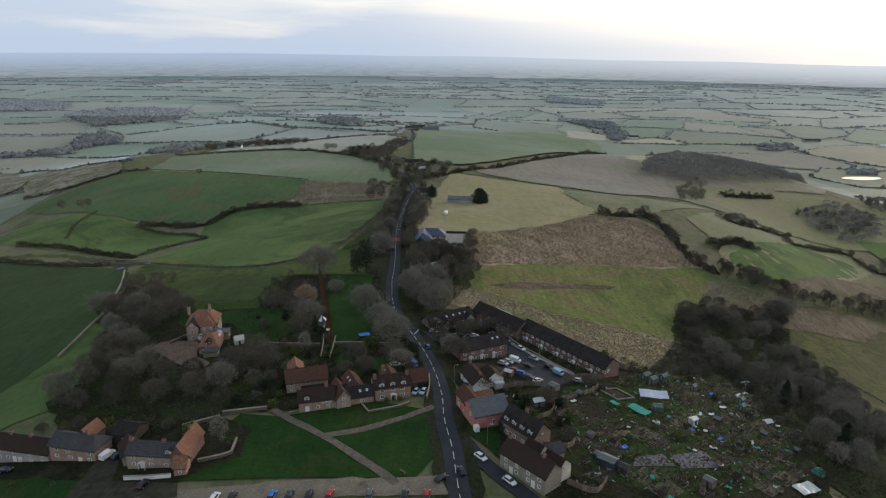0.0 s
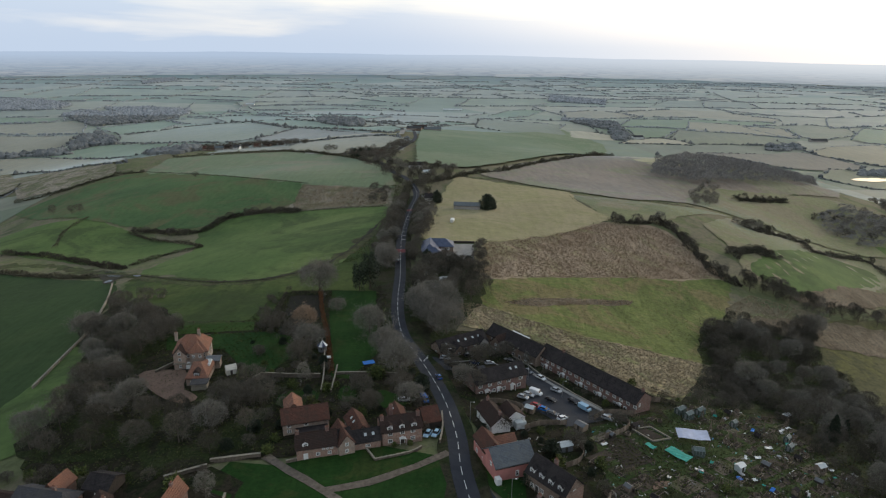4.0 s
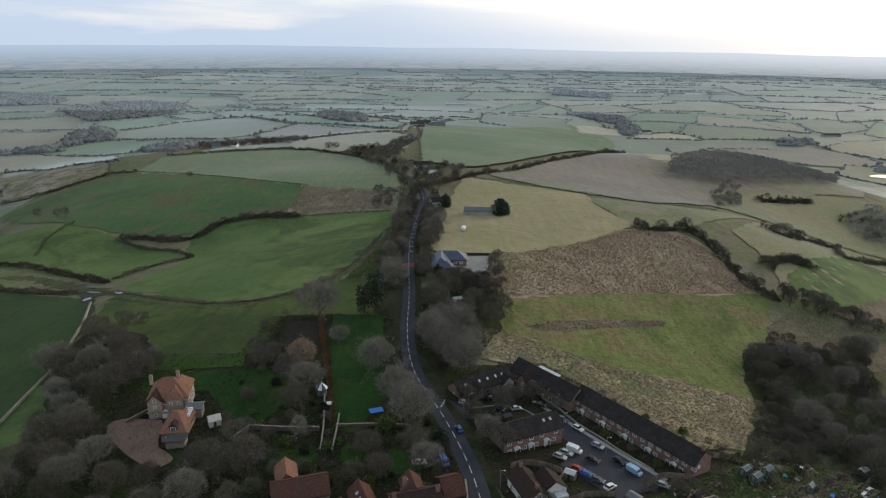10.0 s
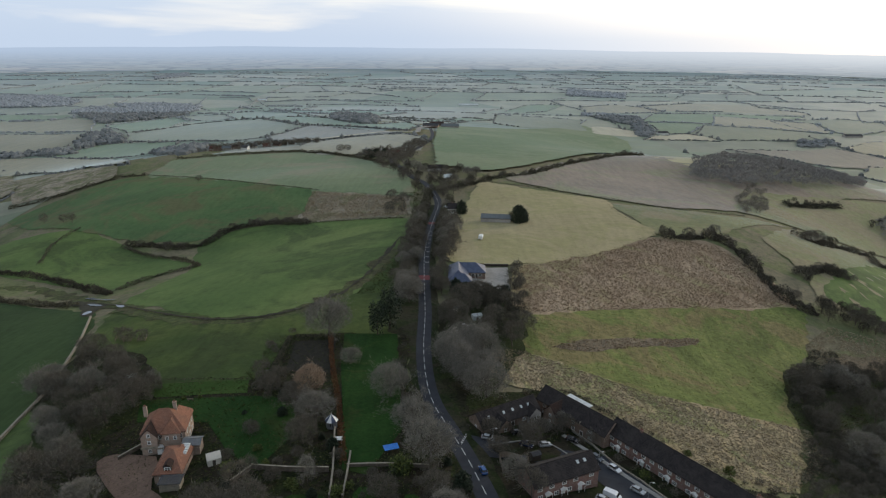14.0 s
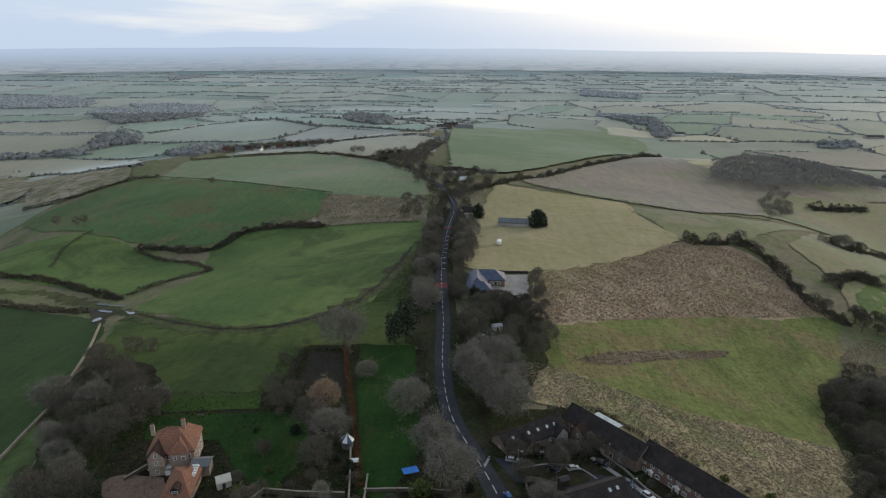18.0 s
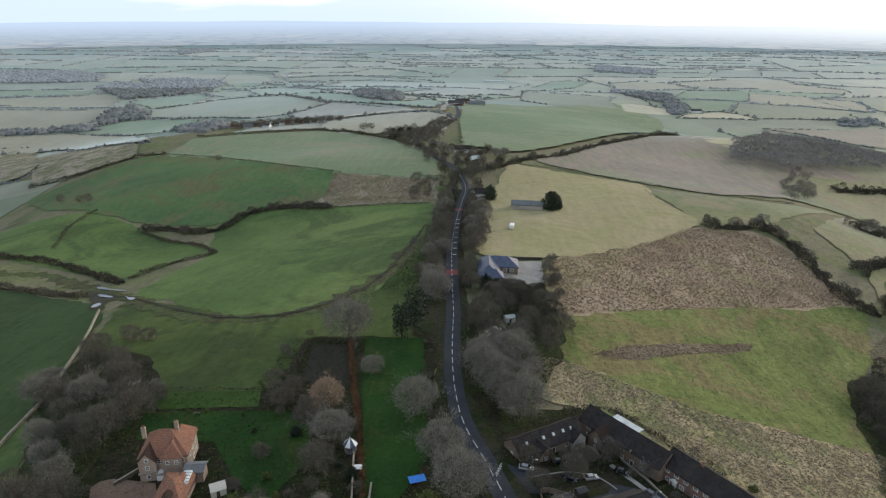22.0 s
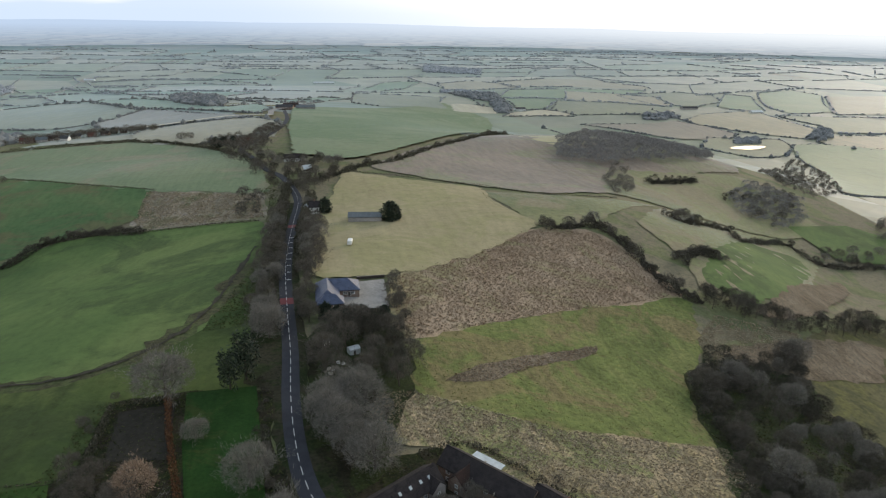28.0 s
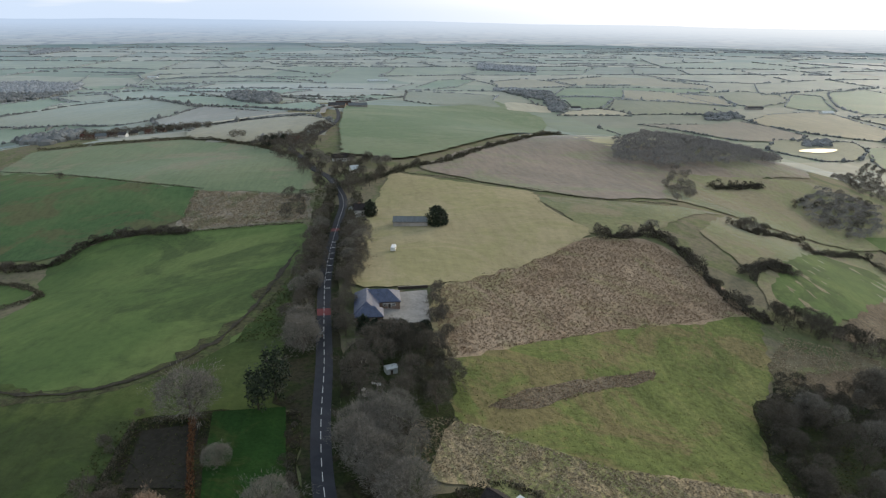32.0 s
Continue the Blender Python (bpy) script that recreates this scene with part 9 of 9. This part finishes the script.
shed(43.5, 137.5, -40, 2.6, 2.2, 1.9, "dark_wood", "slate", "dark timber garden shed")
shed(73, 165.5, 30, 2.2, 1.8, 1.9, "pale_sheet", "white", "white painted wooden allotment shed", "allotment_shed")
shed(99, 173.5, 20, 2.4, 2.0, 1.9, "wood", "pale_sheet", "timber allotment shed with a pale roof", "allotment_shed")
shed(111, 213, 30, 2.6, 2.0, 2.0, "wood", "pale_sheet", "old hut with a pale sheet roof", "allotment_shed")
shed(64, 135.5, -50, 2.6, 2.0, 2.0, "wood", "lead", "timber allotment shed with a grey roof", "allotment_shed")
shed(27, 167, 20, 3.4, 2.4, 1.9, "lead", "pale_sheet", "garden shed with a pale blue roof")
shed(33, 181, -50, 3.0, 2.4, 1.9, "wood", "lead", "timber shed beside the parking court")
shed(20, 188.5, -30, 2.6, 2.0, 1.9, "wood", "pale_sheet", "timber shed in a cottage garden")
for (x0, y0), (x1, y1) in (((50, 183), (56, 186)), ((56, 186), (60, 180)), ((60, 180), (54, 177)), ((54, 177), (50, 183))):
    stone_wall([(x0, y0), (x1, y1)], 0.6, 0.25, M["concrete"], "low grey wall round raised beds", "bed_wall")
for poly in ([(51, 182.5), (54.6, 184.4), (58, 180.4), (54.4, 178)],):
    drape("soil_bed", poly, 0.5, M["soil"], "bare soil inside low grey walls", "bed", 10)


# ---------------------------------------------------------------- rough grass
def tussocks(name, poly, n, size, mat, label, seed):
    """Tufts of dry grass over a field, a few blades each."""
    r = np.random.default_rng(seed)
    xs, ys = [p[0] for p in poly], [p[1] for p in poly]
    pts = np.stack([r.uniform(min(xs), max(xs), n * 2), r.uniform(min(ys), max(ys), n * 2)], 1)
    keep = within(pts, poly) & ~within(pts, COURT) & ~within(pts, KEEP) & (np.sin(pts[:, 0] * 0.31 + seed) + np.sin(pts[:, 1] * 0.27 + pts[:, 0] * 0.11) + r.normal(0, 1.1, len(pts)) > -1.7)
    for f in FOOT:
        keep &= ~within(pts, f)
    pts = np.repeat(pts[keep], 5, axis=0)
    m = len(pts)
    pts = pts + r.normal(0, size * 0.3, (m, 2))
    org = np.stack([pts[:, 0], pts[:, 1], heights(pts[:, 0], pts[:, 1]) + 0.38], 1)
    dirs = r.normal(0, 0.6, (m, 3)) * np.array([1, 1, 0.4]) + np.array([0.1, -0.25, 0.3])
    dirs /= np.linalg.norm(dirs, axis=1)[:, None]
    v, f = slivers(org, dirs, r.uniform(0.5, 1.2, m) * size, r.uniform(0.5, 0.9, m) * size * 0.7, r)
    return tagged(new(name, mesh_of(name, v, f, M[mat])), label, "grass", kind="stuff")


tussocks("tussock_grass", [(19, 376), (60, 408), (107, 448), (141, 447), (156, 410), (160, 383), (88, 355), (16, 319), (13, 330)], 20000, 0.5, "rush_tuft", "tussocks of brown dry grass", 1)
tussocks("tussock_grass", [(2, 283), (12, 284), (53, 266), (106, 263), (99, 238), (73, 213), (54, 221), (38, 238), (22, 257), (4, 259), (-3, 268)], 10000, 0.5, "dry_tuft", "tussocks of pale dry grass", 2)
tussocks("tussock_grass", [(-126, 575), (-50, 543), (-44, 491), (-114, 503), (-123, 523)], 4000, 0.7, "dry_tuft", "tussocks of pale dry grass", 3)
tussocks("tussock_grass", [(22, 290), (31, 299), (58, 313), (92, 328), (88, 321), (62, 307), (38, 293)], 1600, 0.6, "rush_tuft", "strip of brown dry grass", 4)
tussocks("tussock_grass", [(130, 305), (150, 330), (200, 350), (215, 362), (170, 368), (146, 344)], 4000, 0.6, "dry_tuft", "tussocks of grey dry grass", 5)
tussocks("tussock_grass", [(15, 316), (88, 353), (160, 380), (146, 344), (114, 298), (106, 264), (53, 266), (12, 284)], 2500, 0.32, "green_tuft", "scattered tufts of green grass", 6)


def litter_bits(name, poly, n, mats_label, seed, lo, hi):
    """Planks, pots, trays and scraps lying about, many small pieces in one mesh."""
    r = np.random.default_rng(seed)
    xs, ys = [p[0] for p in poly], [p[1] for p in poly]
    verts, faces = [], []
    while len(faces) < n * 5:
        x, y = r.uniform(min(xs), max(xs)), r.uniform(min(ys), max(ys))
        if not inside(x, y, poly):
            continue
        L, W, h, a = r.uniform(lo, hi), r.uniform(0.1, 0.4), r.uniform(0.06, 0.35), r.uniform(0, math.pi)
        z = height(x, y) + 0.3
        ca, sa, k = math.cos(a), math.sin(a), len(verts)
        for zz, t in ((z, 1.0), (z + h, 0.9)):
            for px, py in ((-L, -W), (L, -W), (L, W), (-L, W)):
                verts.append((x + (ca * px - sa * py) * t * 0.5, y + (sa * px + ca * py) * t * 0.5, zz))
        faces += [(k + 4, k + 5, k + 6, k + 7), (k, k + 1, k + 5, k + 4), (k + 1, k + 2, k + 6, k + 5), (k + 2, k + 3, k + 7, k + 6), (k + 3, k, k + 4, k + 7)]
    return tagged(new(name, mesh_of(name, verts, faces, M["scraps"])), mats_label, "clutter", kind="stuff")


M["scraps"] = island_material("weathered_scraps", [(0.0, (0.03, 0.028, 0.025)), (0.35, (0.09, 0.08, 0.065)), (0.6, (0.17, 0.15, 0.12)), (0.82, (0.22, 0.21, 0.19)), (0.93, (0.50, 0.50, 0.48)), (0.97, (0.05, 0.30, 0.24)), (1.0, (0.10, 0.16, 0.34))], 0.8, 0.2, 1.0)
M["weeds"] = island_material("garden_weeds", [(0.0, (0.03, 0.032, 0.018)), (0.4, (0.06, 0.075, 0.026)), (0.7, (0.10, 0.12, 0.04)), (1.0, (0.15, 0.125, 0.075))], 0.9, 0.05, 0.6)
litter_bits("allotment_clutter", PLOT, 800, "planks, pots and scraps among the plots", 5, 0.3, 1.3)
litter_bits("garden_clutter", [(5, 172), (10, 162), (26, 158), (34, 150), (30, 132), (36, 128), (38, 150), (34, 176), (28, 179), (16, 192), (6, 190)], 120, "pots and boards in the back gardens", 6, 0.4, 1.8)
tussocks("allotment_weeds", PLOT, 7000, 0.32, "weeds", "weeds and dead stalks among the plots", 11)
tussocks("garden_weeds", [(-62, 160), (-46, 161.5), (-20, 168.5), (-6, 173), (-4, 185), (-12, 213), (-22, 240), (-27, 262), (-28, 285), (-50, 288), (-75, 286), (-80, 252), (-108, 252), (-125, 215), (-118, 190), (-112, 165), (-100, 152), (-84, 148)], 9000, 0.45, "weeds", "low dark undergrowth of the gardens", 12)
tussocks("garden_weeds", [(5, 176), (7, 160), (10, 149), (16, 138), (30, 119), (98, 136), (112, 172), (116, 222), (72, 210), (56, 220), (38, 239), (20, 257), (-8, 248), (-14, 231), (-7, 216), (1, 194)], 5000, 0.4, "weeds", "low dark undergrowth of the gardens", 13)
tussocks("undergrowth", [(111, 290), (121, 313), (144, 330), (170, 330), (197, 344), (174, 297), (168, 261), (162, 225), (152, 190), (136, 142), (100, 138), (110, 178), (114, 222), (90, 226)], 7000, 0.6, "weeds", "brambles and dead grass under the thicket", 14)
tussocks("field_edge_grass", [(-60, 560), (-44, 540), (-40, 404), (-54, 327), (-36, 330), (-30, 420), (-30, 560)], 4000, 0.5, "weeds", "rough grass beside the road", 15)

hedge("garden_hedge", [(-135, 262), (-109, 256), (-76, 253)], 1.0, 0.8, M["hedge"], "low dark hedge along the manor garden", 16, 0.5)
for kind, x, y, h in (("yew", -62, 240, 3.2), ("bush", -66, 224, 2.2), ("yew", -71, 232, 1.6), ("scrub", -75, 275, 3.0), ("dusk", -105, 248, 6)):
    plant(kind, x, y, h, "garden trees")

for kind, x, y, h in (("dome", 18, 234, 5), ("dome", 26, 227, 4.5), ("dusk", 8, 222.5, 6), ("dusk", -1, 217, 5), ("dome", 3, 205, 7), ("dome", 13, 230, 4)):
    plant(kind, x, y, h, "parking court trees")
stone_wall([(21, 232), (25.5, 225), (29, 217), (34, 210), (37.5, 204), (44, 195)], 0.7, 0.25, M["concrete"], "low pale front garden wall of the terrace", "garden_wall")
drape("court_island", rounded([(-3, 219), (0, 220.5), (8, 223.5), (14, 222.5), (17, 218.5), (10, 214), (2, 213)], 1), 0.5, M["garden"], "planted island in the parking court", "garden", 8, rough=0.3)
ribbon("kerb", [(-2.5, 220), (2, 222), (8, 224), (14, 223), (17.5, 219)], 0.35, 0.58, M["concrete"], "pale concrete kerb round the island", "kerb", thick=0.15)

for poly in ([(-52, 195), (-40, 197), (-40, 186), (-52, 185)], [(-35, 199), (-30, 199), (-29, 190), (-34, 189)], [(-24, 197), (-20, 197), (-12, 190), (-21, 184)]):
    drape("back_lawn", rounded(poly, 1), 0.46, M["lawn"], "small dark green lawn behind the cottages", "lawn", 8, rough=0.4)

join_far_trees()
